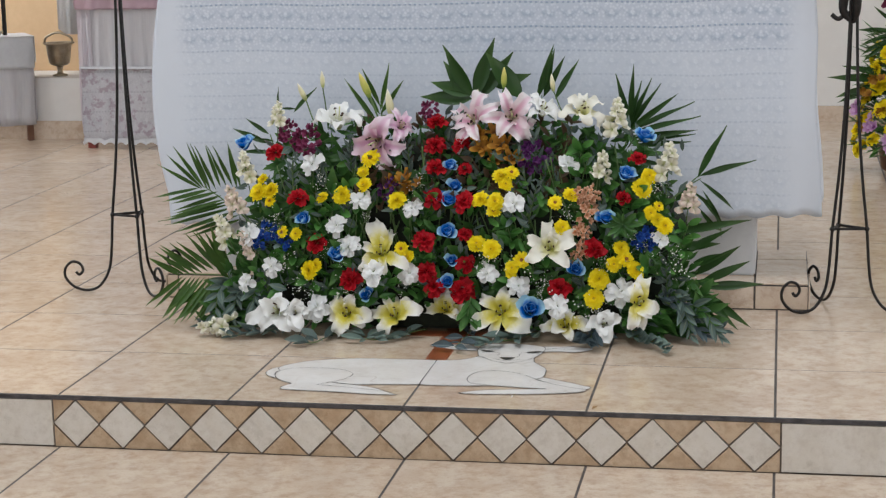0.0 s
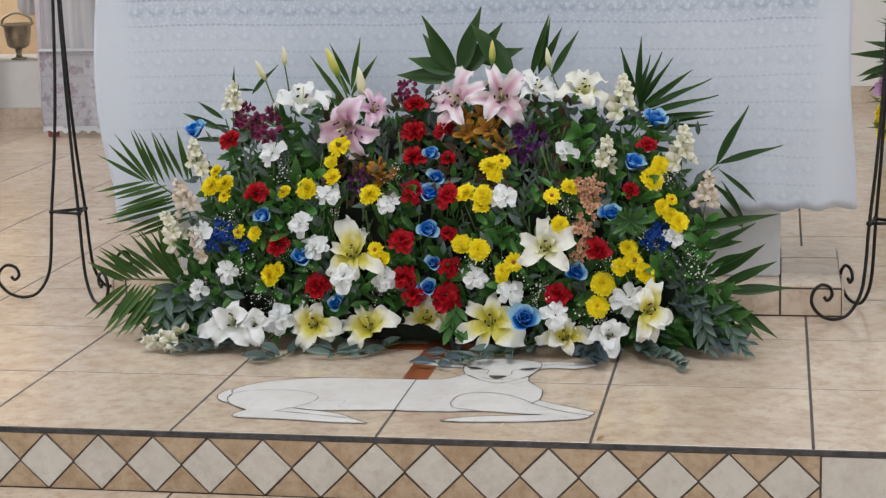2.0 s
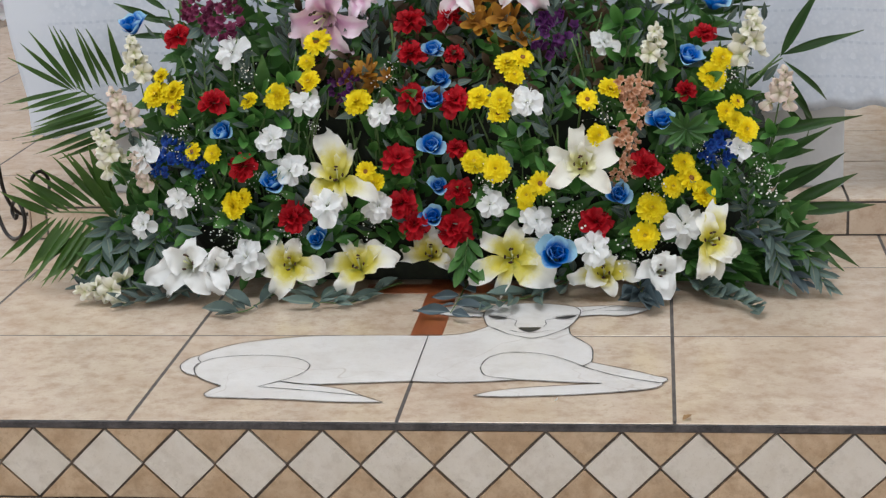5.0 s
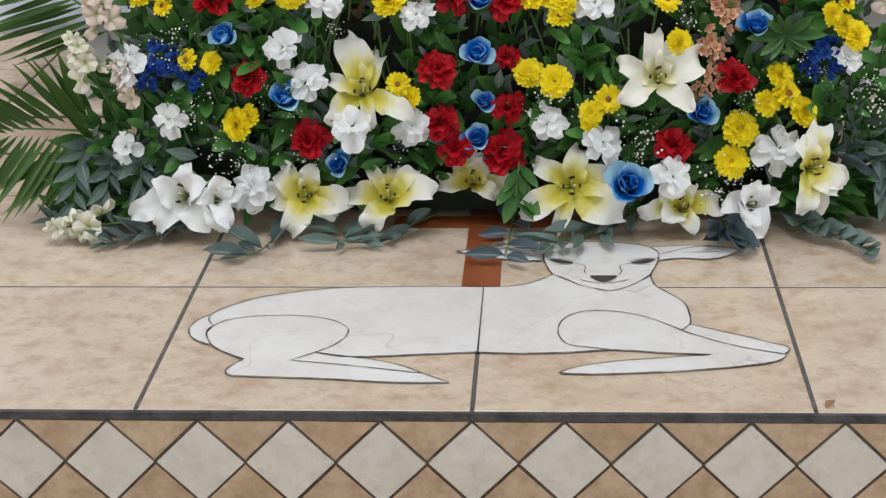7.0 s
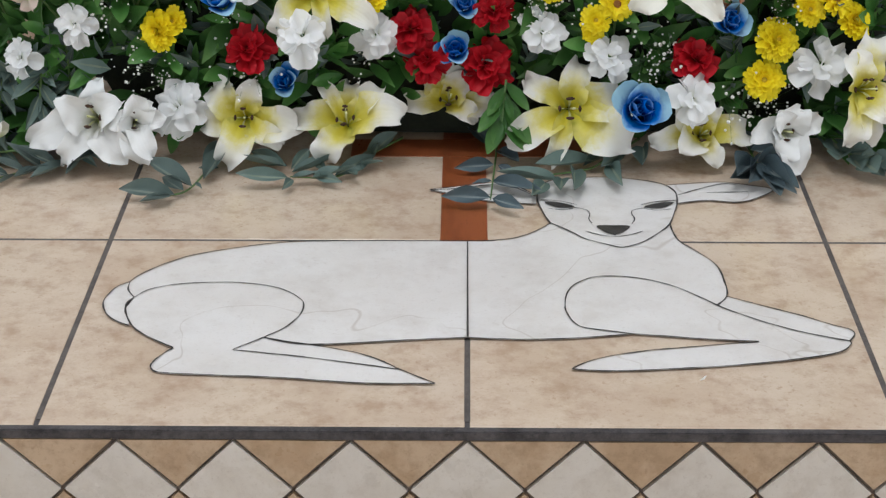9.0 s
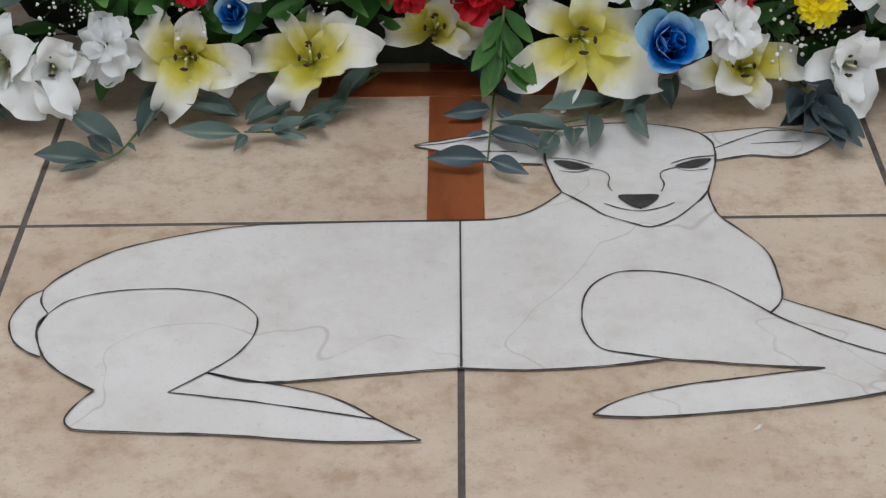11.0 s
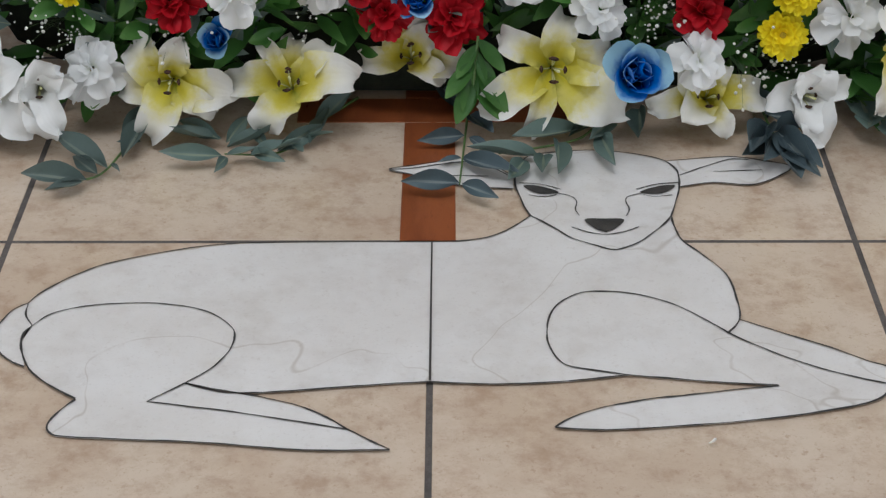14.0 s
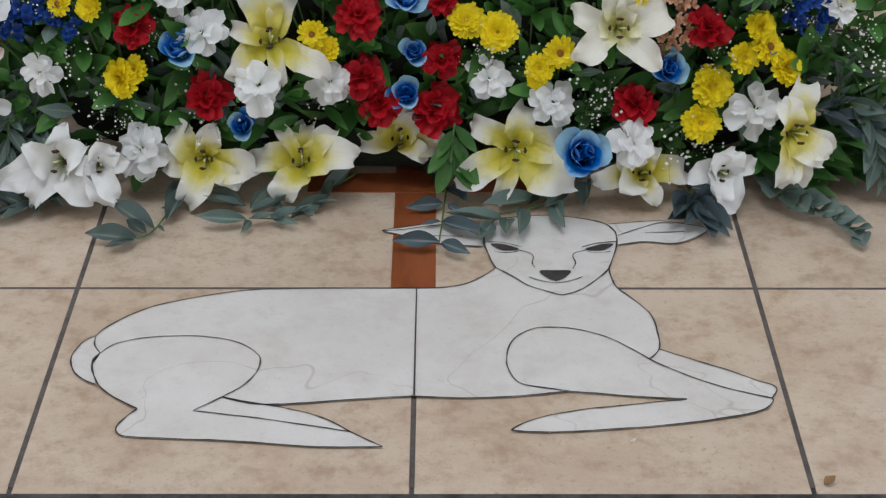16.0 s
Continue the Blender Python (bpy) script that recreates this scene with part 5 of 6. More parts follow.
lily(-0.281, 0.657, 0.25, rose_lily, (-0.25, -0.8, -0.1), 0.5, "rose pink lily, nodding")
lily(-0.184, 0.714, 0.150, rose_lily, (0.3, -0.6, 0.4), 0.3, "rose pink lily, half open")

green_bud, cream_bud = bud_mesh(BUD_GREEN), bud_mesh(BUD_CREAM)
for x, z, ln, dx, kind in ((-0.485, 0.831, 0.060, 0.0, 1), (-0.542, 0.788, 0.068, -0.45, 1), (-0.313, 0.799, 0.095, -0.4, 0), (-0.234, 0.734, 0.100, -0.1, 1),
                           (0.151, 0.831, 0.073, 0.05, 0), (0.323, 0.819, 0.062, -0.1, 1), (0.075, 0.741, 0.091, -0.1, 1)):
    p = Vector((x, front_y(x, z) + 0.03, z))
    b = part("lily_bud", cream_bud if kind else green_bud, None, bouquet, "closed greenish yellow lily bud", BASE @ facing(p, (dx, -0.15, 1), ln, rng.uniform(0, 6)))
    part("bud_stem", tube(bmesh.new(), [(0, 0, 0.02), (0.05, 0.2, -0.8), (0.1, 0.6, -2.2)], 0.035, 6), STEM, b)

cream_spike, blush_spike = floret_spike(41, 9, CREAM_PETAL, 0.29), floret_spike(42, 9, BLUSH_PETAL, 0.29)
for x, z, ln, dx, kind in ((-0.629, 0.699, 0.094, 0.15, 0), (-0.752, 0.409, 0.107, -0.2, 1), (-0.725, 0.531, 0.097, -0.05, 0), (0.542, 0.691, 0.114, 0.1, 0), (0.717, 0.548, 0.117, 0.1, 0),
                           (0.785, 0.437, 0.102, 0.15, 1), (0.494, 0.540, 0.099, 0.15, 0), (-0.783, 0.310, 0.107, -0.35, 0), (-0.688, 0.268, 0.098, -0.6, 1)):
    p = Vector((x, front_y(x, z) - 0.005, z))
    part("snapdragon", blush_spike if kind else cream_spike, None, bouquet, "blush snapdragon spike" if kind else "cream snapdragon spike", BASE @ facing(p, (dx, -0.35, 1), ln, rng.uniform(0, 6)))
part("snapdragon", cream_spike, None, bouquet, "cream snapdragon lying on the tiles", BASE @ facing((-0.755, 0.80, 0.034), (-0.95, -0.3, 0.03), 0.12, 0.4))

# ---- palm fronds ----
blade = leaf_mesh("leaflet", PALM, 0.05, 0.4, 1.25)
blade_dark = leaf_mesh("leaflet", PALM_DARK, 0.062, 0.2, 1.25)
blade_droop = leaf_mesh("leaflet", PALM_DARK, 0.05, -1.1, 1.2, 10)
broad = leaf_mesh("leaflet", PALM_DARK, 0.115, 0.22, 1.35)


FRESH, DARK = "fresh green palm frond with narrow leaflets", "dark green palm frond with narrow leaflets"


def leafy_palm(stem, leaflets, y, mesh, label, wide=1.0, dense=False):
    """A midrib through stem (x, z), and leaflets as (foot x, foot z, tip x, tip z); a tip that reaches the floor lies forward on it."""
    f = new("palm_frond")
    f.parent = bouquet
    f.matrix_basis = BASE
    tagged(f, label)
    line = spline([(px, y + 0.02 * i, pz) for i, (px, pz) in enumerate(stem)], 8)
    part("midrib", tube(bmesh.new(), line, [0.0045 - 0.003 * i / len(line) for i in range(len(line))], 6), STEM, f, smooth=True)
    if dense:
        # one more between neighbours on the same side
        leaflets = leaflets + [tuple((p + q) / 2 for p, q in zip(i, j)) for i, j in zip(leaflets, leaflets[1:]) if abs(i[3] - j[3]) < 0.11]
    for x0, z0, x1, z1 in leaflets:
        tip = Vector((x1, y + rng.uniform(-0.02, 0.02), z1))
        if z1 < 0.012:
            tip.y, tip.z = y - 4.0 * (0.012 - z1), 0.012
        a = Vector((x0, y, z0))
        part("leaflet", mesh, None, f, "", along(a, tip, (rng.uniform(-0.5, 0.5), -1, rng.uniform(0.1, 0.6)), wide * rng.uniform(0.9, 1.1) * min(1.2, 0.17 / (tip - a).length)))


leafy_palm([(-0.76, 0.33), (-0.85, 0.40), (-0.955, 0.466)],
           [(-0.953, 0.464, -1.110, 0.551), (-0.940, 0.464, -1.049, 0.623), (-0.918, 0.455, -0.982, 0.632), (-0.881, 0.469, -0.936, 0.628), (-0.836, 0.472, -0.888, 0.635), (-0.805, 0.458, -0.829, 0.634),
            (-0.958, 0.469, -1.127, 0.417), (-0.891, 0.455, -1.060, 0.403), (-0.866, 0.428, -1.055, 0.362), (-0.849, 0.411, -1.106, 0.322), (-0.820, 0.388, -1.055, 0.294), (-0.804, 0.358, -1.001, 0.288)],
           1.10, blade, FRESH, 0.82, True)
leafy_palm([(-0.70, 0.16), (-0.85, 0.172), (-1.002, 0.172)],
           [(-1.002, 0.172, -1.120, 0.233), (-0.966, 0.178, -1.089, 0.261), (-0.921, 0.183, -1.065, 0.289), (-0.876, 0.195, -1.007, 0.300), (-0.843, 0.200, -0.944, 0.348), (-0.814, 0.196, -0.867, 0.334),
            (-0.994, 0.169, -1.136, 0.066), (-0.963, 0.169, -1.067, 0.018), (-0.931, 0.169, -1.030, -0.010), (-0.896, 0.169, -1.000, -0.021), (-0.857, 0.169, -0.958, -0.009), (-0.825, 0.169, -0.916, -0.002), (-0.799, 0.164, -0.870, 0.020)],
           0.97, blade, FRESH, 0.95, True)
leafy_palm([(-0.68, 0.15), (-0.74, 0.17), (-0.80, 0.19)],
           [(-0.818, 0.172, -0.914, 0.355), (-0.824, 0.187, -0.878, 0.373), (-0.806, 0.148, -0.926, 0.310), (-0.865, 0.122, -0.999, -0.004), (-0.844, 0.114, -0.924, 0.026), (-0.877, 0.144, -1.037, 0.049)], 0.945, blade, FRESH, 1.3)
leafy_palm([(0.52, 0.50), (0.55, 0.60), (0.575, 0.70)],
           [(0.572, 0.690, 0.590, 0.905), (0.561, 0.661, 0.620, 0.841), (0.561, 0.669, 0.685, 0.829), (0.561, 0.669, 0.742, 0.806), (0.569, 0.669, 0.798, 0.761), (0.569, 0.661, 0.819, 0.712),
            (0.577, 0.644, 0.806, 0.674), (0.577, 0.619, 0.782, 0.625), (0.560, 0.594, 0.744, 0.584), (0.544, 0.569, 0.700, 0.548), (0.575, 0.69, 0.527, 0.87), (0.575, 0.632, 0.80, 0.652), (0.563, 0.67, 0.655, 0.85)],
           1.17, blade_dark, DARK, 0.95)
leafy_palm([(0.70, 0.42), (0.78, 0.49), (0.808, 0.514)], [(0.806, 0.512, 0.912, 0.692), (0.809, 0.517, 1.006, 0.564)], 1.15, broad, FRESH, 0.62)
leafy_palm([(0.68, 0.40), (0.76, 0.47), (0.814, 0.503)],
           [(0.814, 0.503, 0.961, 0.392), (0.822, 0.470, 0.949, 0.265), (0.814, 0.445, 0.928, 0.327), (0.806, 0.412, 0.903, 0.285), (0.78, 0.47, 0.93, 0.36)], 1.15, blade_droop, DARK, 0.8)
leafy_palm([(0.62, 0.20), (0.72, 0.19), (0.822, 0.15)],
           [(0.700, 0.330, 0.998, 0.382), (0.790, 0.182, 0.959, 0.296), (0.815, 0.157, 0.991, 0.239), (0.822, 0.145, 1.035, 0.153), (0.820, 0.132, 0.997, 0.004), (0.812, 0.128, 0.955, -0.013),
            (0.800, 0.123, 0.912, -0.032), (0.780, 0.216, 0.919, 0.266), (0.750, 0.283, 0.887, 0.291), (0.76, 0.14, 0.87, -0.02), (0.74, 0.25, 0.93, 0.345)],
           1.08, blade_dark, DARK, 1.35)
leafy_palm([(-0.66, 0.56), (-0.68, 0.62), (-0.697, 0.66)], [(-0.690, 0.665, -0.774, 0.718), (-0.697, 0.632, -0.825, 0.681), (-0.68, 0.60, -0.80, 0.60), (-0.67, 0.64, -0.745, 0.645)], 1.08, broad, DARK, 0.5)
leafy_palm([(-0.654, 0.66), (-0.654, 0.72), (-0.653, 0.764)], [(-0.654, 0.755, -0.649, 0.831), (-0.645, 0.755, -0.585, 0.750), (-0.60, 0.74, -0.50, 0.83)], 1.09, broad, "small dark leaves", 0.45)
BROAD = "broad dark green palm leaf behind the lilies"
leafy_palm([(0.06, 0.66), (0.05, 0.73), (0.036, 0.79)],
           [(0.034, 0.790, -0.063, 0.978), (0.038, 0.790, 0.118, 0.997), (0.060, 0.790, 0.184, 0.948), (0.030, 0.800, -0.116, 0.841), (0.030, 0.785, -0.151, 0.791), (0.110, 0.825, 0.236, 0.866), (0.022, 0.79, -0.072, 0.915)],
           1.13, broad, BROAD, 1.25)
leafy_palm([(0.20, 0.66), (0.205, 0.74), (0.208, 0.79)], [(0.208, 0.790, 0.079, 0.945)], 1.10, broad, BROAD, 1.5)
leafy_palm([(0.27, 0.64), (0.27, 0.72), (0.265, 0.79)],
           [(0.253, 0.780, 0.312, 0.977), (0.276, 0.790, 0.350, 0.932), (0.315, 0.780, 0.405, 0.918), (0.280, 0.79, 0.321, 0.957)], 1.15, broad, BROAD, 0.6)
leafy_palm([(-0.30, 0.62), (-0.295, 0.7), (-0.29, 0.76)], [(-0.29, 0.76, -0.345, 0.90), (-0.291, 0.746, -0.245, 0.92), (-0.292, 0.732, -0.2, 0.86), (-0.292, 0.732, -0.37, 0.85), (-0.295, 0.69, -0.42, 0.86)], 1.1, blade, FRESH)

# ---- eucalyptus sprigs ----
euc_leaf = folded_leaf(EUCALYPT, 0.15, 0.45, 0.5)
euc_dark = folded_leaf(EUCALYPT_DARK, 0.145, 0.45, -0.6)
euc_round = leaf_mesh("leaf", EUCALYPT, 0.36, 0.4, 1.0, 5)


def sprig(points, n, length, mesh, label, up=(0, -0.6, 1)):
    """A stem through points with leaves in pairs."""
    line = spline(points, 8)
    s = new("eucalyptus_sprig")
    s.parent = bouquet
    s.matrix_basis = BASE
    tagged(s, label)
    part("stem", tube(bmesh.new(), line, [0.0028 - 0.0016 * i / len(line) for i in range(len(line))], 5), STEM, s, smooth=True)
    for k in range(n):
        f = (k + 0.6) / n
        i = min(int(f * (len(line) - 1)), len(line) - 2)
        p, d = line[i], (line[i + 1] - line[i]).normalized()
        side = d.cross(Vector(up)).normalized() * (1 if k % 2 else -1)
        way = d * rng.uniform(0.6, 1.2) + side * rng.uniform(0.25, 0.85) + Vector(up) * rng.uniform(-0.05, 0.3)
        q = p + way.normalized() * length * rng.uniform(0.75, 1.15) * (1.1 - 0.35 * f)
        q.z = max(q.z, 0.006)
        part("leaf", mesh, None, s, "", along(p, q, Vector(up) + Vector((rng.uniform(-0.5, 0.5), rng.uniform(-0.5, 0.5), 0)), rng.uniform(0.85, 1.15)))


GREY = "grey-green eucalyptus sprig trailing on the tiles"
euc_wide = [folded_leaf(EUCALYPT_DARK, 0.165, 0.6, t) for t in (-0.9, 0.5, 1.0)]
euc_blue = [folded_leaf(EUCALYPT_BLUE, 0.155, 0.5, t) for t in (-0.8, 0.4, 1.1)]
euc_star = [folded_leaf(EUCALYPT_BLUE, 0.21, 0.5, t) for t in (-0.5, 0.3, 0.6)]
euc_green = [folded_leaf(EUCALYPT, 0.165, 0.5, t) for t in (-0.7, 0.3, 0.8)]
euc_slim = [folded_leaf(EUCALYPT, 0.135, 0.7, t) for t in (-1.0, 0.4, 1.2)]


def laid_sprig(stem, leaves, kinds, label, high=0.02, grow=1.0):
    """A sprig that lies on the tiles: its stem, and leaves as (foot x, foot y, tip x, tip y)."""
    s = new("eucalyptus_sprig")
    s.parent = bouquet
    s.matrix_basis = BASE
    tagged(s, label)
    line = spline([(x, y, high * (0.6 + 0.4 * math.sin(3 * i))) for i, (x, y) in enumerate(stem)], 8)
    part("stem", tube(bmesh.new(), line, [0.0024 - 0.0012 * i / len(line) for i in range(len(line))], 5), STEM, s, smooth=True)
    for k, (x0, y0, x1, y1) in enumerate(leaves):
        a, b = Vector((x0, y0, high * rng.uniform(0.6, 1.1))), Vector((x1, y1, rng.uniform(0.005, 0.014)))
        b = Vector((a.x + (b.x - a.x) * grow, a.y + (b.y - a.y) * grow, b.z))
        part("leaf", kinds[k % 3], None, s, "", along(a, b, (rng.uniform(-0.55, 0.55), -0.5 + rng.uniform(-0.4, 0.4), 1), min(1.1, 0.09 / (b - a).length)))


laid_sprig([(-0.38, 0.90), (-0.42, 0.78), (-0.455, 0.69), (-0.53, 0.68)],
           [(-0.43, 0.787, -0.403, 0.874), (-0.438, 0.700, -0.521, 0.774), (-0.462, 0.673, -0.554, 0.686), (-0.466, 0.667, -0.516, 0.648), (-0.423, 0.736, -0.405, 0.849), (-0.434, 0.712, -0.42, 0.698), (-0.406, 0.787, -0.441, 0.786), (-0.45, 0.687, -0.486, 0.733)], euc_wide, GREY)
laid_sprig([(-0.11, 0.92), (-0.17, 0.83), (-0.21, 0.76), (-0.285, 0.745)],
           [(-0.294, 0.789, -0.378, 0.800), (-0.288, 0.737, -0.366, 0.740), (-0.281, 0.737, -0.296, 0.696), (-0.286, 0.782, -0.267, 0.840), (-0.284, 0.767, -0.211, 0.809), (-0.248, 0.736, -0.187, 0.782),
            (-0.213, 0.758, -0.164, 0.824), (-0.193, 0.773, -0.176, 0.738), (-0.171, 0.780, -0.151, 0.871), (-0.167, 0.834, -0.122, 0.903), (-0.281, 0.737, -0.244, 0.753), (-0.297, 0.782, -0.349, 0.835), (-0.25, 0.75, -0.20, 0.73), (-0.23, 0.77, -0.25, 0.81), (-0.19, 0.80, -0.14, 0.80)], euc_slim, GREY, grow=1.12)
laid_sprig([(0.05, 0.93), (0.048, 0.86), (0.043, 0.78), (0.036, 0.66)],
           [(0.047, 0.872, 0.016, 0.951), (0.051, 0.863, 0.082, 0.799), (0.043, 0.801, -0.011, 0.788), (0.039, 0.740, 0.012, 0.731), (0.039, 0.740, 0.107, 0.698), (0.036, 0.657, -0.028, 0.660), (0.039, 0.657, 0.080, 0.626), (0.050, 0.785, 0.076, 0.764)], euc_blue, "blue-grey eucalyptus sprig trailing over the cross inlay", grow=1.25)
laid_sprig([(0.29, 0.92), (0.23, 0.83), (0.19, 0.79), (0.09, 0.745)],
           [(0.145, 0.746, 0.081, 0.748), (0.206, 0.814, 0.143, 0.789), (0.175, 0.776, 0.168, 0.703), (0.152, 0.746, 0.147, 0.702), (0.126, 0.732, 0.107, 0.691), (0.256, 0.848, 0.229, 0.797), (0.232, 0.798, 0.244, 0.736), (0.292, 0.885, 0.293, 0.807), (0.191, 0.799, 0.242, 0.871)], euc_green, "green eucalyptus sprig trailing over the stone figure", grow=1.6)
laid_sprig([(0.47, 0.95), (0.468, 0.86), (0.475, 0.80), (0.477, 0.75)],
           [(0.467, 0.845, 0.563, 0.819), (0.469, 0.819, 0.428, 0.706), (0.477, 0.772, 0.530, 0.696), (0.470, 0.842, 0.466, 0.93), (0.475, 0.735, 0.488, 0.666), (0.473, 0.80, 0.553, 0.829), (0.474, 0.79, 0.527, 0.662), (0.472, 0.80, 0.407, 0.722), (0.473, 0.79, 0.438, 0.70)], euc_star, "blue-grey eucalyptus tip with broad leaves on the tiles", 0.028)
for x, z, dx in ((-0.80, 0.18, -0.02), (-0.755, 0.15, -0.01), (-0.70, 0.16, 0.0), (-0.66, 0.13, 0.01), (0.74, 0.16, 0.03), (0.80, 0.12, 0.05)):
    y = front_y(x, z) - 0.01
    sprig([(x, y + 0.04, z), (x + dx, y, z - 0.02), (x + 1.6 * dx, y - 0.025, z - 0.07), (x + 2 * dx, y - 0.04, 0.03)], 11, 0.07, euc_leaf, "grey-green eucalyptus sprig hanging at the foot of the flowers", (0, -1, 0.2))
sprig([(-0.58, 0.85, 0.03), (-0.64, 0.80, 0.022), (-0.70, 0.775, 0.016), (-0.76, 0.745, 0.01)], 15, 0.075, euc_dark, GREY)
sprig([(-0.64, 0.90, 0.06), (-0.74, 0.88, 0.035), (-0.82, 0.875, 0.02), (-0.90, 0.88, 0.012)], 20, 0.075, euc_dark, GREY)
sprig([(-0.68, 1.0, 0.12), (-0.77, 0.97, 0.09), (-0.84, 0.96, 0.05), (-0.89, 0.97, 0.03)], 18, 0.075, euc_dark, "grey-green eucalyptus sprig beside the palm")
sprig([(0.66, 0.97, 0.05), (0.76, 0.95, 0.04), (0.84, 0.96, 0.03), (0.9, 0.97, 0.015)], 16, 0.07, euc_dark, GREY)
sprig([(0.58, 0.93, 0.05), (0.625, 0.83, 0.025), (0.68, 0.765, 0.02), (0.738, 0.69, 0.015)], 24, 0.055, euc_round, "round-leaved eucalyptus sprig trailing on the tiles")
sprig([(-0.62, 0.95, 0.04), (-0.71, 0.90, 0.02), (-0.79, 0.875, 0.012), (-0.85, 0.865, 0.01)], 10, 0.06, euc_dark, GREY)
sprig([(0.68, 0.90, 0.15), (0.74, 0.87, 0.12), (0.80, 0.85, 0.07), (0.84, 0.85, 0.03)], 13, 0.085, euc_blue[1], "grey-green eucalyptus sprig")
for x, z, ln in ((-0.568, 0.49, 0.12), (-0.089, 0.40, 0.1), (0.311, 0.48, 0.15), (0.254, 0.39, 0.13), (0.44, 0.16, 0.09), (-0.371, 0.38, 0.09), (-0.16, 0.54, 0.11), (-0.635, 0.41, 0.11), (0.472, 0.58, 0.12), (-0.02, 0.62, 0.1), (-0.76, 0.08, 0.12), (-0.70, 0.03, 0.11), (-0.78, 0.03, 0.1), (-0.66, 0.09, 0.12), (0.72, 0.14, 0.12), (0.78, 0.05, 0.12), (0.3, 0.56, 0.13), (0.25, 0.5, 0.12), (-0.45, 0.5, 0.11), (-0.36, 0.55, 0.1), (0.0, 0.66, 0.08)):
    lean = rng.uniform(-0.3, 0.3)
    pts = [(x + lean * k * ln, front_y(x, z + k * ln) + 0.03 - 0.045 * k, z + k * ln) for k in (0.0, 0.35, 0.7, 1.0)]
    sprig(pts, 10, 0.045, euc_dark if rng.random() < 0.5 else euc_leaf, "grey-green eucalyptus sprig among the flowers", (0, -1, 0.2))

# bright ruscus sprays
fresh_leaf = leaf_mesh("leaf", FRESH_GREEN, 0.18, 0.3, 0.9, 7, 0.65)
hanging_leaf = leaf_mesh("leaf", RUSCUS, 0.18, 0.4, 0.95, 7, 0.7)
for x, z, ln, dx in ((-0.13, 0.37, 0.1, 0.3), (-0.12, 0.20, 0.11, 0.2), (0.02, 0.12, 0.09, 0.1), (0.20, 0.30, 0.1, -0.2), (0.60, 0.40, 0.1, 0.0), (-0.33, 0.42, 0.1, -0.4), (-0.56, 0.24, 0.11, -0.3), (0.30, 0.25, 0.1, 0.3), (-0.25, 0.12, 0.1, 0.4), (0.42, 0.55, 0.1, 0.1), (0.062, 0.145, -0.06, 0.1), (-0.10, 0.15, 0.05, -0.3), (0.53, 0.22, 0.1, 0.0), (0.75, 0.27, 0.13, 0.3), (-0.48, 0.36, 0.1, 0.1)):
    p = Vector((x, front_y(x, z) + (0.045 if ln > 0 else -0.035), z))
    s = new("ruscus_spray")
    s.parent = bouquet
    s.matrix_basis = BASE
    tagged(s, "fresh green ruscus spray")
    tip = p + Vector((dx * ln, -0.03, ln))
    part("stem", tube(bmesh.new(), [p, tip], 0.002, 5), STEM, s)
    for k in range(9):
        a = p.lerp(tip, (k + 0.5) / 9)
        w = Vector((math.cos(k * 2.4), -0.45, math.sin(k * 2.4) * 0.6 + 0.35)).normalized()
        if ln < 0:
            w = Vector((0.7 * math.cos(k * 2.4), -0.25, -1.0)).normalized()
        part("leaf", fresh_leaf if ln > 0 else hanging_leaf, None, s, "", along(a, a + w * rng.uniform(0.05, 0.08), (w.x, -1, 0.5)))

# spoked spray of narrow green leaves
s = new("ruscus_spray")
s.parent = bouquet
s.matrix_basis = BASE
tagged(s, "green spray of narrow leaves in a star")
hub = Vector((0.575, front_y(0.575, 0.40) - 0.03, 0.40))
part("stem", tube(bmesh.new(), [hub + Vector((0, 0.08, -0.06)), hub], 0.0025, 5), STEM, s)
for k in range(13):
    a = 6.2832 * k / 13 + rng.uniform(-0.12, 0.12)
    tip = hub + Vector((math.cos(a), rng.uniform(-0.3, 0.1), 0.8 * math.sin(a))) * rng.uniform(0.055, 0.08)
    part("leaf", hanging_leaf, None, s, "", along(hub, tip, (0.2 * math.cos(a), -1, 0.2), 0.7))

# ---- back of the sanctuary ----
def wall(name, lo, hi, material, label, category="wall"):
    return tagged(new(name, mesh_of(slab(lo, hi), name, material, smooth=False)), label, category, kind="structure")


wall("wall_north", (-7.0, 6.95, 0.0), (7.0, 7.2, 6.0), WALL, "white painted wall behind the altar")
wall("baseboard", (-3.0, 6.925, 0.0), (7.0, 6.949, 0.10), BEIGE, "beige tile skirting along the white wall", "baseboard")
# pier with a ledge and a peach niche
wall("wall_ledge", (-7.0, 5.90, 0.0), (-3.05, 6.949, 0.388), WALL, "white ledge with a tile foot below the peach niche", "ledge")
wall("baseboard_ledge", (-7.0, 5.878, 0.0), (-3.05, 5.899, 0.115), BEIGE, "beige tile skirting along the ledge", "baseboard")
wall("wall_niche", (-4.3, 6.40, 0.3885), (-3.2, 6.949, 2.6), PEACH, "warm peach painted niche wall")
# Side walls, south walls and ceiling are unseen, added with openings for the lamps.
wall("wall_west", (-7.3, -12.0, -0.5), (-7.0, 8.0, 1.7), WALL, "unseen white side wall added to close the room")
wall("wall_west_top", (-7.3, -12.0, 4.1), (-7.0, 8.0, 6.0), WALL, "unseen white side wall above the lamp openings")
wall("wall_east", (7.0, -12.0, -0.5), (7.3, 8.0, 1.7), WALL, "unseen white side wall added to close the room")
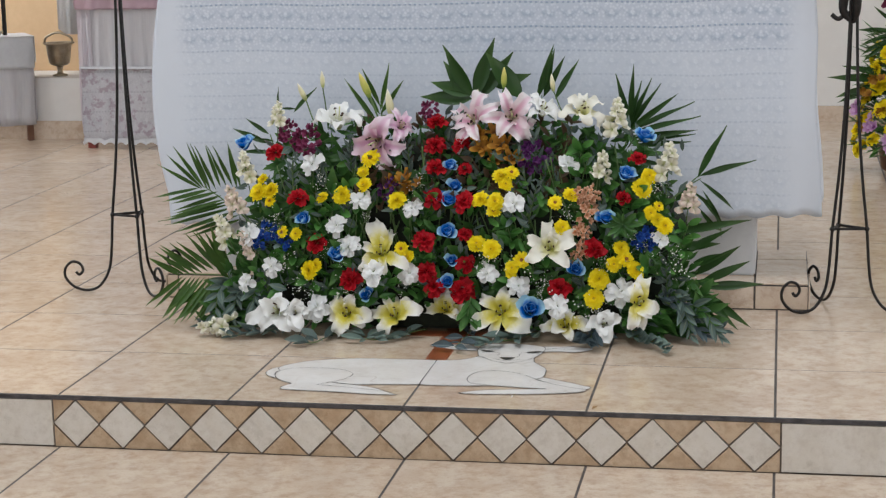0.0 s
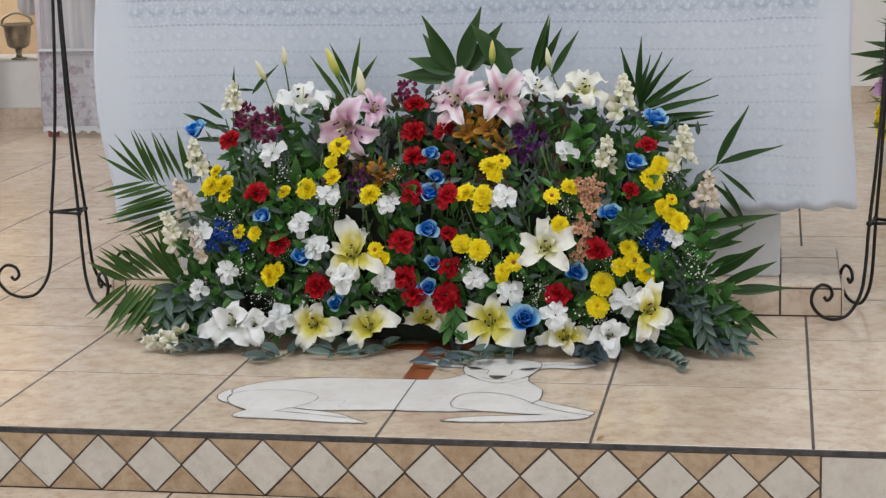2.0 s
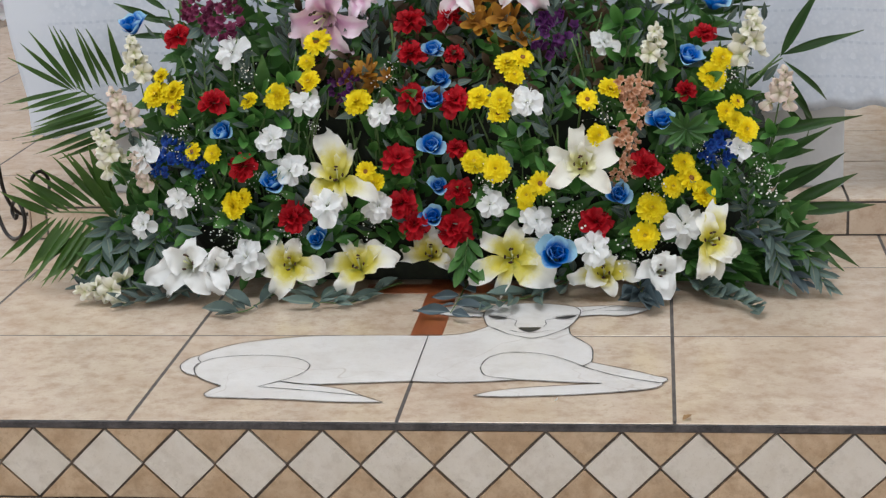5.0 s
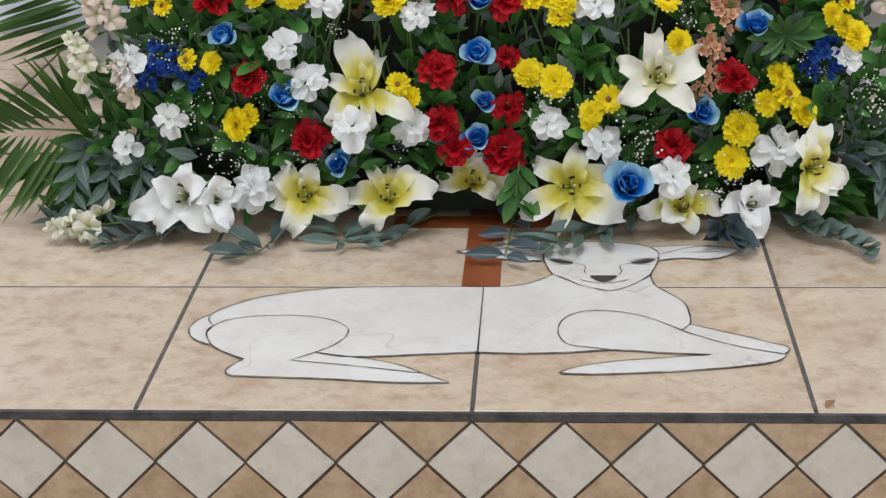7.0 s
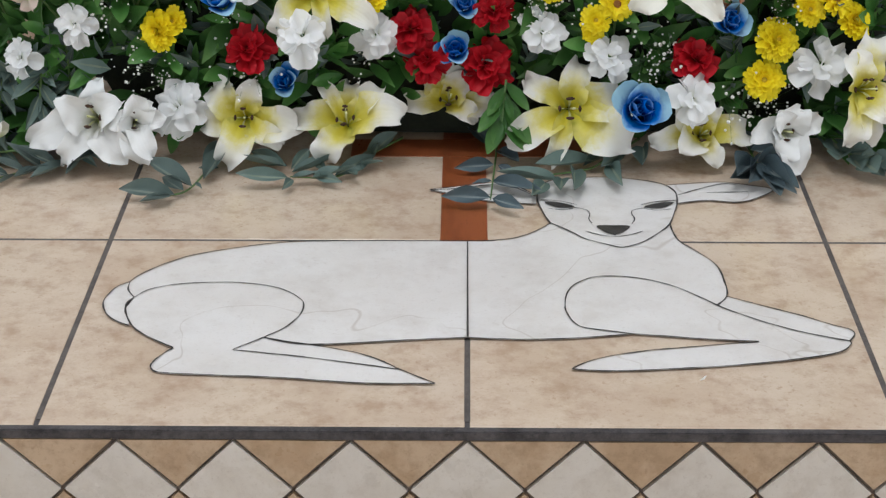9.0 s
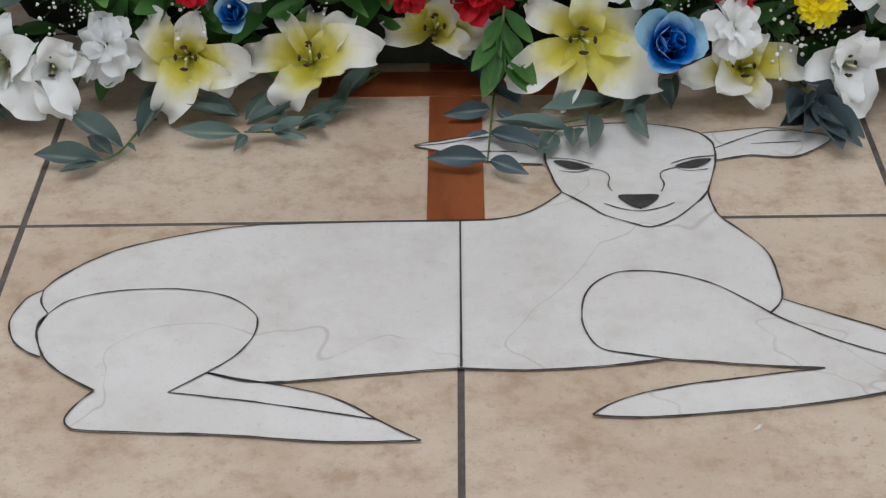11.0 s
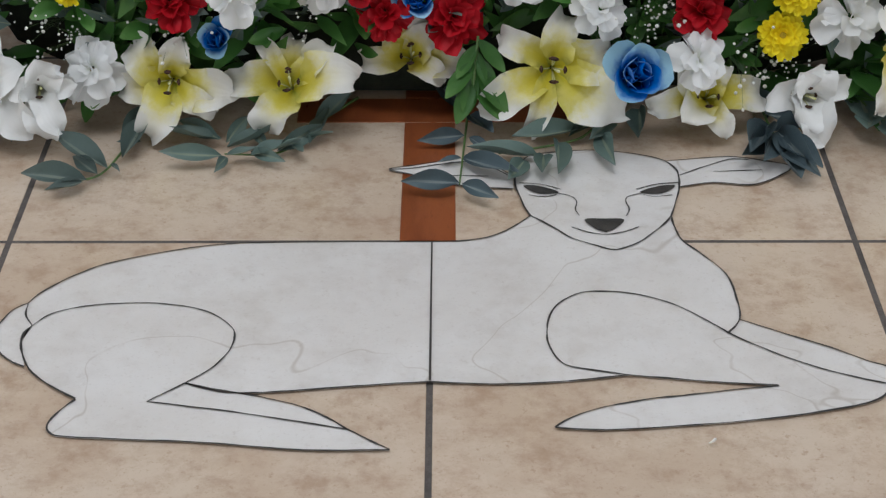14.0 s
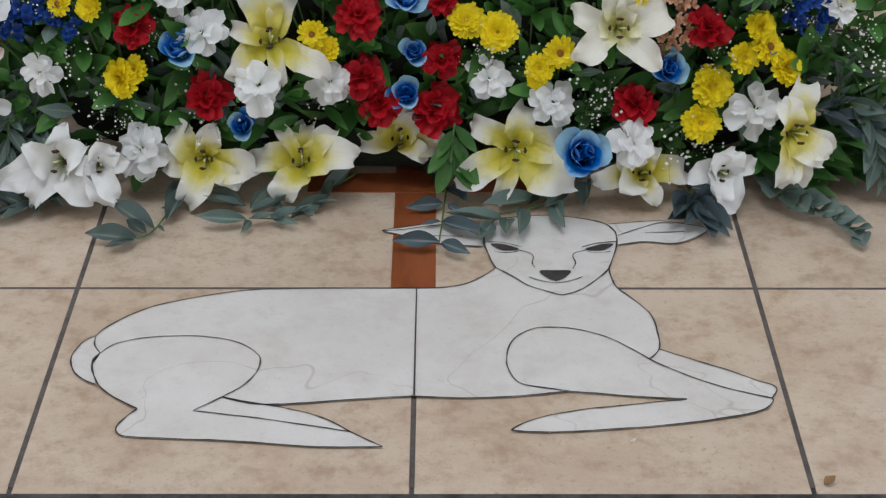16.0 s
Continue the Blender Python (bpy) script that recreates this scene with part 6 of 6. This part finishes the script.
wall("wall_east_top", (7.0, -12.0, 4.1), (7.3, 8.0, 6.0), WALL, "unseen white side wall above the lamp openings")
for side, x0, x1 in (("west", -7.3, -7.0), ("east", 7.0, 7.3)):
    for k, (y0, y1) in enumerate(((-12.0, -4.6), (1.6, 3.4), (6.4, 8.0))):
        wall("wall_%s_pier_%d" % (side, k + 1), (x0, y0, 1.7), (x1, y1, 4.1), WALL, "unseen white wall beside the lamp openings")
wall("wall_south", (-7.0, -12.3, -0.5), (-2.0, -12.0, 6.0), WALL, "unseen white wall beside the front lamp opening")
wall("wall_south_east", (2.0, -12.3, -0.5), (7.0, -12.0, 6.0), WALL, "unseen white wall beside the front lamp opening")
wall("wall_south_top", (-2.0, -12.3, 3.8), (2.0, -12.0, 6.0), WALL, "unseen white wall above the front lamp opening")
bm = bmesh.new()
for lo, hi in (((-7.3, -12.3, 6.0), (7.3, -2.8, 6.15)), ((-7.3, 0.4, 6.0), (7.3, 8.0, 6.15)), ((-7.3, -2.8, 6.0), (-2.5, 0.4, 6.15)), ((2.5, -2.8, 6.0), (7.3, 0.4, 6.15))):
    box(bm, lo, hi)
tagged(new("ceiling", mesh_of(bm, "ceiling", CEILING, smooth=False)), "unseen white ceiling with an opening for the overhead lamp", "ceiling", kind="structure")


# ---- side table with pink satin and floral lace ----
side = root("side_table", (-2.70, 5.78, 0), "red wooden table under its cloths", "table")
for x in (-0.365, 0.40):
    for y in (-0.29, 0.25):
        part("leg", slab((x - 0.025, y - 0.025, 0), (x + 0.025, y + 0.025, 0.92), 0.004), RED_WOOD_LEG, side)
part("tabletop", slab((-0.42, -0.315, 0.92), (0.46, 0.30, 0.95), 0.006), RED_WOOD_LEG, side)


def hang(x0, x1, y, z1, z0, folds, depth, scallop=0.0, n=0):
    bm = drape(x0, x1, y, z1, lambda u: z0 + scallop * abs(math.sin(math.pi * n * u)), 90, 10, [(depth, folds, 0.3), (depth * 0.5, folds * 2.3, 1.2)])
    bmesh.ops.solidify(bm, geom=bm.faces[:], thickness=0.002)
    return bm


pc = root("side_table_cloth", (-2.70, 5.78, 0.951), "pink satin and white floral lace cloths hanging over the side table", "table cloth")
part("satin", hang(-0.425, 0.47, -0.325, 0.012, -0.105, 5, 0.008), PINK_SATIN, pc, "pink satin top cloth", smooth=True)
part("sheer", hang(-0.34, 0.47, -0.312, 0.0, -0.52, 9, 0.007), SHEER, pc, "grey white sheer cloth", smooth=True)
part("side_fall", hang(-0.418, -0.33, -0.318, -0.09, -0.86, 2, 0.008), PALE_PINK, pc, "pale pink and white side fall", smooth=True)
part("lace_band", hang(-0.40, 0.47, -0.342, -0.455, -0.905, 4, 0.006, 0.014, 14), SIDE_LACE, pc, "white lace with mauve flowers and a scalloped hem", smooth=True)
part("hem", hang(-0.40, 0.47, -0.3565, -0.882, -0.925, 4, 0.004, 0.018, 13), LINEN, pc, "white scalloped hem", smooth=True)
part("upper_trim", hang(-0.40, 0.47, -0.347, -0.447, -0.462, 4, 0.002), LINEN, pc, "white upper trim", smooth=True)
part("top_cover", slab((-0.425, -0.32, 0.002), (0.47, 0.31, 0.012), 0.003), PINK_SATIN, pc)

# ---- small table with a white cloth, and what stands on it ----
TURN = Matrix.Translation((-4.005, 5.70, -0.03)) @ Matrix.Rotation(math.radians(33), 4, "Z")
small = root("small_table", TURN, "dark wooden table under a white cloth", "table")
for x in (-0.395, 0.395):
    for y in (-0.12, 0.12):
        part("leg", slab((x - 0.02, y - 0.02, 0.03), (x + 0.02, y + 0.02, 0.66), 0.003), WOOD, small)
part("tabletop", slab((-0.42, -0.16, 0.66), (0.42, 0.16, 0.685), 0.005), WOOD, small)
wc = root("small_table_cloth", TURN @ Matrix.Translation((0, 0, 0.686)), "white linen cloth over a lace one on the small table", "table cloth")
part("lace_fall", hang(-0.43, 0.43, -0.172, 0.0, -0.55, 7, 0.012), SHEER, wc, "sheer white under cloth", smooth=True)
part("linen_fall", hang(-0.44, 0.44, -0.188, 0.008, -0.19, 3, 0.012), LINEN, wc, "white linen top cloth", smooth=True)
part("lace_side", hang(-0.15, 0.16, 0.0, 0.0, -0.53, 3, 0.008), SHEER, wc, "sheer white side fall", at=pose(0.432, 0, 0, 0, 0, 90), smooth=True)
part("linen_side", hang(-0.18, 0.165, 0.0, 0.008, -0.16, 2, 0.008), LINEN, wc, "white linen side fall", at=pose(0.444, 0, 0, 0, 0, 90), smooth=True)
part("linen_top", slab((-0.44, -0.185, 0.001), (0.44, 0.165, 0.008), 0.002), LINEN, wc)
tray = root("tray", (-3.835, 5.70, 0.6645), "round dull metal tray on the small table", "tray")
part("plate", lathe(bmesh.new(), [(0.06, 0.0), (0.11, 0.012), (0.125, 0.03), (0.122, 0.033), (0.1, 0.016), (0.02, 0.012)]), SILVER, tray, smooth=True)
statue = new("figurine", mesh_of(lathe(bmesh.new(), [(0.045, 0.0), (0.05, 0.03), (0.035, 0.1), (0.045, 0.16), (0.025, 0.2), (0.03, 0.24), (0.012, 0.27)], 20), "figurine", LINEN))
statue.location = (-3.85, 5.70, 0.678)
tagged(statue, "plain white figurine standing on the tray", "figurine")
candle = root("black_holder", (-3.76, 5.86, 0.6645), "slim black iron holder beside the tray", "holder")
part("post", tube(bmesh.new(), [(0, 0, 0.0), (0, 0, 0.2), (0.01, 0, 0.4)], 0.014, 8), IRON, candle, smooth=True)

# ---- footed silver bucket on the ledge ----
bucket = root("silver_bucket", Matrix.Translation((-3.478, 6.04, 0.3885)) @ Matrix.Scale(1.06, 4), "worn silver footed bucket with a raised handle on the ledge", "bucket")
part("bowl", lathe(bmesh.new(), [(0.02, 0.06), (0.045, 0.066), (0.062, 0.08), (0.071, 0.13), (0.077, 0.187), (0.097, 0.197), (0.094, 0.202), (0.076, 0.2), (0.07, 0.14), (0.05, 0.095), (0.01, 0.085)]), SILVER, bucket, smooth=True)
part("foot", lathe(bmesh.new(), [(0.045, 0.0), (0.045, 0.008), (0.02, 0.016), (0.014, 0.035), (0.02, 0.05), (0.02, 0.0605)], 20), SILVER, bucket, smooth=True)
part("handle", tube(bmesh.new(), spline([(-0.09, 0, 0.2), (-0.075, 0, 0.235), (0, 0, 0.262), (0.075, 0, 0.235), (0.09, 0, 0.2)], 6), 0.007, 8), SILVER, bucket, smooth=True)

# white curtain end beside the niche
bm = drape(-3.60, -3.10, 6.33, 5.98, lambda u: 0.635 + 0.25 * max(0.0, 0.12 - u), 40, 12, [(0.02, 3, 0.3), (0.01, 7, 1.2)])
bmesh.ops.solidify(bm, geom=bm.faces[:], thickness=0.003)
tagged(new("curtain", mesh_of(bm, "curtain", LINEN)), "white curtain hanging from the ceiling beside the peach niche", "curtain")

# ---- scraps on the tiles ----
scrap = new("dry_petal", leaf_mesh("dry_petal", plain("dried_brown", (0.2, 0.11, 0.04), (0.3, 0.18, 0.08), 0.8, 60, 0.3), 0.34, 0.5, 1.0, 4))
scrap.matrix_basis = along((0.555, 0.018, 0.002), (0.573, 0.032, 0.003), (0, 0, 1))
tagged(scrap, "dried brown petal scrap lying on the tile", "petal")
crumb = new("white_scrap", leaf_mesh("white_scrap", WHITE_PETAL, 0.3, 1.4, 1.0, 4))
crumb.matrix_basis = along((0.302, 0.118, 0.002), (0.315, 0.112, 0.004), (0, 0, 1))
tagged(crumb, "tiny curled white petal scrap on the tile", "petal")

# ---- second arrangement by the white wall ----
far = root("flower_arrangement", (1.74, 4.75, 0), "tall arrangement of yellow mums, mauve orchids and palm leaves", "flower arrangement")
part("pot", lathe(bmesh.new(), [(0.10, 0.0), (0.13, 0.02), (0.15, 0.14), (0.16, 0.15), (0.14, 0.15), (0.02, 0.14)]), WOOD, far, "dark pot", smooth=True)
bm = bmesh.new()
for k in range(1500):
    a, h = rng.uniform(0, 6.2832), rng.uniform(0.1, 0.74)
    r = rng.uniform(0.05, 0.25) * (1.15 - 0.5 * h)
    p = Vector((r * math.cos(a), r * math.sin(a), h))
    way = Vector((math.cos(a), math.sin(a), rng.uniform(-0.6, 0.7)))
    leaf_into(bm, along(p, p + way.normalized() * rng.uniform(0.05, 0.1), (way.x, way.y, 1)), 1.0, 0.16, 0.3, 0.4, 1.3, 2, 3)
tagged(part("leaf_filling", bm, RUSCUS, far, "dark green leaves", smooth=True), kind="stuff")
for k in range(46):
    a, h = 2.5 + 4.4 * ((k * 0.618) % 1.0), 0.1 + 0.58 * (k + rng.random()) / 46
    r = 0.27 * (1.12 - 0.75 * h)
    way = Vector((math.cos(a), math.sin(a), 0.3))
    part("yellow_mum", mum_heads[k % 3], None, far, "yellow mum", facing((r * way.x, r * way.y, h), way + Vector((0, 0, rng.uniform(-0.3, 0.5))), rng.uniform(0.075, 0.12), k))
orchid = cluster(61, 3, petal_mat("mauve_petal", (0.3, 0.08, 0.3), (0.55, 0.3, 0.55), (0.62, 0.42, 0.62)), 0.5)
for a, h in ((3.9, 0.28), (3.5, 0.36), (4.3, 0.17), (4.75, 0.3), (4.5, 0.45)):
    way = Vector((math.cos(a), math.sin(a), 0.2))
    part("orchid", orchid, None, far, "mauve orchid bloom", facing((0.27 * way.x, 0.27 * way.y, h), way, 0.085, a))
rust = cluster(63, 5, OCHRE, 0.4)
for a, h in ((3.7, 0.44), (4.0, 0.52), (3.5, 0.25), (4.6, 0.6), (4.2, 0.36), (5.2, 0.5)):
    way = Vector((math.cos(a), math.sin(a), 0.2))
    part("alstroemeria", rust, None, far, "rust brown bloom", facing((0.24 * way.x, 0.24 * way.y, h), way, 0.08, a))
red_top = cluster(62, 12, MAGENTA, 0.3)
part("statice", red_top, None, far, "dark red blooms at the top", facing((-0.02, -0.12, 0.93), (0, -1, 0.5), 0.22))
for h0, tips in ((0.5, ((-0.43, 0.508), (-0.43, 0.42), (-0.415, 0.39), (-0.375, 0.33), (-0.36, 0.57))), (0.75, ((-0.285, 0.755), (-0.28, 0.685), (-0.278, 0.63), (-0.27, 0.59), (-0.2, 0.88), (-0.15, 0.92)))):
    f = new("palm_frond")
    f.parent = far
    tagged(f, DARK)
    part("midrib", tube(bmesh.new(), [(0, 0, h0 - 0.1), (-0.1, -0.08, h0)], 0.004, 5), STEM, f)
    for x, z in tips:
        part("leaflet", blade_droop if z < h0 else blade_dark, None, f, "", along((-0.09, -0.08, h0 + 0.3 * (z - h0)), (x, -0.12, z)))

# ---- floor, riser and lamb-side tiles ----
def laid():
    """A tile is never set quite true."""
    return Matrix.Rotation(rng.uniform(-0.012, 0.012), 4, "Y") @ Matrix.Translation((rng.uniform(-0.0006, 0.0006), rng.uniform(-0.0008, 0.0), rng.uniform(-0.0006, 0.0006)))


for k in range(-7, 8):
    part("diamond_tile", diamond, None, riser, "", Matrix.Translation((k * PITCH, 0, BAND_TOP - H)) @ laid())
    if k < 7:
        part("triangle_tile", triangle_up, None, riser, "", Matrix.Translation(((k + 0.5) * PITCH, 0, BAND_TOP)) @ laid())
        part("triangle_tile", triangle_down, None, riser, "", Matrix.Translation(((k + 0.5) * PITCH, 0, BAND_TOP - PITCH)) @ laid())
for me, s, z in ((half_up_l, -1, BAND_TOP), (half_dn_l, -1, BAND_TOP - PITCH), (half_up_r, 1, BAND_TOP), (half_dn_r, 1, BAND_TOP - PITCH)):
    part("corner_tile", me, None, riser, "", Matrix.Translation((s * BAND_END, 0, z)))
for k in range(9):
    for s in (-1, 1):
        part("riser_tile", plain_riser, None, riser, "", Matrix.Translation((s * (BAND_END + (k + 0.5) * TILE), 0, BAND_TOP)))
for i in range(-9, 9):
    for j in range(0, 13):
        part("tile", floor_tile, None, sanctuary, "", Matrix.Translation(((i + 0.5) * TILE, (j + 0.5) * TILE, 0)))
for i in range(-6, 6):
    for j in range(1, 8):
        part("tile", floor_tile, None, lower, "", Matrix.Translation(((i + 0.5) * TILE, -0.008 - (j - 0.5) * TILE, -STEP)))


def tile_field(name, parent, cells, y0, z):
    """The rest of the floor out to the walls: tiles with their joints in one mesh."""
    verts, faces = [], []
    hx, hy = (TILE - JOINT_X) / 2, (TILE - JOINT_Y) / 2
    for i, j in cells:
        x, y, b = (i + 0.5) * TILE, y0 + (j + 0.5) * TILE, len(verts)
        verts += [(x + sx * hx, y + sy * hy, z - t) for t in (0.0, 0.006) for sx, sy in ((-1, -1), (1, -1), (1, 1), (-1, 1))]
        faces += [(b, b + 1, b + 2, b + 3)] + [(b + 4 + k, b + 4 + (k + 1) % 4, b + (k + 1) % 4, b + k) for k in range(4)]
    me = bpy.data.meshes.new(name)
    me.from_pydata(verts, [], faces)
    me.materials.append(BEIGE)
    tagged(part(name, me, None, parent), kind="stuff")


tile_field("tile_field", sanctuary, [(i, j) for i in range(-13, 13) for j in range(13) if not -9 <= i < 9], 0.0, 0.0)
tile_field("tile_field", lower, [(i, j) for i in range(-13, 13) for j in range(-22, 0) if not (-6 <= i < 6 and -7 <= j)], -0.008, -STEP)
